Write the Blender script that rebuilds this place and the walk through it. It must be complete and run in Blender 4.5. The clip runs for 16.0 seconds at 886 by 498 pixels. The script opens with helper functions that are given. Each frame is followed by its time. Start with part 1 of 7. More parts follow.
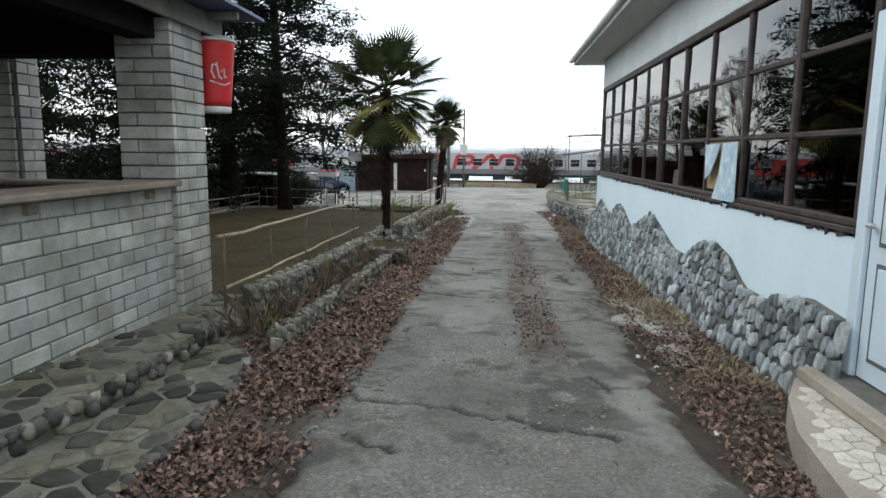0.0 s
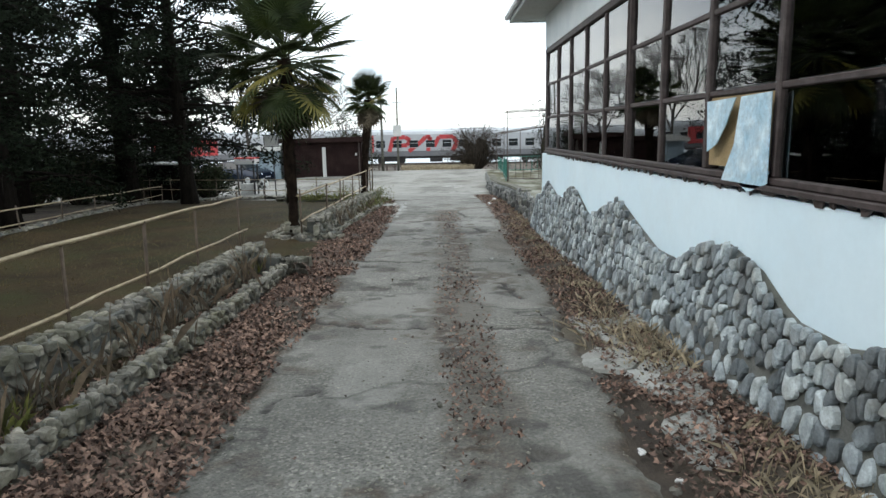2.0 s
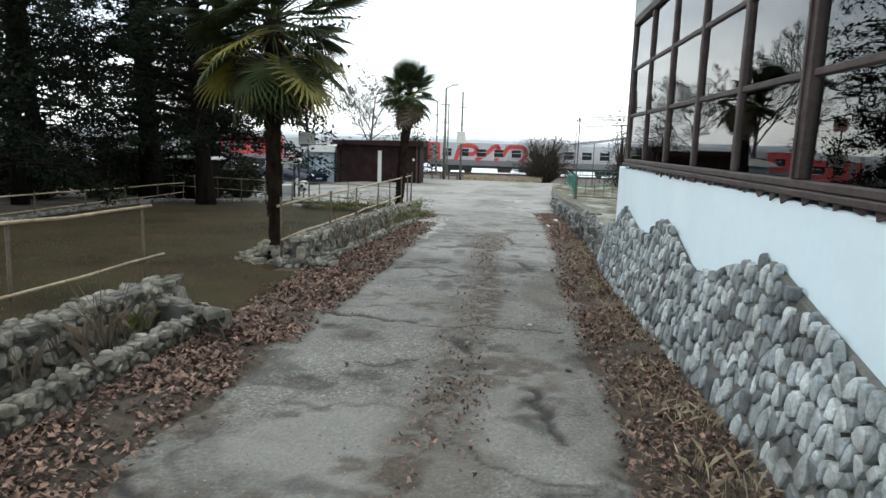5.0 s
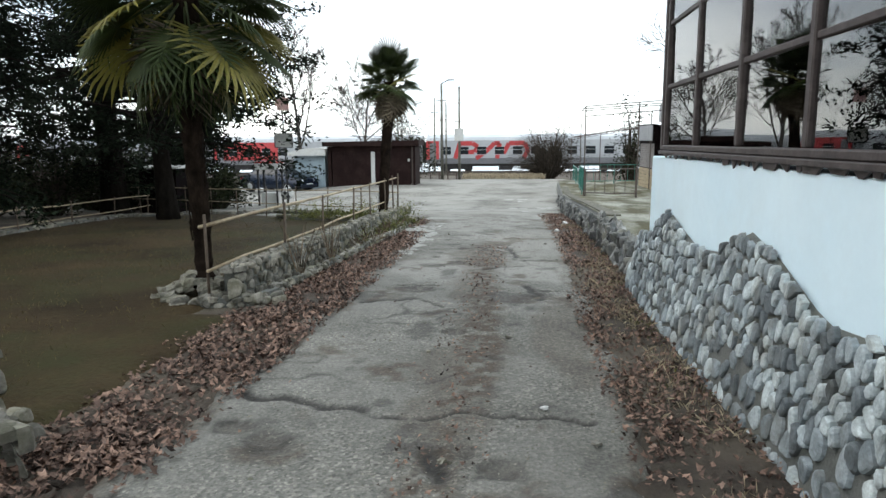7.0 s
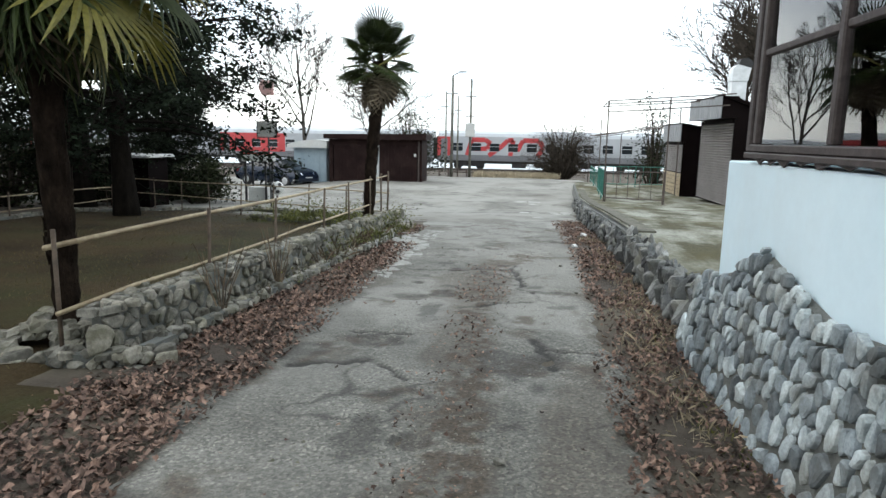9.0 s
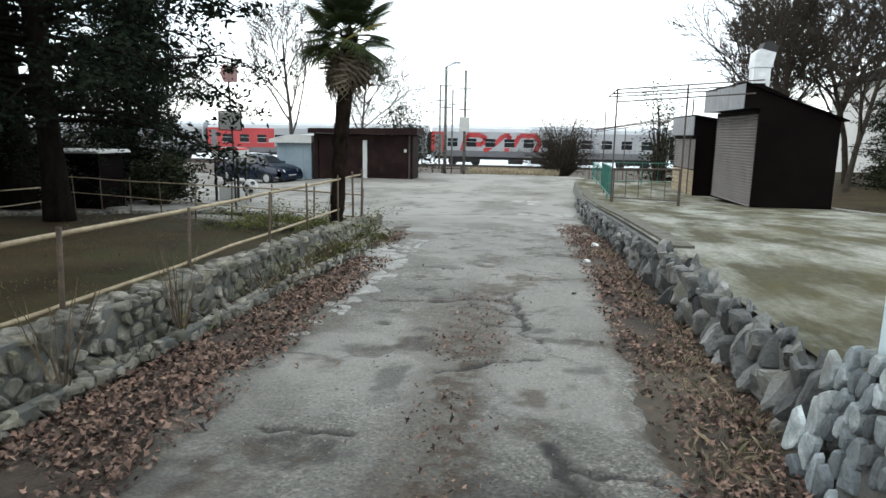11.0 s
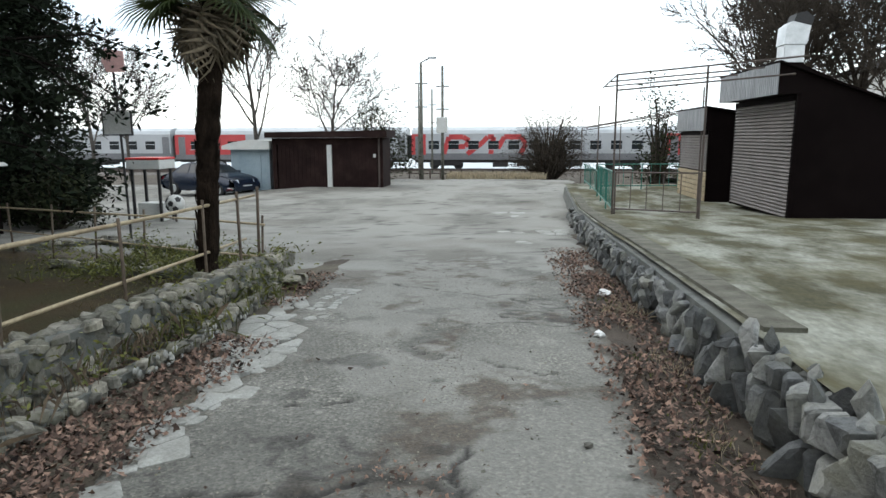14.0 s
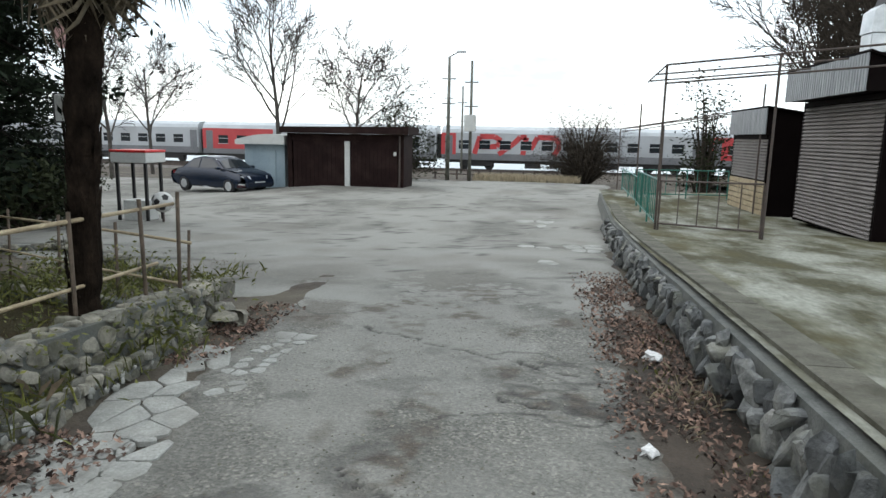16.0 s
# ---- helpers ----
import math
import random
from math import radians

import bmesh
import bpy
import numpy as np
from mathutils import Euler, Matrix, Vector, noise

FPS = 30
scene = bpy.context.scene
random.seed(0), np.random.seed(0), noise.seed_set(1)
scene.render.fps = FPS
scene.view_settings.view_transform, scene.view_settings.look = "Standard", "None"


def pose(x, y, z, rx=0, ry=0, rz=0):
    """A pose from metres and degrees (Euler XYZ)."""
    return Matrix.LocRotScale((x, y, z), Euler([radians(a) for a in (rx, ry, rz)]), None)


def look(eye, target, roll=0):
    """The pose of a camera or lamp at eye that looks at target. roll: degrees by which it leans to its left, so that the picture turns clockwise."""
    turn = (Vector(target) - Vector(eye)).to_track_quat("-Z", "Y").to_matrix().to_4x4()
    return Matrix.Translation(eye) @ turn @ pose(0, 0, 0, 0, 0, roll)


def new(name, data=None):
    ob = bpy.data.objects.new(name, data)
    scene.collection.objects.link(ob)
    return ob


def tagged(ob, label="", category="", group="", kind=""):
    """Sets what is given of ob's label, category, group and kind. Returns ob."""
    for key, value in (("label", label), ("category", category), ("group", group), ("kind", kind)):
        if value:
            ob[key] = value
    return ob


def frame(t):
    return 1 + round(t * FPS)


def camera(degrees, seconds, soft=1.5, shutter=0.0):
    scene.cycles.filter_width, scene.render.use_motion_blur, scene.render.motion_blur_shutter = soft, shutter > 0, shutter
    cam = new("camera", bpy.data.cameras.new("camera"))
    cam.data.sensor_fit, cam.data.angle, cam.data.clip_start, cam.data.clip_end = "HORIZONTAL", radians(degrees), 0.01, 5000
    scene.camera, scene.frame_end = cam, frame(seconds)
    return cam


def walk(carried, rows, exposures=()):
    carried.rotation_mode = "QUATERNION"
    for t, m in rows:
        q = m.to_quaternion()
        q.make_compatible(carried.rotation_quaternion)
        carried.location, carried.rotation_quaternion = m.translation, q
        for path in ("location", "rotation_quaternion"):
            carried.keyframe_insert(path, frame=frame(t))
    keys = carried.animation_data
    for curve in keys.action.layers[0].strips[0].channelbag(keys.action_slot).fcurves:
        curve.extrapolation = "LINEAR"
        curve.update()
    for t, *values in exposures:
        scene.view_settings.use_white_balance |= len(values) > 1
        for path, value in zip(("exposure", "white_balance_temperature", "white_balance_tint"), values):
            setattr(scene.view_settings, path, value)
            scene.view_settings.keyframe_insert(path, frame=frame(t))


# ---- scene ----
cam = camera(68.7, 16.0, soft=1.5)
# seconds, x, y, z, yaw, pitch, roll
PATH = [
    (0.0, 0.000, 0.000, 1.506, 4.82, -8.61, -0.64),
    (0.5, 0.014, 0.599, 1.469, 2.32, -8.82, -1.10),
    (1.0, 0.116, 1.170, 1.432, 2.07, -10.34, 0.74),
    (1.5, 0.169, 1.778, 1.436, 1.00, -10.34, -1.22),
    (2.0, 0.214, 2.367, 1.412, -0.57, -10.16, 1.04),
    (2.5, 0.333, 2.918, 1.393, 0.56, -11.09, 0.11),
    (3.0, 0.395, 3.454, 1.379, 1.69, -9.75, 0.43),
    (3.5, 0.565, 4.005, 1.378, 6.37, -8.94, 0.87),
    (4.0, 0.661, 4.624, 1.325, 6.21, -9.85, -1.11),
    (4.2, 0.684, 4.861, 1.302, 5.84, -9.58, -1.64),
    (6.3, 0.740, 7.126, 1.193, 5.85, -9.27, -1.89),
    (6.5, 0.725, 7.361, 1.183, 4.62, -9.94, -1.54),
    (7.0, 0.776, 7.932, 1.157, 5.96, -9.38, 0.49),
    (7.5, 0.799, 8.524, 1.150, 5.25, -9.35, -1.77),
    (8.0, 0.787, 9.080, 1.146, 4.72, -10.08, -0.17),
    (8.5, 0.850, 9.625, 1.134, 7.65, -9.86, -0.68),
    (9.0, 0.833, 10.178, 1.112, 7.23, -9.74, -1.09),
    (9.2, 0.844, 10.391, 1.111, 8.34, -9.98, -0.06),
    (11.3, 0.760, 12.541, 1.039, 6.60, -10.07, -0.95),
    (11.5, 0.762, 12.769, 1.042, 6.28, -9.97, -0.28),
    (12.0, 0.780, 13.372, 1.040, 7.06, -9.83, -0.76),
    (12.5, 0.746, 14.000, 1.031, 4.96, -9.87, 0.33),
    (13.0, 0.804, 14.535, 0.995, 6.03, -10.17, 1.44),
    (13.5, 0.877, 15.117, 0.996, 6.21, -10.22, 0.26),
    (14.0, 0.931, 15.696, 0.988, 5.70, -9.82, 0.14),
    (14.5, 1.017, 16.210, 0.968, 7.29, -9.54, -0.45),
    (15.0, 1.015, 16.749, 0.950, 6.13, -10.40, 0.22),
    (15.5, 1.063, 17.241, 0.939, 8.85, -10.20, 0.44),
    (16.0, 1.091, 17.720, 0.943, 8.72, -9.89, -1.15),
]
walk(cam, [(t, pose(x, y, z, 90 + pitch, roll, yaw)) for t, x, y, z, yaw, pitch, roll in PATH],
     [(0.0, -0.08), (3.5, 0.12), (9.0, 0.12), (12.5, -0.02), (16.0, -0.23)])


# ---- world, sun, exposure ----
world = bpy.data.worlds.new("overcast_sky")
scene.world = world
world.use_nodes = True
wn, wl = world.node_tree.nodes, world.node_tree.links
wn.clear()
w_out = wn.new("ShaderNodeOutputWorld")
w_sky = wn.new("ShaderNodeTexSky")
w_sky.sky_type = "NISHITA"
w_sky.sun_disc = False
w_sky.sun_elevation, w_sky.sun_rotation = radians(34), radians(250)
w_bg1 = wn.new("ShaderNodeBackground")
w_bg1.inputs["Strength"].default_value = 0.06
wl.new(w_sky.outputs[0], w_bg1.inputs["Color"])
w_co = wn.new("ShaderNodeTexCoord")
w_map = wn.new("ShaderNodeMapping")
w_map.inputs["Scale"].default_value = (1.0, 1.0, 2.6)
wl.new(w_co.outputs["Generated"], w_map.inputs["Vector"])
w_noise = wn.new("ShaderNodeTexNoise")
w_noise.inputs["Scale"].default_value, w_noise.inputs["Detail"].default_value, w_noise.inputs["Roughness"].default_value = 2.6, 7, 0.58
wl.new(w_map.outputs[0], w_noise.inputs["Vector"])
w_ramp = wn.new("ShaderNodeValToRGB")
w_ramp.color_ramp.elements[0].position, w_ramp.color_ramp.elements[0].color = 0.36, (0.58, 0.67, 0.76, 1)
w_ramp.color_ramp.elements[1].position, w_ramp.color_ramp.elements[1].color = 0.66, (1.42, 1.46, 1.43, 1)
wl.new(w_noise.outputs[0], w_ramp.inputs[0])
w_bg2 = wn.new("ShaderNodeBackground")
w_bg2.inputs["Strength"].default_value = 1.55
wl.new(w_ramp.outputs[0], w_bg2.inputs["Color"])
w_add = wn.new("ShaderNodeAddShader")
wl.new(w_bg1.outputs[0], w_add.inputs[0])
wl.new(w_bg2.outputs[0], w_add.inputs[1])
wl.new(w_add.outputs[0], w_out.inputs["Surface"])

sun = new("sun", bpy.data.lights.new("sun", "SUN"))
sun.data.energy, sun.data.angle, sun.data.color = 0.7, radians(25), (1.0, 0.96, 0.9)
sun.matrix_basis = look((-30, 20, 30), (0, 20, 0))

# ---- materials ----
def ramp_node(nt, fac, stops):
    r = nt.nodes.new("ShaderNodeValToRGB")
    while len(r.color_ramp.elements) < len(stops):
        r.color_ramp.elements.new(0.5)
    for e, (p, c) in zip(r.color_ramp.elements, stops):
        e.position, e.color = p, (*c, 1)
    nt.links.new(fac, r.inputs[0])
    return r.outputs[0]


def noise_node(nt, vec, scale, detail=5, rough=0.6):
    n = nt.nodes.new("ShaderNodeTexNoise")
    n.inputs["Scale"].default_value, n.inputs["Detail"].default_value, n.inputs["Roughness"].default_value = scale, detail, rough
    nt.links.new(vec, n.inputs["Vector"])
    return n.outputs[0]


def mix_node(nt, fac, a, b, blend="MIX"):
    m = nt.nodes.new("ShaderNodeMix")
    m.data_type, m.blend_type = "RGBA", blend
    for sock, val in ((m.inputs[0], fac), (m.inputs[6], a), (m.inputs[7], b)):
        if isinstance(val, (int, float)):
            sock.default_value = val
        elif isinstance(val, tuple):
            sock.default_value = (*val, 1)
        else:
            nt.links.new(val, sock)
    return m.outputs[2]


def surface(name, dark, light, scale=3.0, fine=60.0, rough=0.8, bump=0.25, depth=0.01, metal=0.0, rand=0.0, island=0.0,
            stain=None, stain_scale=1.2, stain_amount=0.5, spec=0.5, stretch=(1, 1, 1), translucent=0.0, grit=0.7, sharp=0.18):
    """A worn surface: two tones by broad noise, grain by fine noise, stains, relief."""
    m = bpy.data.materials.new(name)
    m.use_nodes = True
    nt = m.node_tree
    b = nt.nodes["Principled BSDF"]
    g = nt.nodes.new("ShaderNodeNewGeometry")
    mp = nt.nodes.new("ShaderNodeMapping")
    mp.inputs["Scale"].default_value = stretch
    nt.links.new(g.outputs["Position"], mp.inputs["Vector"])
    vec = mp.outputs[0]
    broad, grain = noise_node(nt, vec, scale, 5), noise_node(nt, vec, fine, 4, 0.7)
    col = ramp_node(nt, broad, [(0.5 - sharp, dark), (0.5 + sharp, light)])
    gray = ramp_node(nt, grain, [(0.25, (0.55, 0.55, 0.55)), (0.75, (1.35, 1.35, 1.35))])
    col = mix_node(nt, grit, col, gray, "MULTIPLY")
    if stain:
        s = ramp_node(nt, noise_node(nt, vec, stain_scale, 7, 0.65), [(0.46, (0, 0, 0)), (0.66, (1, 1, 1))])
        sm = nt.nodes.new("ShaderNodeMath")
        sm.operation = "MULTIPLY"
        nt.links.new(s, sm.inputs[0])
        sm.inputs[1].default_value = stain_amount
        col = mix_node(nt, sm.outputs[0], col, stain)
    if rand or island:
        src = nt.nodes.new("ShaderNodeObjectInfo").outputs["Random"] if rand else g.outputs["Random Per Island"]
        amount = rand or island
        r = ramp_node(nt, src, [(0.0, (1 - amount,) * 3), (0.5, (1, 1, 1)), (1.0, (1 + amount, 1 + amount * 0.92, 1 + amount * 0.8))])
        col = mix_node(nt, 1.0, col, r, "MULTIPLY")
    nt.links.new(col, b.inputs["Base Color"])
    b.inputs["Roughness"].default_value, b.inputs["Metallic"].default_value = rough, metal
    b.inputs["Specular IOR Level"].default_value = spec
    if bump:
        bp = nt.nodes.new("ShaderNodeBump")
        bp.inputs["Strength"].default_value, bp.inputs["Distance"].default_value = bump, depth
        nt.links.new(grain, bp.inputs["Height"])
        nt.links.new(bp.outputs[0], b.inputs["Normal"])
    if translucent:
        tr = nt.nodes.new("ShaderNodeBsdfTranslucent")
        nt.links.new(col, tr.inputs["Color"])
        mx = nt.nodes.new("ShaderNodeMixShader")
        mx.inputs[0].default_value = translucent
        nt.links.new(b.outputs[0], mx.inputs[1])
        nt.links.new(tr.outputs[0], mx.inputs[2])
        nt.links.new(mx.outputs[0], nt.nodes["Material Output"].inputs["Surface"])
    return m


def plain(name, color, rough=0.5, metal=0.0, spec=0.5):
    m = bpy.data.materials.new(name)
    m.use_nodes = True
    b = m.node_tree.nodes["Principled BSDF"]
    b.inputs["Base Color"].default_value = (*color, 1)
    b.inputs["Roughness"].default_value, b.inputs["Metallic"].default_value = rough, metal
    b.inputs["Specular IOR Level"].default_value = spec
    return m


def road_material():
    m = bpy.data.materials.new("worn_asphalt")
    m.use_nodes = True
    nt = m.node_tree
    b = nt.nodes["Principled BSDF"]
    g = nt.nodes.new("ShaderNodeNewGeometry")
    vec = g.outputs["Position"]
    def attr(n):
        a = nt.nodes.new("ShaderNodeAttribute")
        a.attribute_name = n
        return a.outputs["Fac"]
    broad = noise_node(nt, vec, 1.3, 10, 0.72)
    grain = noise_node(nt, vec, 42, 6, 0.8)
    gravel = nt.nodes.new("ShaderNodeTexVoronoi")
    gravel.inputs["Scale"].default_value = 62
    nt.links.new(vec, gravel.inputs["Vector"])
    col = ramp_node(nt, broad, [(0.3, (0.112, 0.11, 0.097)), (0.5, (0.175, 0.172, 0.153)), (0.72, (0.255, 0.251, 0.224))])
    pebble = ramp_node(nt, gravel.outputs["Color"], [(0.1, (0.45, 0.45, 0.45)), (0.45, (0.92, 0.92, 0.92)), (0.7, (1.12, 1.12, 1.1)), (0.88, (1.85, 1.8, 1.72))])
    col = mix_node(nt, ramp_node(nt, noise_node(nt, vec, 0.7, 3), [(0.38, (0.15, 0.15, 0.15)), (0.62, (0.8, 0.8, 0.8))]), col, pebble, "MULTIPLY")
    col = mix_node(nt, 0.78, col, ramp_node(nt, grain, [(0.3, (0.42, 0.42, 0.42)), (0.7, (1.5, 1.5, 1.5))]), "MULTIPLY")
    col = mix_node(nt, attr("pale"), col, ramp_node(nt, grain, [(0.3, (0.225, 0.222, 0.2)), (0.7, (0.33, 0.325, 0.295))]))
    crack_tone = ramp_node(nt, grain, [(0.3, (0.018, 0.018, 0.017)), (0.7, (0.06, 0.056, 0.05))])
    dirt_tone = ramp_node(nt, noise_node(nt, vec, 38, 5, 0.7), [(0.3, (0.03, 0.025, 0.019)), (0.55, (0.085, 0.065, 0.046)), (0.75, (0.19, 0.145, 0.105))])
    col = mix_node(nt, attr("dirt"), col, dirt_tone)
    col = mix_node(nt, attr("crack"), col, crack_tone)
    nt.links.new(col, b.inputs["Base Color"])
    b.inputs["Roughness"].default_value = 0.86
    b.inputs["Specular IOR Level"].default_value = 0.35
    add = nt.nodes.new("ShaderNodeMath")
    nt.links.new(grain, add.inputs[0])
    nt.links.new(gravel.outputs["Distance"], add.inputs[1])
    bp = nt.nodes.new("ShaderNodeBump")
    bp.inputs["Strength"].default_value, bp.inputs["Distance"].default_value = 0.55, 0.008
    nt.links.new(add.outputs[0], bp.inputs["Height"])
    nt.links.new(bp.outputs[0], b.inputs["Normal"])
    return m


def glass_material(name, tint=(0.93, 0.95, 0.95)):
    m = bpy.data.materials.new(name)
    m.use_nodes = True
    nt = m.node_tree
    nt.nodes.remove(nt.nodes["Principled BSDF"])
    fr = nt.nodes.new("ShaderNodeFresnel")
    fr.inputs["IOR"].default_value = 2.0
    tp = nt.nodes.new("ShaderNodeBsdfTransparent")
    tp.inputs["Color"].default_value = (*tint, 1)
    gl = nt.nodes.new("ShaderNodeBsdfGlossy")
    gl.inputs["Roughness"].default_value = 0.008
    g = nt.nodes.new("ShaderNodeNewGeometry")
    bp = nt.nodes.new("ShaderNodeBump")
    bp.inputs["Strength"].default_value, bp.inputs["Distance"].default_value = 0.05, 0.01
    nt.links.new(noise_node(nt, g.outputs["Position"], 2.2, 1), bp.inputs["Height"])
    nt.links.new(bp.outputs[0], gl.inputs["Normal"])
    mx = nt.nodes.new("ShaderNodeMixShader")
    nt.links.new(fr.outputs[0], mx.inputs[0])
    nt.links.new(tp.outputs[0], mx.inputs[1])
    nt.links.new(gl.outputs[0], mx.inputs[2])
    nt.links.new(mx.outputs[0], nt.nodes["Material Output"].inputs["Surface"])
    return m


M_ROAD = road_material()
M_SOIL = surface("bare_soil", (0.035, 0.027, 0.02), (0.085, 0.066, 0.049), 1.6, 45, 0.95, 0.6, 0.03, stain=(0.16, 0.14, 0.1), stain_scale=0.7, stain_amount=0.6)
M_LAWN = surface("wet_muddy_lawn", (0.024, 0.018, 0.0095), (0.066, 0.047, 0.025), 0.7, 22, 0.75, 0.8, 0.03, stain=(0.04, 0.044, 0.018), stain_scale=0.9, stain_amount=0.7, spec=0.08)
M_GRASSY = surface("dry_winter_grass", (0.10, 0.09, 0.045), (0.2, 0.17, 0.085), 1.0, 70, 0.95, 0.7, 0.03)
M_MORTAR = surface("grey_mortar", (0.085, 0.09, 0.083), (0.175, 0.18, 0.167), 5, 70, 0.9, 0.5, 0.01, stain=(0.07, 0.07, 0.045), stain_scale=2.5)
M_STONE = surface("river_stone", (0.175, 0.207, 0.22), (0.42, 0.48, 0.505), 9, 60, 0.75, 0.35, 0.005, rand=0.68, stain=(0.13, 0.12, 0.095), stain_scale=3.2, stain_amount=0.6)
M_STONE_JOIN = surface("river_stone_far", (0.175, 0.207, 0.22), (0.42, 0.48, 0.505), 9, 60, 0.75, 0.35, 0.005, island=0.68, stain=(0.13, 0.12, 0.095), stain_scale=3.2, stain_amount=0.6)
M_ROUGH = surface("rough_field_stone", (0.085, 0.082, 0.066), (0.32, 0.305, 0.26), 8, 40, 0.88, 0.6, 0.012, rand=0.45, stain=(0.09, 0.09, 0.05), stain_scale=3.5, stain_amount=0.7)
M_ROUGH_JOIN = surface("rough_field_stone_far", (0.085, 0.082, 0.066), (0.32, 0.305, 0.26), 8, 40, 0.88, 0.6, 0.012, island=0.45, stain=(0.09, 0.09, 0.05), stain_scale=3.5, stain_amount=0.7)
M_PAVE = surface("mossy_flagstone", (0.05, 0.05, 0.038), (0.15, 0.146, 0.112), 5, 50, 0.8, 0.4, 0.008, rand=0.85, stain=(0.06, 0.055, 0.025), stain_scale=1.8, stain_amount=0.6)
M_BRICK = surface("white_silicate_brick", (0.32, 0.33, 0.3), (0.5, 0.505, 0.475), 3, 90, 0.85, 0.3, 0.004, rand=0.2, stain=(0.15, 0.155, 0.105), stain_scale=1.4, stain_amount=0.65)
M_JOINT = surface("brick_joint", (0.1, 0.105, 0.1), (0.18, 0.185, 0.175), 6, 90, 0.95, 0.3, 0.004)
M_PLASTER = surface("pale_blue_painted_plaster", (0.69, 0.85, 0.925), (0.75, 0.89, 0.95), 0.9, 14, 0.85, 0.05, 0.003, stain=(0.68, 0.79, 0.83), stain_scale=1.6, stain_amount=0.4, grit=0.05, spec=0.2)
M_PLATFORM = surface("mossy_concrete", (0.075, 0.071, 0.042), (0.29, 0.295, 0.25), 1.5, 22, 0.9, 0.6, 0.012, stain=(0.085, 0.074, 0.032), stain_scale=1.0, stain_amount=0.92, stretch=(0.9, 0.42, 1), sharp=0.1, grit=0.9, spec=0.15)
M_WALLSTONE = surface("grey_wall_stone", (0.065, 0.069, 0.068), (0.28, 0.29, 0.29), 7, 40, 0.85, 0.7, 0.02, rand=0.75, stain=(0.085, 0.085, 0.055), stain_scale=3.5, stain_amount=0.7)
M_WALLSTONE_JOIN = surface("grey_wall_stone_far", (0.065, 0.069, 0.068), (0.28, 0.29, 0.29), 7, 40, 0.85, 0.7, 0.02, island=0.75, stain=(0.085, 0.085, 0.055), stain_scale=3.5, stain_amount=0.7)
M_CONC = surface("weathered_concrete", (0.1, 0.1, 0.085), (0.22, 0.22, 0.195), 2.5, 60, 0.9, 0.4, 0.008, stain=(0.09, 0.085, 0.055), stain_scale=2)
M_DARKSTONE = surface("dark_river_stone", (0.03, 0.029, 0.026), (0.12, 0.113, 0.1), 8, 60, 0.75, 0.4, 0.006, rand=0.6)
M_COPE = surface("mossy_coping", (0.06, 0.056, 0.038), (0.165, 0.158, 0.125), 4, 60, 0.9, 0.5, 0.01, stain=(0.05, 0.05, 0.028), stain_scale=2.5, stain_amount=0.6)
M_PALE = surface("broken_pale_concrete", (0.24, 0.243, 0.222), (0.43, 0.43, 0.4), 3.5, 60, 0.9, 0.4, 0.008, stain=(0.2, 0.19, 0.16), stain_scale=3)
M_CORR = surface("pale_corrugated_metal", (0.68, 0.75, 0.77), (0.8, 0.85, 0.86), 1.5, 30, 0.5, 0.05, 0.003, metal=0.1, grit=0.12)
M_BROWN = surface("brown_painted_wood", (0.03, 0.021, 0.02), (0.06, 0.044, 0.041), 6, 70, 0.6, 0.3, 0.004, stain=(0.15, 0.125, 0.12), stain_scale=9, stain_amount=0.3)
M_WHITEFRAME = surface("white_pvc", (0.6, 0.73, 0.82), (0.67, 0.79, 0.87), 1.5, 30, 0.35, 0.0, grit=0.06)
M_GLASS = glass_material("window_glass")
# Room shade is put into this brown so the panes read dark.
M_DARKROOM = surface("interior_shade_brown", (0.07, 0.045, 0.032), (0.13, 0.085, 0.06), 2, 30, 0.8, 0.1)
M_BAMBOO = surface("weathered_yellow_pole", (0.24, 0.185, 0.11), (0.46, 0.38, 0.245), 7, 60, 0.6, 0.2, 0.003, stain=(0.2, 0.14, 0.085), stain_scale=6)
M_POST = surface("rusty_brown_post", (0.06, 0.043, 0.03), (0.13, 0.095, 0.065), 9, 70, 0.8, 0.3, 0.003)
M_RUST = surface("dark_rusty_pipe", (0.05, 0.04, 0.036), (0.1, 0.075, 0.062), 9, 70, 0.7, 0.2, 0.002)
M_GREEN = surface("green_painted_rail", (0.012, 0.11, 0.085), (0.025, 0.17, 0.13), 5, 50, 0.5, 0.1, 0.002)
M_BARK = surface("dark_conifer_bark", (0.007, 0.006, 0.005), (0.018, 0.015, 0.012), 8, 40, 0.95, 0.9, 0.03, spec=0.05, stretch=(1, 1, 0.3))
# Shade within the crowns is put into this green, well below real needle albedo.
M_NEEDLE = surface("shade_dark_conifer_foliage", (0.006, 0.009, 0.006), (0.018, 0.025, 0.015), 1.2, 20, 0.9, 0.0, island=0.45, spec=0.05)
M_EVERGREEN = surface("evergreen_shrub_foliage", (0.012, 0.016, 0.008), (0.034, 0.041, 0.02), 1.0, 20, 0.8, 0.0, island=0.45, spec=0.1)
M_TWIG = surface("bare_grey_twig", (0.04, 0.035, 0.031), (0.085, 0.074, 0.064), 5, 30, 0.9, 0.3, 0.01)
M_TWIG_DARK = surface("brown_thicket_twig", (0.028, 0.024, 0.02), (0.07, 0.058, 0.046), 5, 30, 0.9, 0.2, 0.01, island=0.3, spec=0.1)
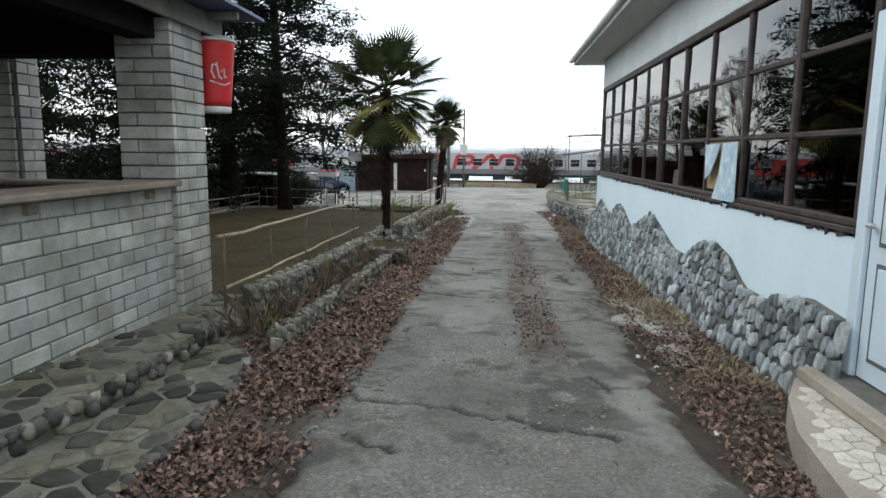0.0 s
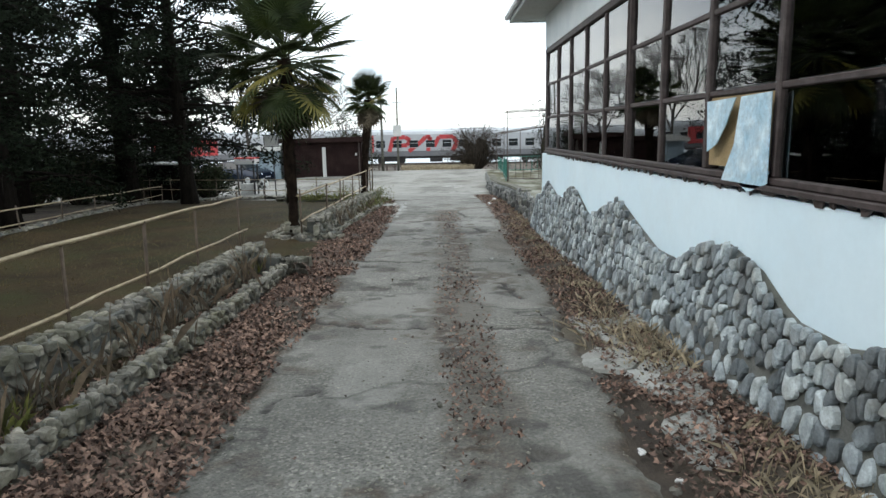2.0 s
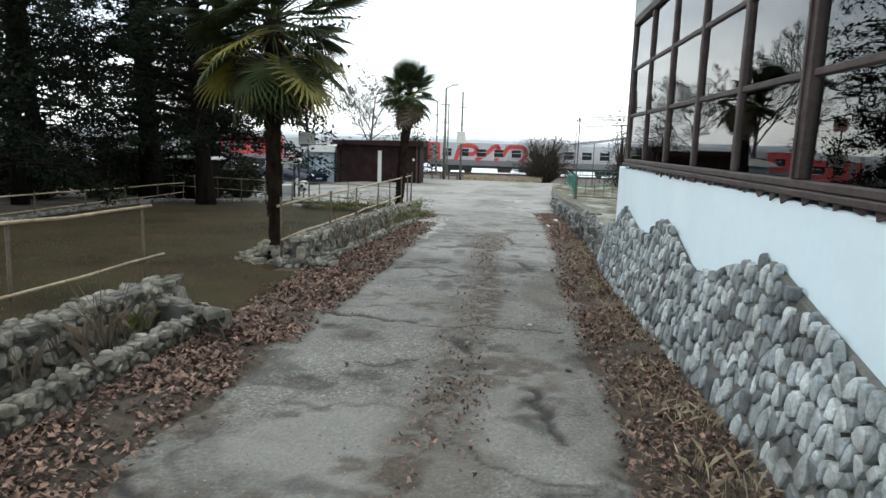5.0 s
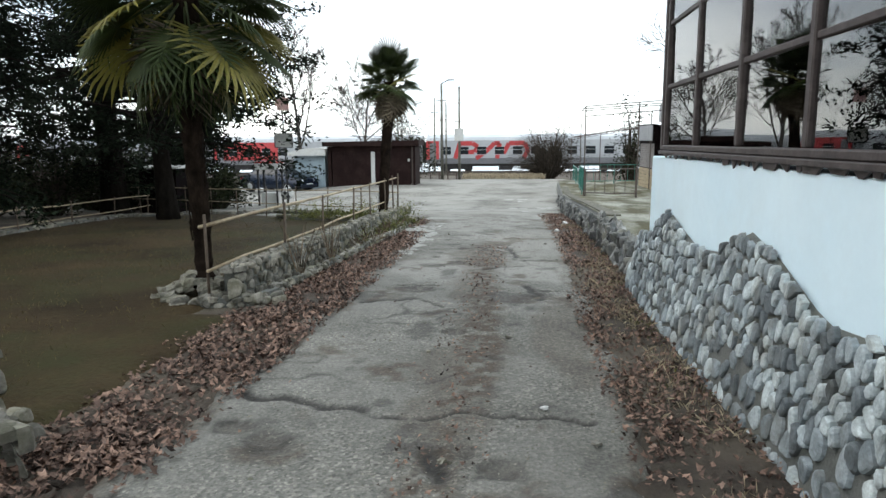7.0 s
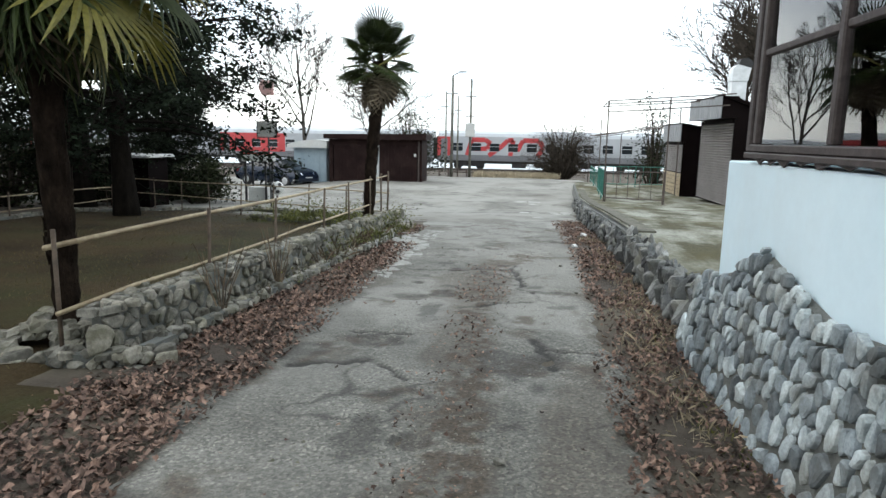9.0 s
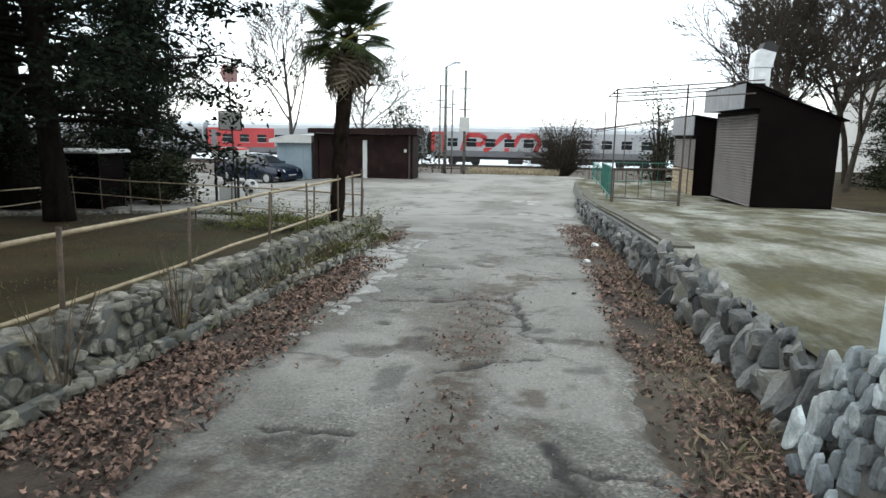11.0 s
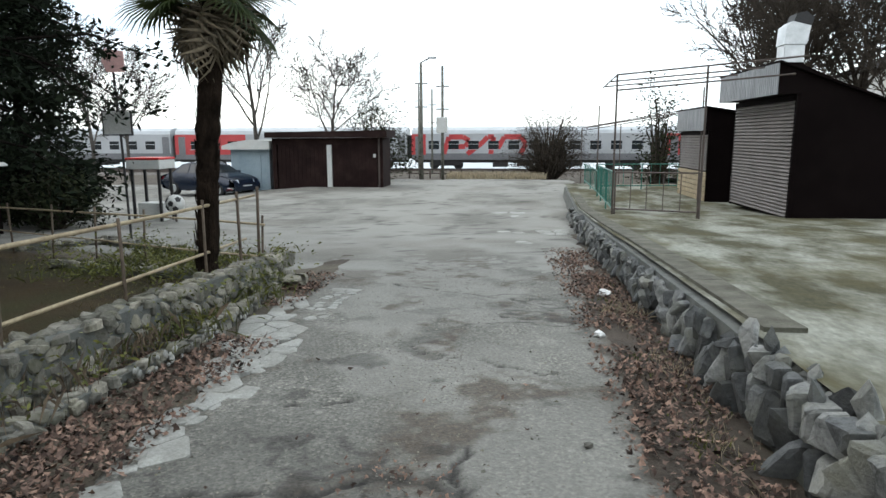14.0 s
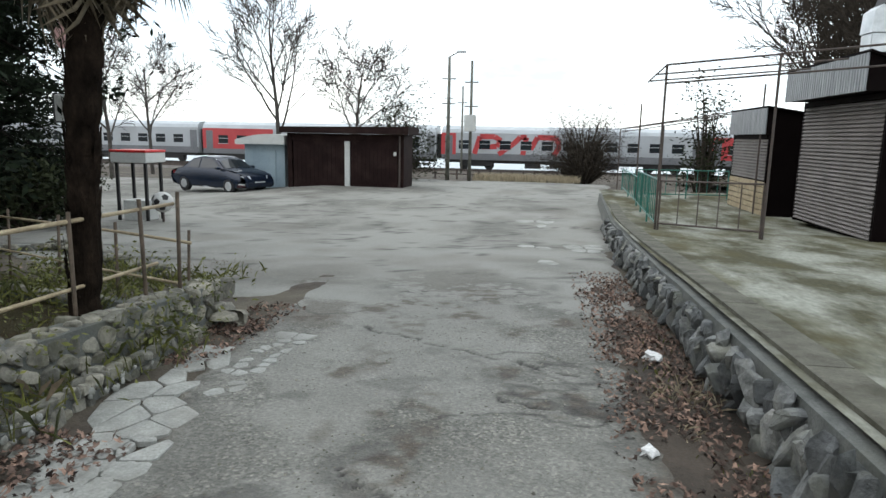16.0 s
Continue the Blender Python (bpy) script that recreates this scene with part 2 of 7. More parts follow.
M_PALMLEAF = surface("green_palm_leaf", (0.016, 0.029, 0.009), (0.052, 0.07, 0.019), 2.5, 30, 0.55, 0.0, rand=0.5, spec=0.25, translucent=0.14)
M_PALMYEL = surface("yellowing_palm_leaf", (0.13, 0.125, 0.025), (0.25, 0.22, 0.05), 3, 30, 0.55, 0.0, rand=0.3, translucent=0.25)
M_PALMDEAD = surface("dead_palm_leaf", (0.1, 0.08, 0.055), (0.2, 0.165, 0.115), 4, 40, 0.85, 0.0, rand=0.35)
M_PALMTRUNK = surface("fibrous_palm_trunk", (0.008, 0.006, 0.0045), (0.03, 0.021, 0.015), 12, 50, 0.98, 0.9, 0.03, spec=0.05, stretch=(1, 1, 0.5))
M_LEAF = surface("fallen_brown_leaf", (0.066, 0.041, 0.033), (0.255, 0.175, 0.138), 14, 50, 0.85, 0.0, island=0.9, spec=0.2)
M_STRAW = surface("dry_straw_grass", (0.26, 0.215, 0.145), (0.5, 0.43, 0.3), 4, 40, 0.85, 0.0, island=0.4)
M_WEED = surface("green_weed", (0.05, 0.066, 0.016), (0.18, 0.18, 0.045), 4, 40, 0.75, 0.0, island=0.5, translucent=0.15)
M_STALK = surface("dead_stalk", (0.06, 0.045, 0.03), (0.2, 0.15, 0.1), 6, 40, 0.9, 0.0, island=0.4)
M_SHUT = surface("brown_roller_shutter", (0.13, 0.114, 0.107), (0.2, 0.18, 0.17), 1.2, 30, 0.5, 0.08, 0.002, metal=0.0, spec=0.3, stain=(0.15, 0.135, 0.12), stain_scale=1.5, stain_amount=0.4)
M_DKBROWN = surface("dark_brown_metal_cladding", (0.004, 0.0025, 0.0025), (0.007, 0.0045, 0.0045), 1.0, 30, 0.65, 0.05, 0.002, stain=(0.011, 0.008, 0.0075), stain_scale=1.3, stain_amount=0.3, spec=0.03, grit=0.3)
M_ZINC = surface("galvanised_metal", (0.42, 0.44, 0.45), (0.62, 0.64, 0.65), 3, 30, 0.35, 0.05, 0.002, metal=0.7, grit=0.15)
M_HOOD = surface("dull_ribbed_zinc", (0.2, 0.21, 0.22), (0.36, 0.37, 0.38), 3, 30, 0.5, 0.05, 0.002, metal=0.4, grit=0.2, stretch=(1, 4, 0.6))
M_GARAGE = surface("maroon_brown_garage_door", (0.014, 0.0075, 0.007), (0.024, 0.013, 0.012), 1.2, 30, 0.7, 0.1, 0.003, stain=(0.05, 0.033, 0.028), stain_scale=1.8, stain_amount=0.4, spec=0.08, grit=0.3)
M_WHITE = surface("dirty_white_paint", (0.5, 0.51, 0.49), (0.68, 0.69, 0.67), 2, 40, 0.6, 0.1, 0.003, stain=(0.35, 0.34, 0.3), stain_scale=2)
M_BLUEGREY = surface("blue_grey_shed_paint", (0.25, 0.33, 0.38), (0.34, 0.42, 0.46), 1.5, 40, 0.6, 0.1, 0.003)
M_TRAIN = surface("light_grey_train_paint", (0.36, 0.38, 0.4), (0.44, 0.46, 0.48), 0.4, 10, 0.35, 0.0, spec=0.5, grit=0.1, stain=(0.28, 0.28, 0.28), stain_scale=0.3)
M_TRAINDK = surface("dark_grey_train_band", (0.13, 0.135, 0.145), (0.18, 0.185, 0.195), 0.5, 10, 0.4, 0.0)
M_TRAINROOF = surface("silver_train_roof", (0.4, 0.43, 0.45), (0.52, 0.55, 0.57), 0.5, 8, 0.4, 0.0, metal=0.2, grit=0.1)
M_RED = surface("red_paint", (0.5, 0.018, 0.02), (0.62, 0.03, 0.03), 1, 20, 0.4, 0.0, grit=0.1)
M_TRAINRED = surface("faded_red_train_paint", (0.4, 0.035, 0.04), (0.5, 0.06, 0.062), 0.6, 10, 0.45, 0.0, grit=0.15)
M_TIRE = plain("black_rubber", (0.015, 0.015, 0.016), 0.85)
M_BLACK = surface("black_metal", (0.012, 0.012, 0.013), (0.028, 0.027, 0.027), 3, 30, 0.6, 0.05)
M_WINDARK = plain("dark_window_pane", (0.02, 0.024, 0.028), 0.08, 0.0, 0.6)
M_CARPAINT = plain("dark_blue_car_paint", (0.012, 0.02, 0.038), 0.18, 0.3, 0.6)
M_SEA = plain("pale_sea", (0.35, 0.4, 0.42), 0.3, 0.0, 0.7)
M_BALLAST = surface("rail_ballast", (0.1, 0.09, 0.08), (0.2, 0.185, 0.17), 3, 30, 0.95, 0.7, 0.05)

# ---- building blocks ----
def vnoise(x, y, seed=0):
    """Smooth value noise in [0, 1] on numpy arrays."""
    x, y = np.asarray(x, float), np.asarray(y, float)
    xi, yi = np.floor(x).astype(np.int64), np.floor(y).astype(np.int64)
    xf, yf = x - xi, y - yi
    xf, yf = xf * xf * (3 - 2 * xf), yf * yf * (3 - 2 * yf)
    def h(a, b):
        n = (a * 374761393 + b * 668265263 + seed * 974634541) & 0x7FFFFFFF
        n = ((n ^ (n >> 13)) * 1274126177) & 0x7FFFFFFF
        return ((n ^ (n >> 16)) & 0xFFFF) / 65535.0
    return (h(xi, yi) * (1 - xf) + h(xi + 1, yi) * xf) * (1 - yf) + (h(xi, yi + 1) * (1 - xf) + h(xi + 1, yi + 1) * xf) * yf


def fnoise(x, y, seed=0, octaves=4):
    x, y = np.asarray(x, float), np.asarray(y, float)
    total, amp, norm = 0.0, 1.0, 0.0
    for k in range(octaves):
        total = total + amp * vnoise(x * 2 ** k, y * 2 ** k, seed + 17 * k)
        norm += amp
        amp *= 0.5
    return total / norm


GY = [-60, 0, 4, 8, 12, 16, 20, 24, 28, 32, 44, 52, 60, 70, 90, 120, 600]
GZ = [2.4, 0, -0.164, -0.325, -0.437, -0.515, -0.594, -0.76, -1.0, -1.2, -1.22, -1.32, -1.7, -2.35, -2.45, -8, -14]


def ground_z(x, y):
    """Height of the ground: the road falls gently away from the start."""
    x, y = np.asarray(x, float), np.asarray(y, float)
    z = np.interp(y, GY, GZ)
    return z - 0.4 * np.clip((-x - 8) / 5, 0, 1) * np.clip((y - 32) / 8, 0, 1)


def gz(x, y):
    return float(ground_z(x, y))


class Geo:
    """Gathers vertices and faces of one part."""
    def __init__(self):
        self.v, self.f = [], []

    def add(self, verts, faces):
        n = len(self.v)
        self.v.extend(tuple(map(float, p)) for p in verts)
        self.f.extend(tuple(n + i for i in q) for q in faces)
        return self

    def box(self, x0, x1, y0, y1, z0, z1, bev=0.0, m=None):
        lo, hi = (x0, y0, z0), (x1, y1, z1)
        verts, index = [], {}
        corners = [(i, j, k) for i in (0, 1) for j in (0, 1) for k in (0, 1)]
        for c in corners:
            for ax in range(3):
                p = [(hi[d] if c[d] else lo[d]) + (0 if d == ax else (-bev if c[d] else bev)) for d in range(3)]
                index[c, ax] = len(verts)
                verts.append(p)
        faces = []
        for ax in range(3):
            a, b = [d for d in range(3) if d != ax]
            for s in (0, 1):
                ring = []
                for ca, cb in ((0, 0), (1, 0), (1, 1), (0, 1)):
                    c = [0, 0, 0]
                    c[ax], c[a], c[b] = s, ca, cb
                    ring.append(index[tuple(c), ax])
                flip = (s == 0) != (ax == 1)
                faces.append(ring[::-1] if flip else ring)
        if bev:
            for ax in range(3):
                a, b = [d for d in range(3) if d != ax]
                for ca in (0, 1):
                    for cb in (0, 1):
                        c0, c1 = [0, 0, 0], [0, 0, 0]
                        c0[a], c0[b], c1[a], c1[b] = ca, cb, ca, cb
                        c1[ax] = 1
                        q = [index[tuple(c0), a], index[tuple(c1), a], index[tuple(c1), b], index[tuple(c0), b]]
                        faces.append(q)
            for c in corners:
                faces.append([index[c, 0], index[c, 1], index[c, 2]])
        else:
            keep = {c: i for i, c in enumerate(corners)}
            remap = {index[c, ax]: keep[c] for c in corners for ax in range(3)}
            verts = [[hi[d] if c[d] else lo[d] for d in range(3)] for c in corners]
            faces = [[remap[i] for i in q] for q in faces]
        if m is not None:
            verts = [m @ Vector(p) for p in verts]
        return self.add(verts, faces)

    def tube(self, pts, radii, n=8, cap=True):
        pts = [Vector(p) for p in pts]
        if isinstance(radii, (int, float)):
            radii = [radii] * len(pts)
        verts, faces = [], []
        ref = Vector((0.3, 0.2, 1)) if abs((pts[-1] - pts[0]).normalized().z) < 0.9 else Vector((1, 0.1, 0))
        for i, p in enumerate(pts):
            d = (pts[min(i + 1, len(pts) - 1)] - pts[max(i - 1, 0)]).normalized()
            a = d.cross(ref).normalized()
            b = d.cross(a)
            for k in range(n):
                t = 2 * math.pi * k / n
                verts.append(p + radii[i] * (math.cos(t) * a + math.sin(t) * b))
        for i in range(len(pts) - 1):
            for k in range(n):
                faces.append((i * n + k, i * n + (k + 1) % n, (i + 1) * n + (k + 1) % n, (i + 1) * n + k))
        if cap:
            faces.append(tuple(range(n))[::-1])
            faces.append(tuple((len(pts) - 1) * n + k for k in range(n)))
        return self.add(verts, faces)

    def lathe(self, cx, cy, profile, n=24):
        verts, faces = [], []
        for r, z in profile:
            for k in range(n):
                t = 2 * math.pi * k / n
                verts.append((cx + r * math.cos(t), cy + r * math.sin(t), z))
        for i in range(len(profile) - 1):
            for k in range(n):
                faces.append((i * n + k, i * n + (k + 1) % n, (i + 1) * n + (k + 1) % n, (i + 1) * n + k))
        faces.append(tuple(range(n))[::-1])
        faces.append(tuple((len(profile) - 1) * n + k for k in range(n)))
        return self.add(verts, faces)

    def prism(self, outline, lo, hi, axis=1):
        """An outline of 2D points drawn out along an axis."""
        n = len(outline)
        def at3(p, s):
            q = list(p)
            q.insert(axis, s)
            return q
        verts = [at3(p, lo) for p in outline] + [at3(p, hi) for p in outline]
        faces = [tuple(range(n)), tuple(range(2 * n - 1, n - 1, -1))]
        faces += [(i, i + n, (i + 1) % n + n, (i + 1) % n) for i in range(n)]
        return self.add(verts, faces)

    def mesh(self, name, smooth=False, fix=True):
        me = bpy.data.meshes.new(name)
        me.from_pydata(self.v, [], self.f)
        if fix:
            bm = bmesh.new()
            bm.from_mesh(me)
            bmesh.ops.recalc_face_normals(bm, faces=bm.faces)
            bm.to_mesh(me)
            bm.free()
        if smooth:
            me.shade_smooth()
        return me


def thing(name, label="", category="", group="", kind="", at=(0, 0, 0)):
    e = new(name)
    e.matrix_basis = Matrix.Translation(at)
    e.empty_display_size = 0.2
    return tagged(e, label, category, group, kind)


def part(name, geo, material, parent=None, label="", smooth=False, fix=True):
    """Links a Geo (or a mesh) as one mesh object under a thing or a part; world coordinates."""
    me = geo.mesh(name, smooth, fix) if isinstance(geo, Geo) else geo
    if material and not me.materials:
        me.materials.append(material)
    ob = new(name, me)
    if parent is not None:
        ob.parent = parent
        origin = Matrix.Identity(4)
        p = parent
        while p is not None:
            origin = p.matrix_basis @ origin
            p = p.parent
        ob.matrix_parent_inverse = origin.inverted()
    if label:
        tagged(ob, label)
    return ob


def piece(name, me, parent, m):
    """A piece that shares its mesh; m is its pose in the world; the parent stands at the world's origin."""
    ob = new(name, me)
    ob.parent = parent
    ob.matrix_basis = m
    return ob


def grid_mesh(name, xs, ys, zf, keep=None):
    X, Y = np.meshgrid(xs, ys)
    Z = zf(X, Y)
    verts = np.stack([X.ravel(), Y.ravel(), Z.ravel()], 1)
    nx, ny = len(xs), len(ys)
    i = np.arange(nx * ny).reshape(ny, nx)
    quads = np.stack([i[:-1, :-1].ravel(), i[:-1, 1:].ravel(), i[1:, 1:].ravel(), i[1:, :-1].ravel()], 1)
    if keep is not None:
        k = keep(X, Y).ravel()
        quads = quads[k[quads].any(1)]
    me = bpy.data.meshes.new(name)
    me.from_pydata(verts.tolist(), [], quads.tolist())
    me.shade_smooth()
    return me, X, Y
M_LITTER = surface("white_litter", (0.6, 0.6, 0.58), (0.78, 0.78, 0.76), 9, 60, 0.7, 0.2)
M_PINK = surface("faded_pink_sign", (0.75, 0.52, 0.5), (0.85, 0.66, 0.63), 4, 60, 0.6, 0.0, translucent=0.4)


# ---- ground ----
def spread(a, b, step, far_lo, far_hi):
    core = np.arange(a, b + step / 2, step)
    lo = [a - step * 2 ** k for k in range(1, 14) if a - step * 2 ** k > far_lo] + [far_lo]
    hi = [b + step * 2 ** k for k in range(1, 14) if b + step * 2 ** k < far_hi] + [far_hi]
    return np.array(lo[::-1] + list(core) + hi)


def soil_z(X, Y):
    z = ground_z(X, Y) - 0.02 + 0.03 * (fnoise(X * 1.3, Y * 1.3, 3) - 0.5)
    strip = np.exp(-((X + 1.5) / 0.4) ** 2) + np.exp(-((X - 1.85) / 0.3) ** 2)
    return z + 0.035 * strip * ((Y > 2) & (Y < 26))


me, X, Y = grid_mesh("ground", spread(-14, 12, 0.2, -900, 900), spread(-4, 34, 0.2, -300, 900), soil_z)
me.materials.append(M_SOIL)
tagged(new("ground", me), "brown bare soil with dry winter dirt around the road", "ground", kind="structure")

ROAD_L = ([-8, 4, 9, 14, 18, 20, 22, 24.4, 26], [-1.2, -1.08, -1.03, -1.0, -1.0, -0.72, -1.15, -1.55, -2.2])
ROAD_R = ([-8, 3.8, 6.6, 10.5, 13.6, 18, 23, 28, 34], [1.0, 1.15, 1.25, 1.42, 1.5, 1.6, 1.85, 2.3, 2.7])
CRACKS = [  # winding breaks across the slab: start, end, half width
    ((-1.06, 4.21), (0.1, 3.88), 0.022), ((0.1, 3.88), (0.72, 3.62), 0.034), ((-0.83, 3.55), (-0.53, 3.34), 0.03), ((0.72, 4.82), (0.77, 4.45), 0.026), ((0.77, 4.5), (1.26, 4.62), 0.014),
    ((-1.03, 8.33), (-0.72, 8.12), 0.045), ((-0.72, 8.12), (0.05, 7.92), 0.028), ((0.66, 7.95), (1.24, 7.83), 0.03), ((0.95, 9.9), (1.12, 9.1), 0.045), ((-0.9, 6.1), (-0.6, 6.4), 0.02),
    ((-0.96, 11.74), (-0.5, 11.64), 0.045), ((-0.5, 11.64), (-0.1, 11.5), 0.055), ((-0.1, 11.5), (1.25, 11.45), 0.024), ((-0.3, 10.2), (0.1, 10.35), 0.025), ((0.3, 10.92), (0.42, 10.7), 0.06),
    ((-0.75, 14.35), (-0.25, 14.6), 0.05), ((-0.25, 14.6), (0.1, 14.2), 0.02), ((-0.55, 15.25), (-0.05, 15.2), 0.025), ((0.95, 15.3), (1.05, 14.6), 0.05), ((1.0, 15.1), (1.45, 15.05), 0.025),
    ((0.7, 18.74), (0.74, 17.91), 0.03), ((0.74, 17.91), (0.95, 17.06), 0.034), ((0.55, 17.95), (0.9, 17.85), 0.024), ((0.5, 17.55), (0.9, 17.5), 0.024), ((0.6, 18.3), (0.78, 18.25), 0.02), ((-0.5, 18.1), (0.3, 18.35), 0.025),
    ((0.25, 16.3), (0.95, 16.65), 0.03), ((-0.35, 19.2), (0.0, 19.25), 0.02), ((0.2, 20.4), (1.3, 19.8), 0.012), ((-0.4, 23.0), (1.4, 22.0), 0.014), ((-0.6, 26.0), (1.7, 25.2), 0.014), ((0.9, 21.6), (1.2, 21.4), 0.02)]
PATCHES = [(-0.33, 16.4, 0.55, 0.75), (1.05, 16.2, 0.42, 0.8), (1.1, 3.95, 0.32, 0.75), (-0.2, 8.9, 0.5, 0.55), (-0.62, 16.75, 0.35, 0.22), (0.1, 22.6, 1.1, 1.9), (0.0, 25.4, 1.7, 1.9), (0.4, 19.9, 0.6, 0.7), (-0.3, 6.6, 0.3, 0.5)]
DAMP = [(-0.95, 17.5, 0.3, 1.3), (-1.0, 14.6, 0.22, 0.9), (0.3, 17.3, 0.42, 0.8), (0.35, 15.3, 0.28, 1.2), (0.4, 8.4, 0.3, 1.4), (0.45, 6.2, 0.26, 0.9), (0.38, 11.6, 0.25, 1.2), (1.2, 13.2, 0.22, 1.2), (-1.0, 23.4, 0.35, 0.7)]
HOLES = [(-0.3, 15.05, 0.17), (1.03, 14.8, 0.12), (-0.29, 16.64, 0.13), (0.72, 10.81, 0.1), (0.05, 17.0, 0.07), (0.72, 5.45, 0.1), (-0.55, 9.75, 0.14), (-0.2, 9.95, 0.1), (0.75, 4.05, 0.07), (-0.5, 11.05, 0.13), (-0.75, 11.2, 0.08),
         (-0.35, 17.4, 0.08), (0.35, 20.2, 0.08), (0.55, 11.0, 0.08), (0.3, 13.3, 0.08)]


def seg_dist(X, Y, a, b, wob, seed):
    ax, ay, bx, by = *a, *b
    L = math.hypot(bx - ax, by - ay)
    ux, uy = (bx - ax) / L, (by - ay) / L
    t = np.clip((X - ax) * ux + (Y - ay) * uy, 0, L)
    side = (fnoise(t * 5, t * 0 + seed, seed, 3) - 0.5) * wob
    return np.hypot(X - ax - t * ux + side * uy, Y - ay - t * uy - side * ux)


def road_fields(X, Y):
    left, right = np.interp(Y, *ROAD_L), np.interp(Y, *ROAD_R)
    wave = (fnoise(X * 0 + 3.1, Y * 1.7, 11) - 0.5) * 0.35 + (fnoise(X * 4, Y * 4, 12) - 0.5) * 0.16
    inside = np.minimum(X - left - wave, right + wave - X)
    crack = np.zeros_like(X)
    for k, (a, b, w) in enumerate(CRACKS):
        d = seg_dist(X, Y, a, b, 0.22, 40 + k) + (fnoise(X * 9, Y * 9, 60 + k, 2) - 0.5) * 0.05
        crack = np.maximum(crack, np.clip(1.5 - d / (w * 0.85), 0, 1))
    hole = np.zeros_like(X)
    for k, (hx, hy, r) in enumerate(HOLES):
        d = np.hypot((X - hx) * 0.8, Y - hy) + (fnoise(X * 7, Y * 7, 90 + k, 2) - 0.5) * 0.14
        hole = np.maximum(hole, np.clip(1.5 - d / r * 1.2, 0, 1))
    web = np.clip(1 - np.abs(fnoise(X * 0.55, Y * 0.7, 71, 5) - 0.5) * 85, 0, 1) * np.clip((fnoise(X * 0.8, Y * 0.8, 72, 2) - 0.42) * 6, 0, 1)
    centre = np.exp(-((X - 0.42 - 0.1 * np.sin(Y * 0.6)) / 0.3) ** 2)
    litter = np.clip((centre * (0.35 + 1.1 * fnoise(X * 1.5, Y * 0.9, 21)) - 0.5) * 2.4, 0, 1) * np.clip((20 - Y) / 3, 0, 1) * np.clip((Y - 3.5) / 2, 0, 1)
    litter *= np.clip((fnoise(X * 14, Y * 14, 22, 2) - 0.33) * 4, 0, 1)
    blot = np.clip((fnoise(X * 2.2, Y * 2.2, 23) - 0.6) * 9, 0, 1) * np.clip((fnoise(X * 11, Y * 11, 25, 2) - 0.3) * 4, 0, 1)
    edge = np.clip(0.75 - inside / 0.14, 0, 1) * np.clip((fnoise(X * 8, Y * 8, 24, 3) - 0.25) * 3, 0, 1)
    dirt = np.clip(np.maximum.reduce([hole * 0.35, litter * 0.9, blot * 0.75, edge]), 0, 1)
    pale = np.clip((fnoise(X * 1.1, Y * 0.55, 31) - 0.56) * 6, 0, 1) * 0.45
    for k, (px, py, rx, ry) in enumerate(PATCHES):       # smooth skim patches
        d = np.hypot((X - px) / rx, (Y - py) / ry) + (fnoise(X * 3, Y * 3, 130 + k, 4) - 0.5) * 1.3
        pale = np.maximum(pale, np.clip((1.05 - d) * 4, 0, 1) * 0.55)
    damp = np.zeros_like(X)
    for k, (px, py, rx, ry) in enumerate(DAMP):          # earth washed over the slab
        d = np.hypot((X - px) / rx, (Y - py) / ry) + (fnoise(X * 3, Y * 3, 150 + k, 4) - 0.5) * 1.5
        damp = np.maximum(damp, np.clip((1.05 - d) * 3, 0, 1))
    dirt = np.maximum(dirt, damp * 0.42)
    spot = np.clip((fnoise(X * 3.1, Y * 3.1, 28) - 0.66) * 12, 0, 1) * np.clip((24 - Y) / 4, 0, 1)
    black = np.clip(np.maximum.reduce([spot * 0.55, hole * 0.6 * np.clip(fnoise(X * 16, Y * 16, 29, 2) * 2 - 0.4, 0, 1), crack * (0.8 + 0.5 * fnoise(X * 6, Y * 6, 26, 2)), web * 0.8, np.clip(hole * 3 * (1.15 - hole), 0, 1) * np.clip(fnoise(X * 12, Y * 12, 27, 2) * 1.6 - 0.2, 0, 1) * 0.85]), 0, 1)
    return inside, crack, hole, dirt, pale, black


def road_z(X, Y):
    inside, crack, hole, _, _, _ = road_fields(X, Y)
    z = ground_z(X, Y) + 0.012 + 0.012 * (fnoise(X * 2, Y * 2, 5) - 0.5) + 0.006 * (fnoise(X * 12, Y * 12, 6) - 0.5)
    z = z - 0.02 * crack - 0.025 * hole
    return z - np.clip(-inside * 0.6, 0, 0.12)


def lay_road(name, xs, ys, label):
    def keep(X, Y):
        return road_fields(X, Y)[0] > -0.2
    me, X, Y = grid_mesh(name, xs, ys, road_z, keep)
    _, _, _, dirt, pale, black = road_fields(X, Y)
    for n, val in (("dirt", dirt), ("pale", pale), ("crack", black)):
        me.attributes.new(n, "FLOAT", "POINT").data.foreach_set("value", np.ascontiguousarray(val.ravel(), dtype=np.float32))
    me.materials.append(M_ROAD)
    return tagged(new(name, me), label, "road", kind="structure")


lay_road("road", np.arange(-1.8, 2.3, 0.028), np.arange(-2, 26.01, 0.028), "cracked grey asphalt lane with dirt, leaves and potholes")


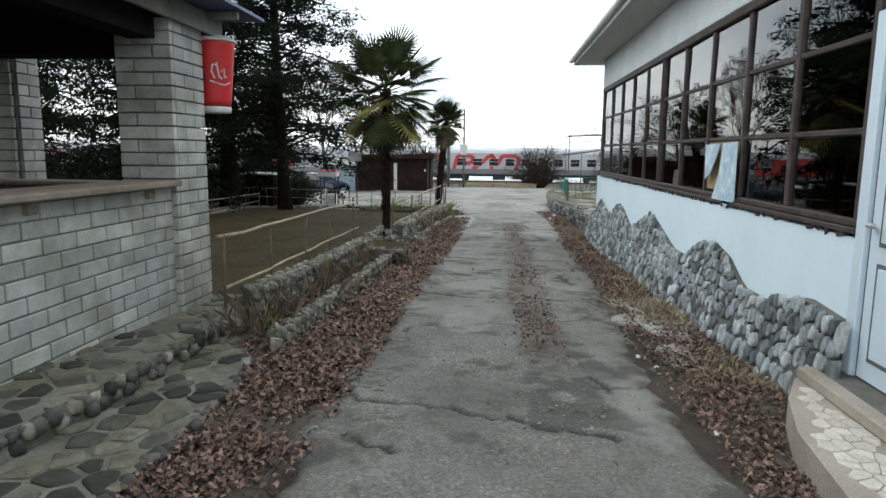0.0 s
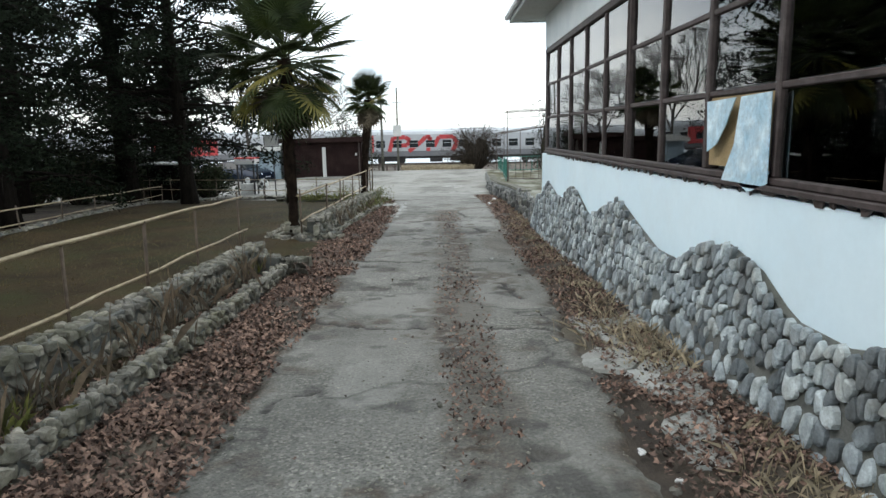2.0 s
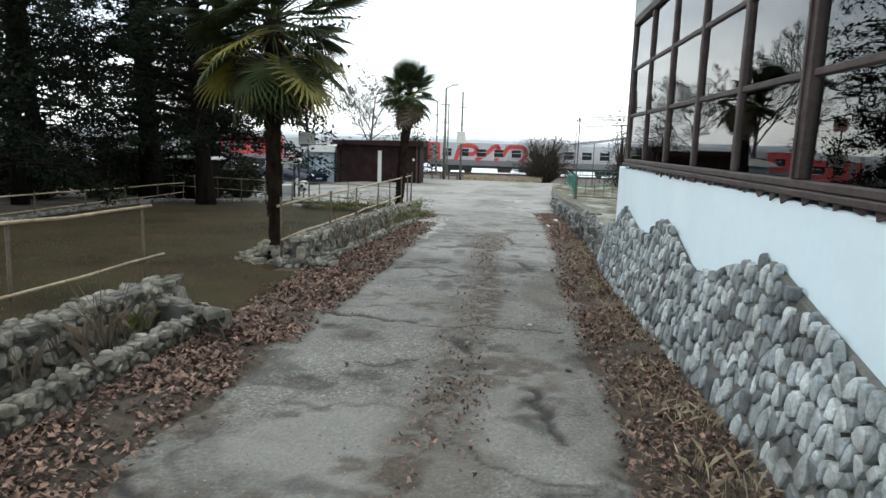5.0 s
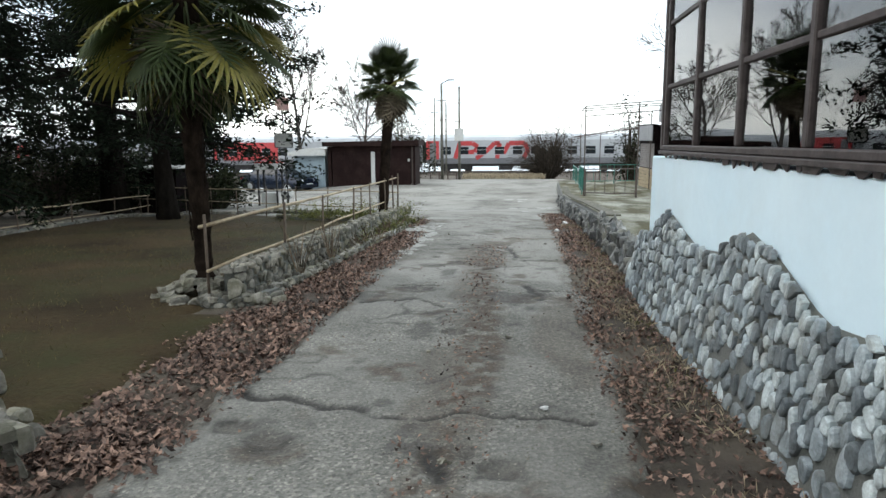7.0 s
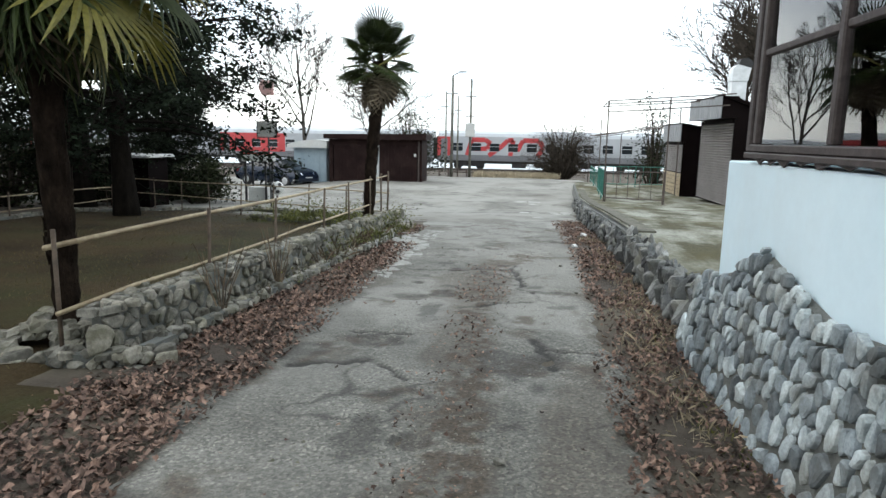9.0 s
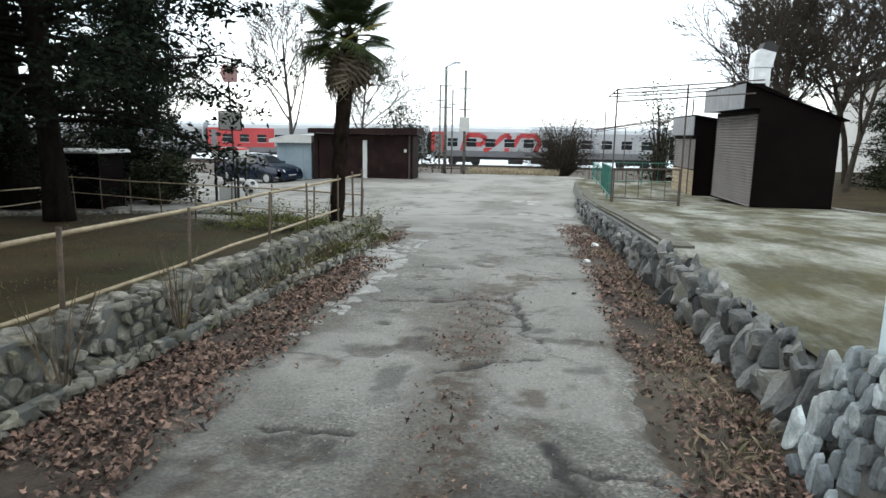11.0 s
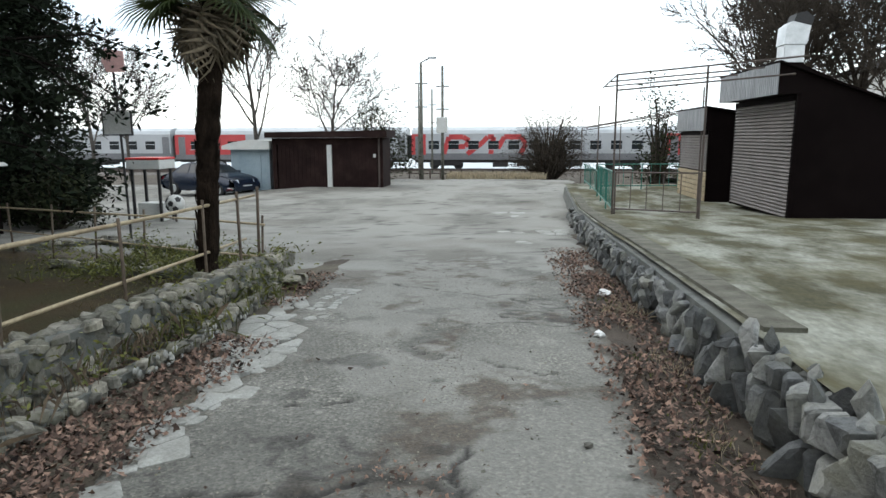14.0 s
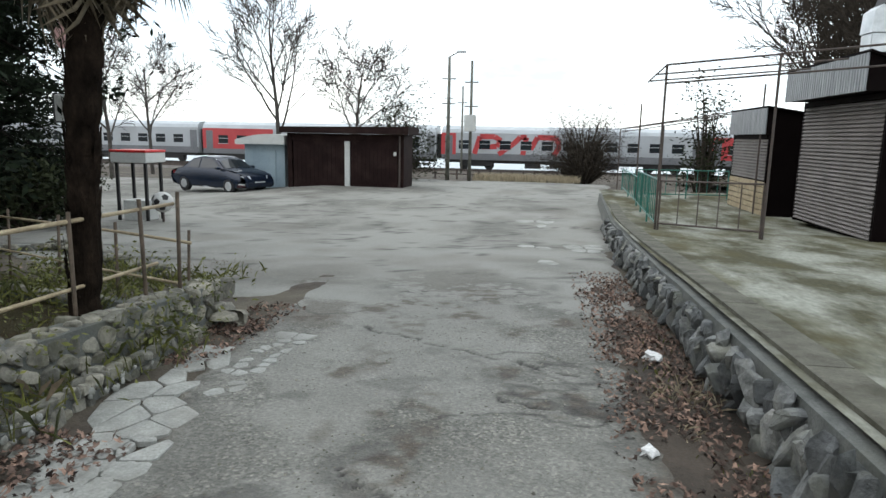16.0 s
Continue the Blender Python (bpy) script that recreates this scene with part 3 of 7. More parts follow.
def plaza_z(X, Y):
    edge = np.maximum.reduce([23.9 - Y + 0.42 * np.clip(-1.6 - X, 0, 9), X - np.interp(Y, [24, 34, 60], [1.95, 2.6, 5.0]), Y - 50 - 2 * fnoise(X * 0.3, Y * 0, 7), -X - 30])
    edge = edge + (fnoise(X * 1.5, Y * 1.5, 8) - 0.5) * 0.5
    return ground_z(X, Y) + 0.014 + 0.015 * (fnoise(X, Y, 9) - 0.5) - np.clip(edge * 0.5, 0, 0.15)


me, X, Y = grid_mesh("plaza", np.arange(-32, 5, 0.16), np.arange(23.4, 53, 0.16), plaza_z)
pale = np.clip((fnoise(X * 0.6, Y * 0.4, 41) - 0.3) * 4, 0, 1) * 0.9
dirt = np.clip((fnoise(X * 0.6, Y * 0.5, 42) - 0.6) * 8, 0, 1) * 0.3
black = np.clip(1 - np.abs(fnoise(X * 0.5, Y * 0.9, 43, 5) - 0.5) * 55, 0, 1) * 0.85
for n, val in (("dirt", dirt), ("pale", pale), ("crack", black)):
    me.attributes.new(n, "FLOAT", "POINT").data.foreach_set("value", np.ascontiguousarray(val.ravel(), dtype=np.float32))
me.materials.append(M_ROAD)
tagged(new("pavement", me), "wide patched grey asphalt yard before the garages", "pavement", kind="structure")

# muddy garden bed, a hand lower than its kerbs
def lawn_z(X, Y):
    edge = np.maximum.reduce([X + 1.75 + 0.25 * fnoise(X * 0, Y * 2, 14) + 0.5 * ((Y < 11) | (Y > 13.6)), -9.2 - X, 6.0 - Y, Y - 23.0 - 0.42 * (-1.85 - X)])
    return ground_z(X, Y) + 0.035 + 0.03 * (fnoise(X * 0.8, Y * 0.8, 15) - 0.5) - np.clip(edge * 0.5, 0, 0.2)


me, X, Y = grid_mesh("lawn", np.arange(-9.8, -1.2, 0.1), np.arange(5.5, 28.2, 0.1), lawn_z)
me.materials.append(M_LAWN)
tagged(new("lawn", me), "wet brown muddy garden bed with thin grass", "ground", kind="structure")

sea = Geo().add([(-3000, 110, -6), (3000, 110, -6), (3000, 4000, -6), (-3000, 4000, -6)], [(0, 1, 2, 3)])
tagged(part("water", sea, M_SEA, fix=False), "pale flat sea beyond the railway", "sea", kind="structure")

# ---- stones ----
def pebble_mesh(name, seed, n=9, flat=0.5, material=None, rough=0.12):
    """A rounded stone of about unit size lying in x and z, its face towards -y."""
    r = random.Random(seed)
    ang = [2 * math.pi * k / n + r.uniform(-0.12, 0.12) for k in range(n)]
    rad = [1 + r.uniform(-rough, rough) for _ in range(n)]
    verts, faces = [], []
    for scale, y in ((0.92, 0.1), (1.0, -0.25), (0.68, -0.85)):
        for a, q in zip(ang, rad):
            verts.append((0.5 * scale * q * math.cos(a), flat * (y + r.uniform(-0.06, 0.06)) * 0.5, 0.5 * scale * q * math.sin(a)))
    verts.append((r.uniform(-0.06, 0.06), -flat * 0.52, r.uniform(-0.06, 0.06)))
    for i in (0, 1):
        for k in range(n):
            faces.append((i * n + k, i * n + (k + 1) % n, (i + 1) * n + (k + 1) % n, (i + 1) * n + k))
    faces += [(2 * n + k, 2 * n + (k + 1) % n, 3 * n) for k in range(n)]
    me = bpy.data.meshes.new(name)
    me.from_pydata(verts, [], faces)
    me.shade_smooth()
    me.materials.append(material)
    return me


def lump_mesh(name, seed, material, rough=0.2, smooth=True):
    """A rugged lump of about unit size, 48 triangles."""
    r = random.Random(seed)
    off = Vector((r.uniform(0, 50), r.uniform(0, 50), r.uniform(0, 50)))
    verts, index, faces = [], {}, []
    for ax in range(3):
        for s in (-1, 1):
            for i in (-1, 0, 1):
                for j in (-1, 0, 1):
                    c = [i, j]
                    c.insert(ax, s)
                    c = tuple(c)
                    if c not in index:
                        v = Vector(c)
                        v = v.normalized() * 0.5 * (0.55 + 0.45 * v.length / 1.2)
                        v *= 1 + rough * noise.noise(v * 2.3 + off) * 2
                        index[c] = len(verts)
                        verts.append(tuple(v))
            for i in (-1, 0):
                for j in (-1, 0):
                    q = []
                    for di, dj in ((0, 0), (1, 0), (1, 1), (0, 1)):
                        c = [i + di, j + dj]
                        c.insert(ax, s)
                        q.append(index[tuple(c)])
                    faces.append(q if (s == 1) != (ax == 1) else q[::-1])
    me = bpy.data.meshes.new(name)
    me.from_pydata(verts, [], faces)
    if smooth:
        me.shade_smooth()
    me.materials.append(material)
    return me


NOSING = [lump_mesh("stone", 245 + k, M_ROUGH if k % 5 == 0 else M_DARKSTONE, 0.16) for k in range(10)]
LUMPS_FLAT = [lump_mesh("stone", 260 + k, M_ROUGH, 0.3, smooth=False) for k in range(8)]


def shard_mesh(name, seed, material):
    """An angular split stone of about unit size: the hull of a few scattered points."""
    r = random.Random(seed)
    bm = bmesh.new()
    for _ in range(15):
        v = Vector((r.gauss(0, 1), r.gauss(0, 1), r.gauss(0, 1))).normalized() * r.uniform(0.42, 0.56)
        bm.verts.new((v.x, v.y, v.z))
    out = bmesh.ops.convex_hull(bm, input=bm.verts)
    bmesh.ops.delete(bm, geom=[v for v in out["geom_interior"] if isinstance(v, bmesh.types.BMVert)], context="VERTS")
    bmesh.ops.recalc_face_normals(bm, faces=bm.faces)
    me = bpy.data.meshes.new(name)
    bm.to_mesh(me)
    bm.free()
    me.materials.append(material)
    return me


SLABS = [shard_mesh("stone", 230 + k, M_WALLSTONE) for k in range(12)]


def cells(u0, u1, v0, v1, size, aspect, seed, jitter=0.42):
    """A tight packing of uneven polygons that fills a rectangle: (centre, polygon) in u and v."""
    r = random.Random(seed)
    nu, nv = int((u1 - u0) / size) + 3, int((v1 - v0) / (size * aspect)) + 3
    pts = {}
    for j in range(-1, nv):
        for i in range(-1, nu):
            pts[i, j] = (u0 + (i + 0.5 * (j % 2) + r.uniform(-jitter, jitter)) * size, (v0 / aspect) + (j + r.uniform(-jitter, jitter)) * size)
    out = []
    for (i, j), p in pts.items():
        poly = [(p[0] - size, p[1] - size), (p[0] + size, p[1] - size), (p[0] + size, p[1] + size), (p[0] - size, p[1] + size)]
        for di in (-2, -1, 0, 1, 2):
            for dj in (-2, -1, 0, 1, 2):
                q = pts.get((i + di, j + dj))
                if q is None or q == p:
                    continue
                mx, my, nx, ny = (p[0] + q[0]) / 2, (p[1] + q[1]) / 2, q[0] - p[0], q[1] - p[1]
                fresh = []
                for k in range(len(poly)):
                    a, b = poly[k], poly[(k + 1) % len(poly)]
                    da, db = (a[0] - mx) * nx + (a[1] - my) * ny, (b[0] - mx) * nx + (b[1] - my) * ny
                    if da <= 0:
                        fresh.append(a)
                    if (da < 0) != (db < 0):
                        t = da / (da - db)
                        fresh.append((a[0] + t * (b[0] - a[0]), a[1] + t * (b[1] - a[1])))
                poly = fresh
                if len(poly) < 3:
                    break
            if len(poly) < 3:
                break
        if len(poly) >= 3:
            out.append(((p[0], p[1] * aspect), [(a, b * aspect) for a, b in poly]))
    return out


def lay_cells(parent, name, rect, size, aspect, seed, hit, place, gap, depth, material, joined, near, tilt=0.25, round_it=True, most=300, keep=1.0, top=None, soft_edge=True):
    """Lays stones in a tight packing on any surface: place(u, v, out) gives the world point."""
    r = random.Random(seed * 3 + 1)
    rest_v, rest_f, count = [], [], 0
    for (cu, cv), poly in cells(*rect, size, aspect, seed):
        if not hit(cu, cv) or r.random() > keep:
            continue
        if top:
            poly = [(a, min(b, top(a))) for a, b in poly]
        n = len(poly)
        mu, mv = sum(a for a, _ in poly) / n, sum(b for _, b in poly) / n
        rad = sum(math.hypot(a - mu, b - mv) for a, b in poly) / n
        if rad < size * 0.22:
            continue
        s = max(0.4, 1 - gap / rad)
        ring = []
        for k in range(n):
            a, b = poly[k], poly[(k + 1) % n]
            for t in ((0.22, 0.78) if round_it else (0.1, 0.9)):
                ring.append((a[0] + (b[0] - a[0]) * t, a[1] + (b[1] - a[1]) * t))
        ring = [(mu + (a - mu) * s, mv + (b - mv) * s) for a, b in ring]
        m = len(ring)
        h = r.uniform(*depth)
        ta, tb = r.uniform(-tilt, tilt), r.uniform(-tilt, tilt)
        verts = []
        for scale, out in ((1.0, -0.02), (0.95, 0.55 * h), (0.58 if round_it and soft_edge else 0.74, 0.94 * h)):
            for a, b in ring:
                du, dv = (a - mu) * scale, (b - mv) * scale
                verts.append(place(mu + du, mv + dv, out + (du * ta + dv * tb if out > 0 else 0) + (r.uniform(-0.1, 0.1) * h if out > 0 else 0)))
        verts.append(place(mu, mv, h))
        faces = [(i * m + k, i * m + (k + 1) % m, (i + 1) * m + (k + 1) % m, (i + 1) * m + k) for i in (0, 1) for k in range(m)]
        faces += [(2 * m + k, 2 * m + (k + 1) % m, 3 * m) for k in range(m)]
        if near(cu, cv) and count < most:
            me = bpy.data.meshes.new(name)
            me.from_pydata(verts, [], faces)
            if round_it and soft_edge:
                me.shade_smooth()
            me.materials.append(material)
            ob = new(name, me)
            ob.parent = parent
            count += 1
        else:
            k0 = len(rest_v)
            rest_v += verts
            rest_f += [tuple(k0 + i for i in q) for q in faces]
    if rest_v:
        me = bpy.data.meshes.new(name + "s")
        me.from_pydata(rest_v, [], rest_f)
        if round_it and soft_edge:
            me.shade_smooth()
        me.materials.append(joined)
        ob = new(name + "s", me)
        ob.parent = parent
        tagged(ob, kind="stuff")


LATER = []      # pieces of walls and pavements, laid at the end of the file


# ---- restaurant building ----
WX = 2.27        # face of the wall that runs along the lane
Y0, Y1 = 4.26, 14.95
SILL, HEAD = 1.05, 2.83
PITCH = (14.5 - Y0) / 10


def wall_base(y):
    return gz(2.2, y) - 0.1


wall = thing("wall_east", "pale blue plastered wall with brown window band", "wall", kind="structure")
g = Geo()
g.box(WX, WX + 0.28, -1.0, 3.05, -0.3, 3.45)
g.box(WX, WX + 0.28, 3.05, 4.2, 2.3, 3.45)
part("plaster", g, M_PLASTER, wall)
# apron under the windows, cut along its ragged lower edge by stone facing
g = Geo().box(WX - 0.03, WX + 0.26, 4.2, Y1, -0.9, SILL - 0.055, 0.01)
part("plaster", g, M_PLASTER, wall)
part("corner_post", Geo().box(WX - 0.03, WX + 0.12, 14.562, 14.63, SILL + 0.01, HEAD + 0.035, 0.008), M_BROWN, wall, "brown wooden corner post")
g = Geo().box(WX - 0.004, WX + 0.26, 4.2, 14.62, HEAD + 0.04, 3.42)
part("plaster", g, M_PLASTER, wall)
end_wall = thing("wall_north", "pale plastered end wall of the building", "wall", kind="structure")
part("plaster", Geo().box(WX + 0.27, 9.0, Y1 - 0.28, Y1 - 0.002, -1.0, SILL - 0.055), M_PLASTER, end_wall)
part("plaster", Geo().box(WX + 0.125, 9.0, 14.5, 14.625, SILL - 0.05, 3.45), M_PLASTER, end_wall)
# Unseen walls, floor and ceiling, added so the room behind the glass stays dark.
back_wall = thing("wall_back", "plain rear walls added behind the panes to keep the room dark", "wall", kind="structure")
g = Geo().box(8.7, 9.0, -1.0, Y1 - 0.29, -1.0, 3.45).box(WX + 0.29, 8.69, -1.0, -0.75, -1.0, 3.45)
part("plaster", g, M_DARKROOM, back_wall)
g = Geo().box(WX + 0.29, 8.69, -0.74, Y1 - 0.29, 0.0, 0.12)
tagged(part("floor", g, M_DARKROOM), "floor added behind the panes with room shade in its brown", "floor", kind="structure")
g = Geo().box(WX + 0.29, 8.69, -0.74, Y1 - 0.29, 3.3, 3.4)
tagged(part("ceiling", g, M_DARKROOM), "ceiling added behind the panes with room shade in its brown", "ceiling", kind="structure")

# corrugated band above the windows
g = Geo()
n = int((14.62 + 1.0) / 0.07)
for k in range(n):
    y = -1.0 + k * 0.07
    g.prism([(WX - 0.012, y), (WX - 0.04, y + 0.018), (WX - 0.04, y + 0.038), (WX - 0.012, y + 0.056), (WX - 0.006, y + 0.07), (WX - 0.006, y)], HEAD + 0.05, 3.44, 2)
part("corrugated_band", g, M_CORR, wall, "pale corrugated metal band under the eaves", fix=False)

roof = thing("roof", "low pitched metal roof with boxed white eaves", "roof", kind="structure")
EX = 1.66
part("soffit", Geo().box(EX, WX + 0.3, -1.6, 14.95 + 0.2, 3.45, 3.475), M_WHITE, roof)
part("fascia", Geo().box(EX - 0.025, EX, -1.6, 14.95 + 0.22, 3.43, 3.58, 0.004).box(EX, 9.3, 14.95 + 0.2, 14.95 + 0.225, 3.43, 3.6, 0.004), M_CORR, roof)
part("gutter", Geo().tube([(EX - 0.07, -1.6, 3.55), (EX - 0.07, 14.95 + 0.25, 3.53)], 0.055, 10), M_ZINC, roof, smooth=True)
part("roof_sheet", Geo().prism([(EX - 0.05, 3.59), (EX - 0.05, 3.62), (5.4, 4.55), (9.35, 3.62), (9.35, 3.59), (5.4, 4.5)], -1.6, 14.95 + 0.25), M_ZINC, roof)

# the long window: sills, posts and rails, with ten bays of three panes
window = thing("window_1", "long brown wooden window band of ten bays with dark glass", "window", kind="structure")
part("window_sill", Geo().box(WX - 0.062, WX + 0.14, 4.2, 14.56, SILL - 0.028, SILL + 0.008, 0.006), M_BROWN, window, "peeling brown wooden sill")
part("window_sill", Geo().box(WX - 0.036, WX + 0.1, 4.2, 14.56, SILL + 0.01, SILL + 0.058, 0.008), M_BROWN, window)
part("head_rail", Geo().box(WX - 0.045, WX + 0.1, 4.2, 14.56, HEAD - 0.05, HEAD + 0.035, 0.008), M_BROWN, window)
rows_z = [SILL + 0.058, 1.655, 2.235, HEAD - 0.05]
for k in range(11):
    y = 14.5 - k * PITCH
    w = 0.05 if k == 5 else 0.029
    g = Geo().box(WX - 0.026 - (0.012 if k == 5 else 0), WX + 0.09, y - w, y + w, SILL + 0.06, HEAD - 0.052, 0.008)
    if k == 5:
        g.box(WX - 0.05, WX - 0.04, y - 0.012, y + 0.012, SILL + 0.06, HEAD - 0.052)
    part("mullion", g, M_BROWN, window)
for k in range(10):
    y_hi, y_lo = 14.5 - k * PITCH - 0.036, 14.5 - (k + 1) * PITCH + 0.036
    y_hi -= 0.024 if k == 5 else 0
    y_lo += 0.024 if k == 4 else 0
    for zr in rows_z[1:3]:
        part("glazing_bar", Geo().box(WX - 0.018, WX + 0.07, y_lo, y_hi, zr - 0.02, zr + 0.02, 0.006), M_BROWN, window)
    for j in range(3):
        z0 = rows_z[j] + (0.026 if j else 0.002)
        z1 = rows_z[j + 1] - (0.026 if j < 2 else 0.002)
        if k == 7 and j == 0:
            continue
        tilt = Matrix.Translation((WX + 0.004, (y_lo + y_hi) / 2, (z0 + z1) / 2)) @ Euler((0, random.Random(k * 3 + j).uniform(-0.012, 0.012), random.Random(k * 5 + j).uniform(-0.012, 0.012))).to_matrix().to_4x4()
        pane = part("pane", Geo().box(-0.002, 0.002, -(y_hi - y_lo) / 2, (y_hi - y_lo) / 2, -(z1 - z0) / 2, (z1 - z0) / 2, m=tilt), M_GLASS, window)
        pane.visible_shadow = False
# chewed edge of the mastic below the sill
g = Geo()
r = random.Random(5)
y = 4.3
while y < 14.4:
    w = r.uniform(0.05, 0.22)
    g.prism([(y, SILL - 0.027), (y + w, SILL - 0.027), (y + w * r.uniform(0.5, 0.95), SILL - 0.033 - r.uniform(0.0, 0.05)), (y + w * r.uniform(0.1, 0.45), SILL - 0.033 - r.uniform(0.0, 0.035))], WX - 0.042, WX - 0.031, 0)
    y += w + r.uniform(0.0, 0.1)
part("broken_trim", g, M_BROWN, window)

# boarded bay with torn foil
KB = 14.5 - 7 * PITCH
board = thing("board", "torn pale blue sheet nailed over a broken pane", "board")
M_FOIL = surface("pale_blue_foil", (0.33, 0.55, 0.68), (0.7, 0.84, 0.9), 6, 20, 0.45, 0.25, 0.02, stain=(0.35, 0.48, 0.55), stain_scale=8)
M_PLY = surface("raw_plywood", (0.3, 0.22, 0.11), (0.4, 0.3, 0.16), 4, 60, 0.8, 0.2)
yb0, yb1 = KB - PITCH, KB
part("backing", Geo().box(WX + 0.0, WX + 0.015, yb0 + 0.04, yb1 - 0.04, SILL + 0.09, 1.63), M_PLY, board, "bare plywood backing")
part("torn_sheet", Geo().prism([(yb0 - 0.01, 1.62), (yb0 - 0.02, SILL + 0.02), (yb0 + 0.22, SILL - 0.05), (yb0 + 0.36, SILL + 0.0), (yb0 + 0.62, SILL - 0.0), (yb0 + 0.45, 1.3), (yb0 + 0.38, 1.61)], WX - 0.062, WX - 0.055, 0), M_FOIL, board, "pale blue foil sheet")
part("torn_sheet", Geo().prism([(yb0 + 0.46, 1.61), (yb0 + 0.6, 1.42), (yb0 + 0.72, 1.3), (yb0 + 0.88, 1.24), (yb0 + 0.92, 1.6)], WX - 0.062, WX - 0.055, 0), M_FOIL, board)

# door with its frame, threshold and step
door = thing("door_1", "pale blue white plastic door with panels", "door", kind="structure")
part("door_frame", Geo().box(WX - 0.05, WX + 0.06, 4.1, 4.2, 0.14, 2.35, 0.008).box(WX - 0.05, WX + 0.06, 3.06, 3.14, 0.14, 2.35, 0.008).box(WX - 0.05, WX + 0.06, 3.14, 4.1, 2.25, 2.35, 0.008), M_WHITEFRAME, door)
part("gasket", Geo().box(WX - 0.012, WX + 0.02, 4.082, 4.099, 0.15, 2.245), M_BLACK, door)
part("door_leaf", Geo().box(WX - 0.02, WX + 0.03, 3.145, 4.08, 0.15, 2.245, 0.006), M_WHITEFRAME, door)
for z0, z1 in ((0.3, 0.85), (1.0, 2.1)):
    part("panel", Geo().box(WX - 0.034, WX - 0.021, 3.3, 3.95, z0, z1, 0.006), M_WHITEFRAME, door)
    part("bead", Geo().box(WX - 0.026, WX - 0.0205, 3.275, 3.975, z0 - 0.025, z1 + 0.025), M_JOINT, door)
part("door_handle", Geo().box(WX - 0.08, WX - 0.035, 4.0, 4.03, 1.08, 1.11, 0.006).box(WX - 0.09, WX - 0.075, 3.9, 4.03, 1.085, 1.105, 0.006), M_ZINC, door, "steel lever handle")
part("threshold", Geo().box(WX - 0.16, WX + 0.1, 3.0, 4.28, -0.02, 0.135, 0.012), M_CONC, door)
step = thing("doorstep", "beige doorstep paved with broken pale tile", "step")
ARC = [(2.1, 4.35), (1.98, 4.28), (1.78, 3.9), (1.62, 3.4), (1.52, 2.6), (1.48, 1.6), (1.5, 0.8), (2.1, 0.8)]
M_BEIGE = surface("beige_render", (0.32, 0.28, 0.23), (0.42, 0.38, 0.32), 2, 60, 0.85, 0.2)
part("step_body", Geo().prism(ARC, -0.4, 0.05, 2), M_BEIGE, step)
part("riser", Geo().box(2.0, 2.108, 0.8, 4.3, 0.052, 0.13, 0.01), M_BEIGE, step)

# stone facing with a wavy upper edge
PEAK_Y = [4.2, 4.7, 5.4, 5.9, 6.3, 6.8, 7.22, 7.6, 8.2, 8.8, 9.5, 10.0, 10.4, 11.0, 11.6, 12.0, 12.5, 13.1, 13.6, 14.0, 14.4, 15.0]
PEAK_Z = [0.5, 0.54, 0.36, 0.36, 0.56, 0.66, 0.53, 0.36, 0.35, 0.5, 0.69, 0.52, 0.4, 0.34, 0.55, 0.63, 0.42, 0.35, 0.44, 0.53, 0.35, 0.2]
facing = thing("stone_facing", "grey river stone facing with a wavy top on the wall", "stone facing", kind="structure")
g = Geo()
ys = np.arange(4.2, Y1 + 0.02, 0.15)
for a, b in zip(ys[:-1], ys[1:]):
    za, zb = np.interp([a, b], PEAK_Y, PEAK_Z)
    g.add([(2.06, a, wall_base(a)), (2.06, b, wall_base(b)), (2.2, b, zb - 0.05), (2.2, a, za - 0.05), (2.236, a, za - 0.03), (2.236, b, zb - 0.03), (2.25, a, wall_base(a)), (2.25, b, wall_base(b))],
          [(0, 1, 2, 3), (3, 2, 5, 4), (0, 3, 4, 6), (1, 7, 5, 2)])
part("mortar_bed", g, M_MORTAR, facing, fix=False)


def lay_facing():
    def hit(u, v):
        return wall_base(u) + 0.02 < v < np.interp(u, PEAK_Y, PEAK_Z)
    def place(u, v, d):
        s = (v - wall_base(u)) / 0.9
        return (2.065 + 0.11 * s - d, u, v)
    def cut(u):
        return float(np.interp(u, PEAK_Y, PEAK_Z)) + 0.02
    def low_zone(u, v):
        return hit(u, v) and v < wall_base(u) + 0.36
    def high_zone(u, v):
        return hit(u, v) and v >= wall_base(u) + 0.36
    lay_cells(facing, "stone", (4.2, Y1, -0.75, 0.72), 0.118, 1.35, 77, low_zone, place, 0.019, (0.012, 0.03), M_STONE, M_STONE_JOIN, lambda u, v: u < 9.5, top=cut, most=150, soft_edge=False, tilt=0.12)
    lay_cells(facing, "stone", (4.2, Y1, -0.75, 0.72), 0.078, 1.5, 78, high_zone, place, 0.012, (0.011, 0.026), M_STONE, M_STONE_JOIN, lambda u, v: u < 9.5, top=cut, most=150, soft_edge=False, tilt=0.12)


LATER.append(lay_facing)

# ---- raised terrace beyond the building ----
def terr_z(y):
    return gz(2.4, y) + 0.42


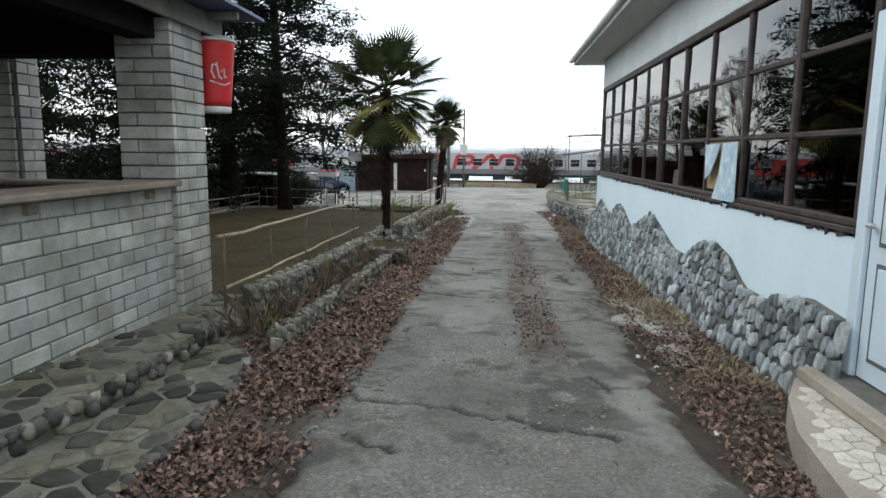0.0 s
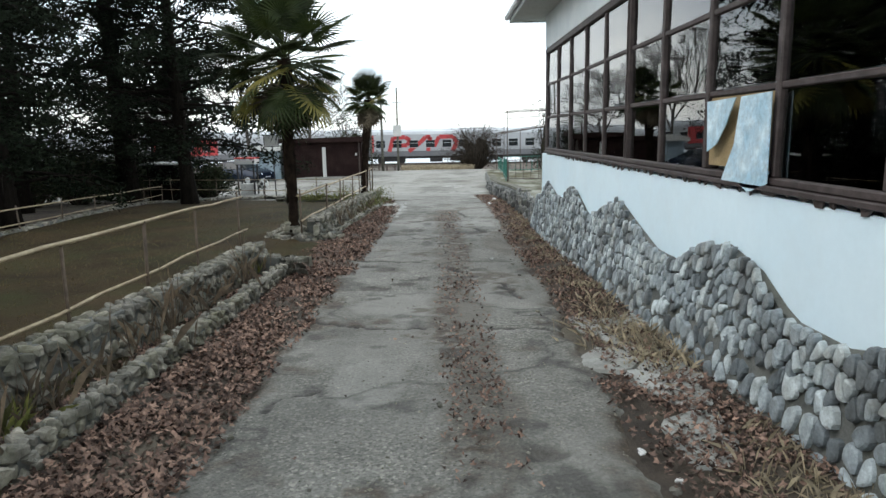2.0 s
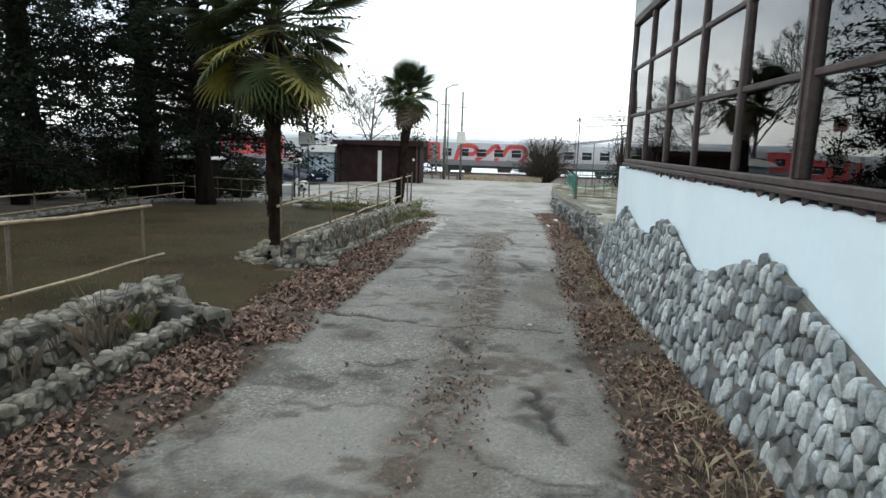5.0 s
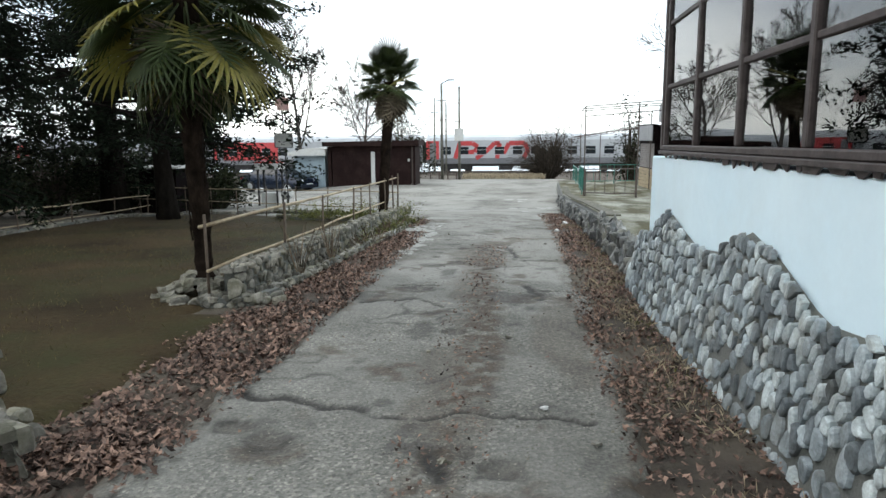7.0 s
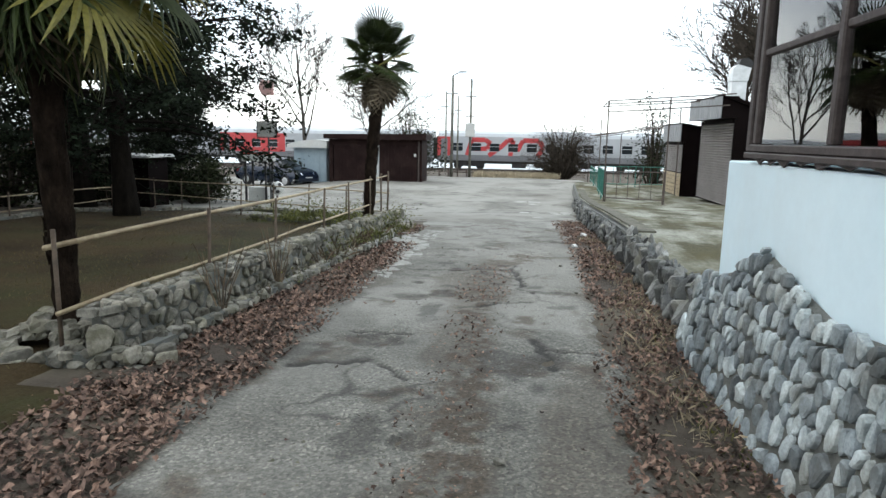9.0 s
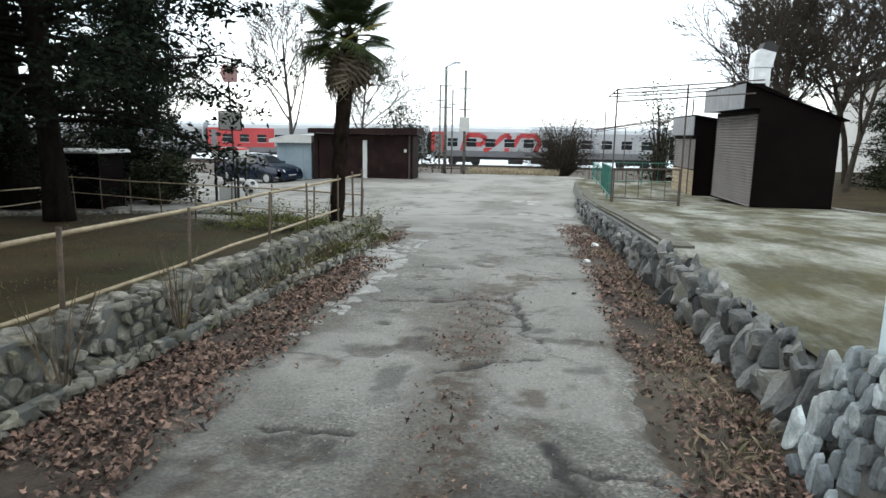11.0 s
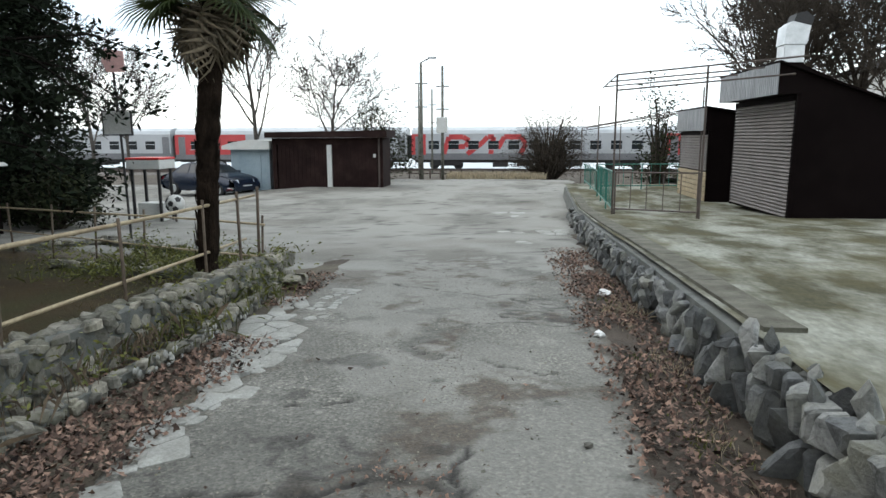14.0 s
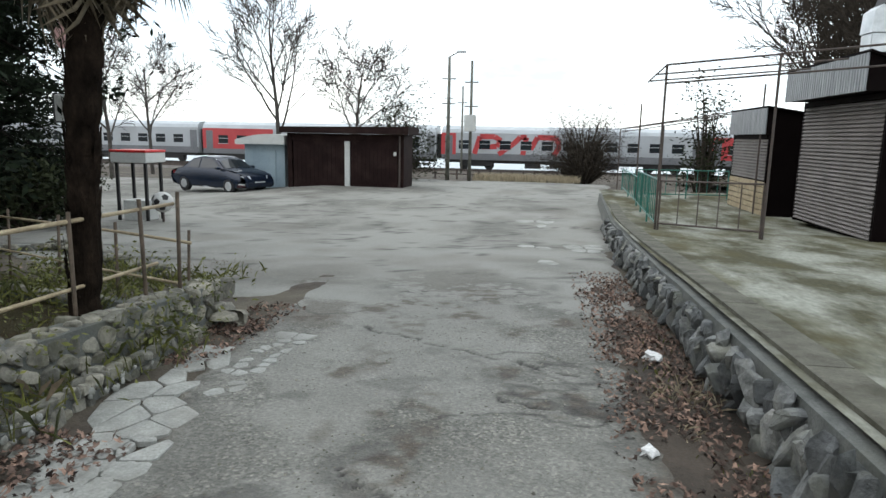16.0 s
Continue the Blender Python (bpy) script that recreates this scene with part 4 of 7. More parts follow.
terrace = thing("terrace", "mossy stained concrete terrace slab", "terrace", kind="structure")
def slab_z(X, Y):
    return ground_z(X * 0 + 2.4, Y) + 0.42 + 0.012 * (fnoise(X, Y, 51) - 0.5)
me, X, Y = grid_mesh("slab", np.append([2.62], np.append(np.arange(3.12, 8.4, 0.25), 8.55)), np.append(np.arange(Y1, 41, 0.25), 41), slab_z)
for v in me.vertices:                              # the lane side follows the wall
    if v.co.x < 2.63:
        v.co.x = float(np.interp(v.co.y, [15, 25, 32, 40], [2.36, 2.46, 2.68, 3.07]))
part("slab", me, M_PLATFORM, terrace)
ys = np.append(np.arange(Y1, 41, 1.3), 41)
for a, b in zip(ys[:-1], ys[1:]):
    za, zb = terr_z(a), terr_z(b)
    q = [(x, y, z) for y, z in ((a + 0.006, za), (b - 0.006, zb)) for x, z in ((8.555, z - 0.2), (8.555, z + 0.035), (8.7, z + 0.035), (8.7, z - 0.2))]
    part("edge_kerb", Geo().add(q, [(0, 1, 5, 4), (1, 2, 6, 5), (2, 3, 7, 6), (0, 3, 2, 1), (4, 5, 6, 7)]), M_PALE, terrace, "pale concrete edge kerb")
me, X, Y = grid_mesh("lawn", np.arange(8.71, 30, 0.6), np.append(np.arange(Y1, 60, 0.6), 60), lambda X, Y: ground_z(X * 0 + 2.4, Y) + 0.34 + 0.1 * (fnoise(X * 0.6, Y * 0.6, 53) - 0.5) + 0.03 * np.clip(X - 12, 0, 20))
me.materials.append(M_LAWN)
tagged(new("lawn", me), "dark rough winter grass behind the kiosks", "ground", kind="structure")
g = Geo()
ys = list(np.arange(19.6, 36.2, 1.6))
for a, b in zip(ys[:-1], ys[1:]):
    x0, x1 = np.interp([a, b], [15, 25, 32, 40], [2.42, 2.52, 2.72, 3.1])
    za, zb = terr_z(a) + 0.03, terr_z(b) + 0.03
    v = [(x0, a, za - 0.3), (x1, b - 0.012, zb - 0.3), (x1, b - 0.012, zb), (x0, a, za), (x0 + 0.25, a, za - 0.3), (x1 + 0.25, b - 0.012, zb - 0.3), (x1 + 0.25, b - 0.012, zb), (x0 + 0.25, a, za)]
    part("coping", Geo().add(v, [(0, 1, 2, 3), (4, 7, 6, 5), (3, 2, 6, 7), (0, 4, 5, 1), (0, 3, 7, 4), (1, 5, 6, 2)]), M_COPE, terrace, "mossy concrete coping")
g = Geo()
ys = np.arange(Y1, 40, 0.5)
for a, b in zip(ys[:-1], ys[1:]):
    xa, xb = np.interp([a, b], [15, 25, 32, 40], [2.24, 2.34, 2.56, 2.95])
    g.add([(xa, a, gz(2, a) - 0.1), (xb, b, gz(2, b) - 0.1), (xb + 0.06, b, terr_z(b) - 0.04), (xa + 0.06, a, terr_z(a) - 0.04), (xa + 0.5, a, terr_z(a) - 0.02), (xb + 0.5, b, terr_z(b) - 0.02)], [(0, 1, 2, 3), (3, 2, 5, 4)])
part("mortar_bed", g, M_MORTAR, terrace, fix=False)


def lay_terrace_stones():
    def xf(u):
        return float(np.interp(u, [15, 25, 32, 40], [2.24, 2.34, 2.56, 2.95]))
    def hit(u, v):
        return -0.05 < v < (0.42 if u < 19.6 else 0.36)
    def place(u, v, d):
        return (xf(u) + 0.12 * v - d, u, gz(2, u) + v)
    lay_cells(terrace, "stone", (Y1, 33, -0.1, 0.5), 0.15, 1.55, 12, hit, place, 0.013, (0.03, 0.1), M_WALLSTONE, M_WALLSTONE_JOIN, lambda u, v: u < 26, tilt=0.65, round_it=False, top=lambda u: 0.43 if u < 19.6 else 0.35, soft_edge=False)
    r = random.Random(12)
    y = Y1 + 0.05
    while y < 30:
        free = y < 19.5                            # no coping on this stretch
        w = r.uniform(0.08, 0.16)
        up = gz(2, y) + (0.34 + r.uniform(-0.04, 0.08) if free else r.uniform(0.13, 0.33))
        m = (Matrix.Translation((xf(y) + (r.uniform(0.02, 0.16) if free else r.uniform(-0.02, 0.02)), y, up)) @ Euler((r.uniform(-0.55, 0.3), r.uniform(-0.25, 0.35), r.uniform(-0.7, 0.7))).to_matrix().to_4x4()
             @ Matrix.Diagonal((w * 0.75, w * 1.25, w * r.uniform(1.4, 2.4) * (1 if free else 0.85), 1)))
        piece("stone", r.choice(SLABS), terrace, m)
        y += w * (0.6 if free else 0.75)


LATER.append(lay_terrace_stones)

# ---- kerbs and planters of the garden ----
def stone_run(name, label, a, b, width, height, size, seed, rows=1, flat=0.3, core=True):
    """A low stone wall from a to b (x, y), following the ground."""
    t = thing(name, label, "stone kerb", kind="structure")
    a, b = Vector(a), Vector(b)
    L = (b - a).length
    d = (b - a) / L
    side = Vector((-d.y, d.x))
    if core:
        g = Geo()
        n = max(2, int(L / 0.4))
        for k in range(n):
            p, q = a + d * L * k / n, a + d * L * (k + 1) / n
            c = []
            for u in (p, q):
                z = gz(u.x, u.y)
                for s, top in ((-1, 0), (-1, 1), (1, 1), (1, 0)):
                    e = u + side * s * (width / 2 - 0.03)
                    c.append((e.x, e.y, z + (height - 0.05 if top else -0.1)))
            g.add(c, [(0, 1, 5, 4), (1, 2, 6, 5), (2, 3, 7, 6), (0, 3, 2, 1), (4, 5, 6, 7)])
        part("core", g, M_MORTAR, t, fix=False)

    def lay():
        def place_side(sgn):
            def place(u, v, out):
                e = a + d * u + side * sgn * (width / 2 - 0.04 + out)
                return (e.x, e.y, gz(e.x, e.y) + v)
            return place
        def place_top(u, v, out):
            e = a + d * u + side * v
            return (e.x, e.y, gz(e.x, e.y) + height - 0.06 + out)
        sgn = -1 if d.y > 0 else 1
        hw = width / 2 - 0.02
        sz = size * 0.66
        lay_cells(t, "stone", (0, L, -0.06, height), sz, 0.85, seed, lambda u, v: v < height - 0.03, place_side(sgn), 0.009, (0.012, 0.05), M_ROUGH, M_ROUGH_JOIN, lambda u, v: True, tilt=0.4, most=170, soft_edge=False, top=lambda u: height - 0.01)
        lay_cells(t, "stone", (0, L, -hw, hw), sz, 0.9, seed + 50, lambda u, v: abs(v) < hw, place_top, 0.009, (0.015, 0.045), M_ROUGH, M_ROUGH_JOIN, lambda u, v: True, tilt=0.3, most=120, soft_edge=False)
    LATER.append(lay)
    return t


stone_run("garden_kerb", "low grey stone kerb along the leaf strip", (-1.87, 5.25), (-1.8, 10.7), 0.17, 0.22, 0.13, 1)
stone_run("planter_wall", "rough stone back wall of a dry planter", (-2.43, 6.2), (-2.3, 11.0), 0.26, 0.42, 0.17, 2, rows=2)
stone_run("planter_wall", "rough stone end of a dry planter", (-2.3, 11.0), (-1.85, 10.7), 0.2, 0.3, 0.2, 3, rows=1)
pebble_kerb = stone_run("garden_kerb", "low mossy stone kerb with white pebbles", (-1.8, 14.3), (-1.44, 20.3), 0.15, 0.15, 0.17, 4)
stone_run("garden_kerb", "low mossy stone kerb end by the palm", (-1.44, 20.3), (-1.52, 21.9), 0.15, 0.18, 0.17, 14)


def lay_white_pebbles():
    r = random.Random(61)
    white = [pebble_mesh("pebble", 640 + k, 7, 0.5, M_PALE, 0.2) for k in range(4)]
    for k in range(44):
        y = r.choice((19.35, 19.9, 20.35, 20.9, 21.2)) + r.gauss(0, 0.12)
        x = float(np.interp(y, [14.3, 20.3, 21.9], [-1.8, -1.44, -1.52])) + 0.085
        up = r.uniform(0.03, 0.13)
        w = r.uniform(0.03, 0.055)
        piece("pebble", r.choice(white), pebble_kerb, Matrix.Translation((x - 0.12 * (up - 0.05), y, gz(x, y) + up)) @ Matrix.Rotation(radians(90) + r.uniform(-0.2, 0.2), 4, "Z") @ Matrix.Rotation(r.uniform(0, 3), 4, "Y") @ Matrix.Diagonal((w, w * 0.9, w * r.uniform(0.8, 1.5), 1)))


LATER.append(lay_white_pebbles)
stone_run("planter_wall", "grey stone planter wall below the rail fence", (-2.12, 14.35), (-1.72, 22.6), 0.28, 0.42, 0.2, 5, rows=2)
stone_run("garden_kerb", "low stone kerb closing the planter by the first palm", (-2.45, 14.05), (-1.84, 14.2), 0.15, 0.13, 0.17, 15)
stone_run("planter_wall", "low stone edging behind the second palm", (-1.6, 22.7), (-4.6, 23.4), 0.2, 0.18, 0.22, 6, rows=2)
stone_run("bed_edging", "pale low stone edging of the muddy bed", (-8.4, 13.5), (-9.4, 23.4), 0.2, 0.14, 0.3, 7)
stone_run("bed_edging", "pale low stone edging along the far side of the bed", (-9.4, 23.6), (-6.2, 26.6), 0.2, 0.14, 0.3, 8)
stone_run("bed_edging", "pale low stone edging along the far side of the bed", (-6.2, 26.6), (-3.4, 24.8), 0.2, 0.16, 0.3, 9)
ring = thing("palm_ring", "loose stone ring round the palm foot", "stones", kind="structure")


def lay_ring():
    r = random.Random(31)
    for k in range(90):                            # heaped up towards the trunk
        a = r.uniform(0, 2 * math.pi)
        q = r.uniform(0.1, 0.5)
        x, y = -2.5 + q * math.cos(a), 14.45 + q * math.sin(a) * 0.85
        s = r.uniform(0.08, 0.19)
        piece("stone", r.choice(LUMPS_FLAT), ring, Matrix.Translation((x, y, gz(x, y) + 0.04 + 0.6 * (0.5 - q) * r.uniform(0.5, 1.0))) @ Euler((r.uniform(-0.3, 0.3), r.uniform(-0.3, 0.3), r.uniform(0, 6))).to_matrix().to_4x4() @ Matrix.Diagonal((s, s * 0.8, s * 0.6, 1)))


LATER.append(lay_ring)


# ---- white brick pavilion ----
PX = -3.0        # its face towards the lane
PY = 6.36        # its far end
UP, LOW = 0.2, 0.05     # the two stone steps before it, above the road


# Interior shade is put into this near-black colour of ceiling, walls, beams and floor.
M_PAV_SHADE = surface("pavilion_shade_black", (0.007, 0.0065, 0.006), (0.014, 0.013, 0.012), 2, 20, 0.95, 0.1, spec=0.05)
pav = thing("pavilion", "open white brick kiosk with dark roof and counter", "pavilion")
g = Geo().box(PX - 0.24, PX - 0.008, -2.0, 5.8, -0.2, 1.14)
part("wall_core", g, M_JOINT, pav)
g = Geo().box(PX - 0.48, PX + 0.022, PY - 0.552, PY + 0.022, -0.3, 2.66)
part("pillar_core", g, M_JOINT, pav)
g = Geo().box(-5.66, -5.318, 6.878, 7.24, -0.4, 2.66)
part("pillar_core", g, M_JOINT, pav)
part("inner_wall", Geo().box(-5.7, -5.5, -2, 6.6, -0.4, 2.66), M_PAV_SHADE, pav, "near-black inner wall with interior shade in its colour")
part("wall_core", Geo().box(-5.34, PX - 0.62, 6.1, 6.3, -0.4, 1.12), M_JOINT, pav)
M_SILLWOOD = surface("grey_brown_counter_board", (0.16, 0.13, 0.1), (0.28, 0.23, 0.18), 4, 60, 0.8, 0.3, 0.004, stretch=(3, 0.6, 1))
part("counter", Geo().box(PX - 0.36, PX + 0.13, -2.0, 5.74, 1.16, 1.215, 0.012), M_SILLWOOD, pav, "weathered wooden counter board")
part("counter", Geo().box(-5.34, PX - 0.62, 6.02, 6.4, 1.125, 1.17, 0.012), M_SILLWOOD, pav)
part("beam", Geo().box(-5.75, PX - 0.62, PY - 0.5, PY - 0.1, 2.36, 2.66), M_PAV_SHADE, pav)
part("inner_wall", Geo().box(-5.49, PX - 0.25, -2.0, -1.8, -0.3, 2.66), M_PAV_SHADE, pav)
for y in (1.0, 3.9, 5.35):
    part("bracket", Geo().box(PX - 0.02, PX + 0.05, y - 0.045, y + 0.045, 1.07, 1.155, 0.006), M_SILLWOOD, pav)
part("roof_slab", Geo().box(-7.0, PX + 0.1, -3.0, PY + 0.35, 2.664, 2.76), M_PAV_SHADE, pav, "underside of the roof with its shade painted near black")
part("beam", Geo().box(PX - 0.3, PX - 0.05, -3.0, PY - 0.65, 2.46, 2.66), M_PAV_SHADE, pav)
part("fascia", Geo().box(PX + 0.1, PX + 0.14, -3.0, PY + 0.36, 2.62, 2.82, 0.006).box(-7.0, PX + 0.1, PY + 0.35, PY + 0.39, 2.62, 2.82, 0.006), M_CONC, pav, "pale grey edge board")
M_ROOFBLUE = surface("blue_metal_roofing", (0.02, 0.045, 0.11), (0.035, 0.07, 0.16), 2, 20, 0.4, 0.05)
part("roof_sheet", Geo().prism([(-7.2, 2.83), (PX + 0.5, 2.83), (PX + 0.5, 2.86), (-5, 3.4), (-7.2, 2.86)], -3.1, PY + 0.6), M_ROOFBLUE, pav, "blue metal roof sheet")
for y in np.arange(-2.6, PY + 0.5, 0.9):
    part("rafter_end", Geo().box(PX + 0.145, PX + 0.44, y - 0.03, y + 0.03, 2.75, 2.825, 0.004), M_CONC, pav)
part("floor", Geo().box(-7.0, PX - 0.25, -3, 6.9, -0.3, 0.02), M_PAV_SHADE, pav)

BR_L, BR_H, BR_J = 0.345, 0.108, 0.012


def brick_mesh(length, seed):
    r = random.Random(seed)
    me = Geo().box(-length / 2, length / 2, -0.03, 0.03, -BR_H / 2, BR_H / 2, 0.004 + 0.003 * r.random()).mesh("brick")
    me.materials.append(M_BRICK)
    return me


BRICKS = {"full": [brick_mesh(BR_L, k) for k in range(4)], "half": [brick_mesh(BR_L / 2 - 0.006, 9 + k) for k in range(3)]}
HALF = BR_L / 2 - 0.006


def lay_bricks():
    r = random.Random(3)
    def put(kind, x, y, z, turn):
        m = Matrix.Translation((x, y, z)) @ Matrix.Rotation(radians(turn) + r.uniform(-0.006, 0.006), 4, "Z") @ Matrix.Rotation(r.uniform(-0.008, 0.008), 4, "Y")
        piece("brick", r.choice(BRICKS[kind]), pav, m)
    def course(start, z, row, along_y, fixed, span):
        """A run of one and a half bricks, the half at either end by turns."""
        order = ("full", "half") if row % 2 else ("half", "full")
        s = start
        for kind in order:
            w = BR_L if kind == "full" else HALF
            c = s + w / 2
            put(kind, *((fixed, c) if along_y else (c, fixed)), z, 90 if along_y else 0)
            s += w + BR_J
    for row in range(10):                          # low wall under the counter
        z = 1.085 - row * (BR_H + BR_J)
        y = 5.8 - (HALF + BR_J if row % 2 else 0) - BR_L / 2
        if row % 2:
            put("half", PX - 0.03, 5.8 - HALF / 2, z, 90)
        while y > 1.5:
            put("full", PX - 0.03 + r.uniform(-0.003, 0.003), y, z, 90)
            y -= BR_L + BR_J
    for row in range(24):                          # corner pillar
        z = 2.6 - row * (BR_H + BR_J)
        course(PY - 0.53, z, row, True, PX + 0.03, 0.53)
        course(PX - 0.47, z, row + 1, False, PY - 0.56, 0.53)
        course(PX - 0.47, z, row, False, PY + 0.03, 0.53)
    for row in range(22):                          # rear pillar
        z = 2.6 - row * (BR_H + BR_J)
        put("full", -5.5, 6.87, z, 0) if row % 2 else (put("half", -5.59, 6.87, z, 0), put("half", -5.42, 6.87, z, 0))
        put("full", -5.31, 7.07, z, 90) if row % 2 else (put("half", -5.31, 6.98, z, 90), put("half", -5.31, 7.16, z, 90))


LATER.append(lay_bricks)

M_STEPBED = surface("worn_mortar", (0.11, 0.107, 0.082), (0.24, 0.235, 0.19), 4, 50, 0.9, 0.5, 0.01, stain=(0.07, 0.065, 0.035), stain_scale=1.6, stain_amount=0.8)
# stone steps before the pavilion
def step_slab(name, label, x0, x1, y0, y1, top, parent=None):
    t = thing(name, label, "stone step", kind="structure")
    g = Geo()
    ys = np.linspace(y0, y1, 20)
    for a, b in zip(ys[:-1], ys[1:]):
        za, zb = gz(0, a) + top, gz(0, b) + top
        g.add([(x0, a, za), (x1(a), a, za), (x1(b), b, zb), (x0, b, zb), (x1(a) + 0.04, a, za - 0.35), (x1(b) + 0.04, b, zb - 0.35)], [(0, 1, 2, 3), (1, 4, 5, 2)])
    g.add([(x0, y1, gz(0, y1) + top), (x1(y1), y1, gz(0, y1) + top), (x1(y1), y1, gz(0, y1) - 0.2), (x0, y1, gz(0, y1) - 0.2)], [(0, 1, 2, 3)])
    part("bed", g, M_STEPBED, t, fix=False)
    return t


def up_edge(y):
    return -2.44 + 0.02 * math.sin(y * 2)


def low_edge(y):
    return float(np.interp(y, [-1, 2.6, 3.3, 4.3, 4.9, 5.2], [-1.74, -1.74, -1.76, -1.84, -1.98, -2.2]))


step_up = step_slab("stone_terrace", "mossy crazy paved upper stone step before the kiosk", PX - 0.02, up_edge, -1, 6.1, UP)
step_low = step_slab("stone_terrace", "mossy crazy paved lower stone step beside the lane", -2.5, low_edge, -1, 5.2, LOW)


def lay_flags():
    r = random.Random(8)
    for t, xa, xb, ya, yb, top, sd in ((step_up, PX - 0.02, up_edge, 1.2, 6.08, UP, 1), (step_low, -2.4, low_edge, 1.2, 5.12, LOW, 2)):
        def place(u, v, out):
            return (v, u, gz(0, u) + top - 0.006 + out)
        lay_cells(t, "flagstone", (ya, yb, xa, -1.7), 0.21, 0.85, 80 + sd, lambda u, v: xa < v < xb(u) - 0.05, place, 0.016, (0.01, 0.028), M_PAVE, M_PAVE, lambda u, v: True, tilt=0.06, keep=0.95, round_it=False)
        y = ya
        while y < yb + 0.1:                       # row of stones along the nosing
            s = r.uniform(0.06, 0.12)
            m = Matrix.Translation((xb(y) + r.uniform(-0.02, 0.025), y, gz(0, y) + top - r.choice((0.04, 0.05, 0.11)))) @ Euler((r.uniform(-0.4, 0.4), r.uniform(-0.4, 0.4), r.uniform(0, 6))).to_matrix().to_4x4() @ Matrix.Diagonal((s, s, s * 1.05, 1))
            piece("stone", r.choice(NOSING), t, m)
            y += s * 0.5


LATER.append(lay_flags)

# red drink cup sign hung on the pillar
cup = thing("cup_sign", "large red and white plastic drink cup sign on the pillar", "sign")
CX, CY = PX + 0.06, PY + 0.3
part("cup_body", Geo().lathe(CX, CY, [(0.155, 1.93), (0.165, 2.0), (0.21, 2.55), (0.215, 2.57)], 28), M_RED, cup, smooth=True)
part("cup_base", Geo().lathe(CX, CY, [(0.15, 1.87), (0.158, 1.88), (0.16, 1.929), (0.15, 1.93)], 28), M_WHITE, cup, "white base band", smooth=True)
part("cup_lid", Geo().lathe(CX, CY, [(0.2, 2.571), (0.232, 2.575), (0.232, 2.6), (0.2, 2.615), (0.17, 2.63)], 28), M_WHITE, cup, "white lid")
part("straw", Geo().tube([(CX + 0.02, CY, 2.62), (CX + 0.06, CY, 2.8)], 0.018, 8), M_WHITE, cup, "white straw")
part("bracket", Geo().box(PX - 0.1, CX, PY + 0.08, PY + 0.12, 2.2, 2.25), M_RUST, cup)
g = Geo()
for pts in ([(-0.3, 2.2), (-0.42, 2.27), (-0.36, 2.34), (-0.2, 2.33)], [(-0.22, 2.36), (-0.12, 2.22), (0.0, 2.2)], [(-0.05, 2.27), (0.08, 2.3), (0.1, 2.21), (0.22, 2.23)], [(-0.5, 2.18), (0.1, 2.14), (0.4, 2.17)]):
    ring_pts = []
    for a, z in pts:
        rr = 0.155 + 0.055 * (z - 1.93) / 0.62 + 0.01
        t = -0.75 + a * 1.3
        ring_pts.append((CX + rr * math.cos(t), CY + rr * math.sin(t), z))
    g.tube(ring_pts, 0.009, 5)
part("emblem", g, M_WHITE, cup, "white flowing script-like strokes")

# ---- pole fences ----
def pole_fence(name, label, posts, rails, post_h, group=""):
    t = thing(name, label, "fence", group)
    r = random.Random(len(posts) * 7 + int(posts[0][0] * 10))
    for p in posts:
        x, y, top = p
        z = gz(x, y)
        lean = r.uniform(-0.03, 0.03)
        part("post", Geo().tube([(x, y, z - 0.1), (x + lean, y + lean, top)], r.uniform(0.013, 0.018), 8), M_POST, t, smooth=True)
    for a, b, rad in rails:
        a, b = Vector(a), Vector(b)
        n = 10
        pts = [a.lerp(b, k / n) + Vector((r.uniform(-0.012, 0.012), 0, r.uniform(-0.012, 0.012))) for k in range(n + 1)]
        part("rail", Geo().tube(pts, [rad * 0.68 * (1.15 - 0.3 * k / n) for k in range(n + 1)], 8), M_BAMBOO, t, smooth=True)
    return t


pole_fence("pole_fence", "low fence of pale bamboo poles on thin posts by the planter",
           [(-2.52, y, z) for y, z in ((5.75, 0.72), (7.0, 0.68), (8.3, 0.66), (9.6, 0.64), (11.2, 0.68))],
           [((-2.52, 5.65, 0.7), (-2.5, 11.3, 0.6), 0.024), ((-2.52, 5.75, 0.2), (-2.5, 11.5, 0.13), 0.02)], 0.8)
pole_fence("pole_fence", "low fence of pale bamboo poles between the two palms",
           [(-2.28, 14.1, 0.46), (-2.12, 15.9, 0.42), (-2.06, 17.4, 0.38), (-1.98, 19.0, 0.38), (-1.92, 20.2, 0.4), (-1.87, 21.4, 0.42), (-1.82, 22.1, 0.44), (-1.8, 22.5, 0.46)],
           [((-2.3, 14.05, 0.35), (-1.82, 22.5, 0.36), 0.026), ((-2.25, 14.05, -0.1), (-1.84, 22.3, -0.08), 0.022)], 0.8)
pole_fence("pole_fence", "thin rail fence along the far edge of the bed",
           [(-1.85 - k * 0.95, 22.7 + k * 0.42, 0.12 - 0.02 * k) for k in range(10)],
           [((-1.8, 22.7, 0.02), (-10.6, 26.4, -0.1), 0.018), ((-1.8, 22.7, -0.35), (-10.6, 26.4, -0.45), 0.016)], 0.8)
pole_fence("pole_fence", "thin rail fence along the side edge of the bed",
           [(-8.2 - k * 0.2, 12.2 + k * 1.9, 0.2 - 0.06 * k) for k in range(8)],
           [((-8.2, 12.0, 0.12), (-9.7, 25.8, -0.3), 0.024), ((-8.2, 12.0, -0.2), (-9.7, 25.8, -0.6), 0.02)], 0.8)

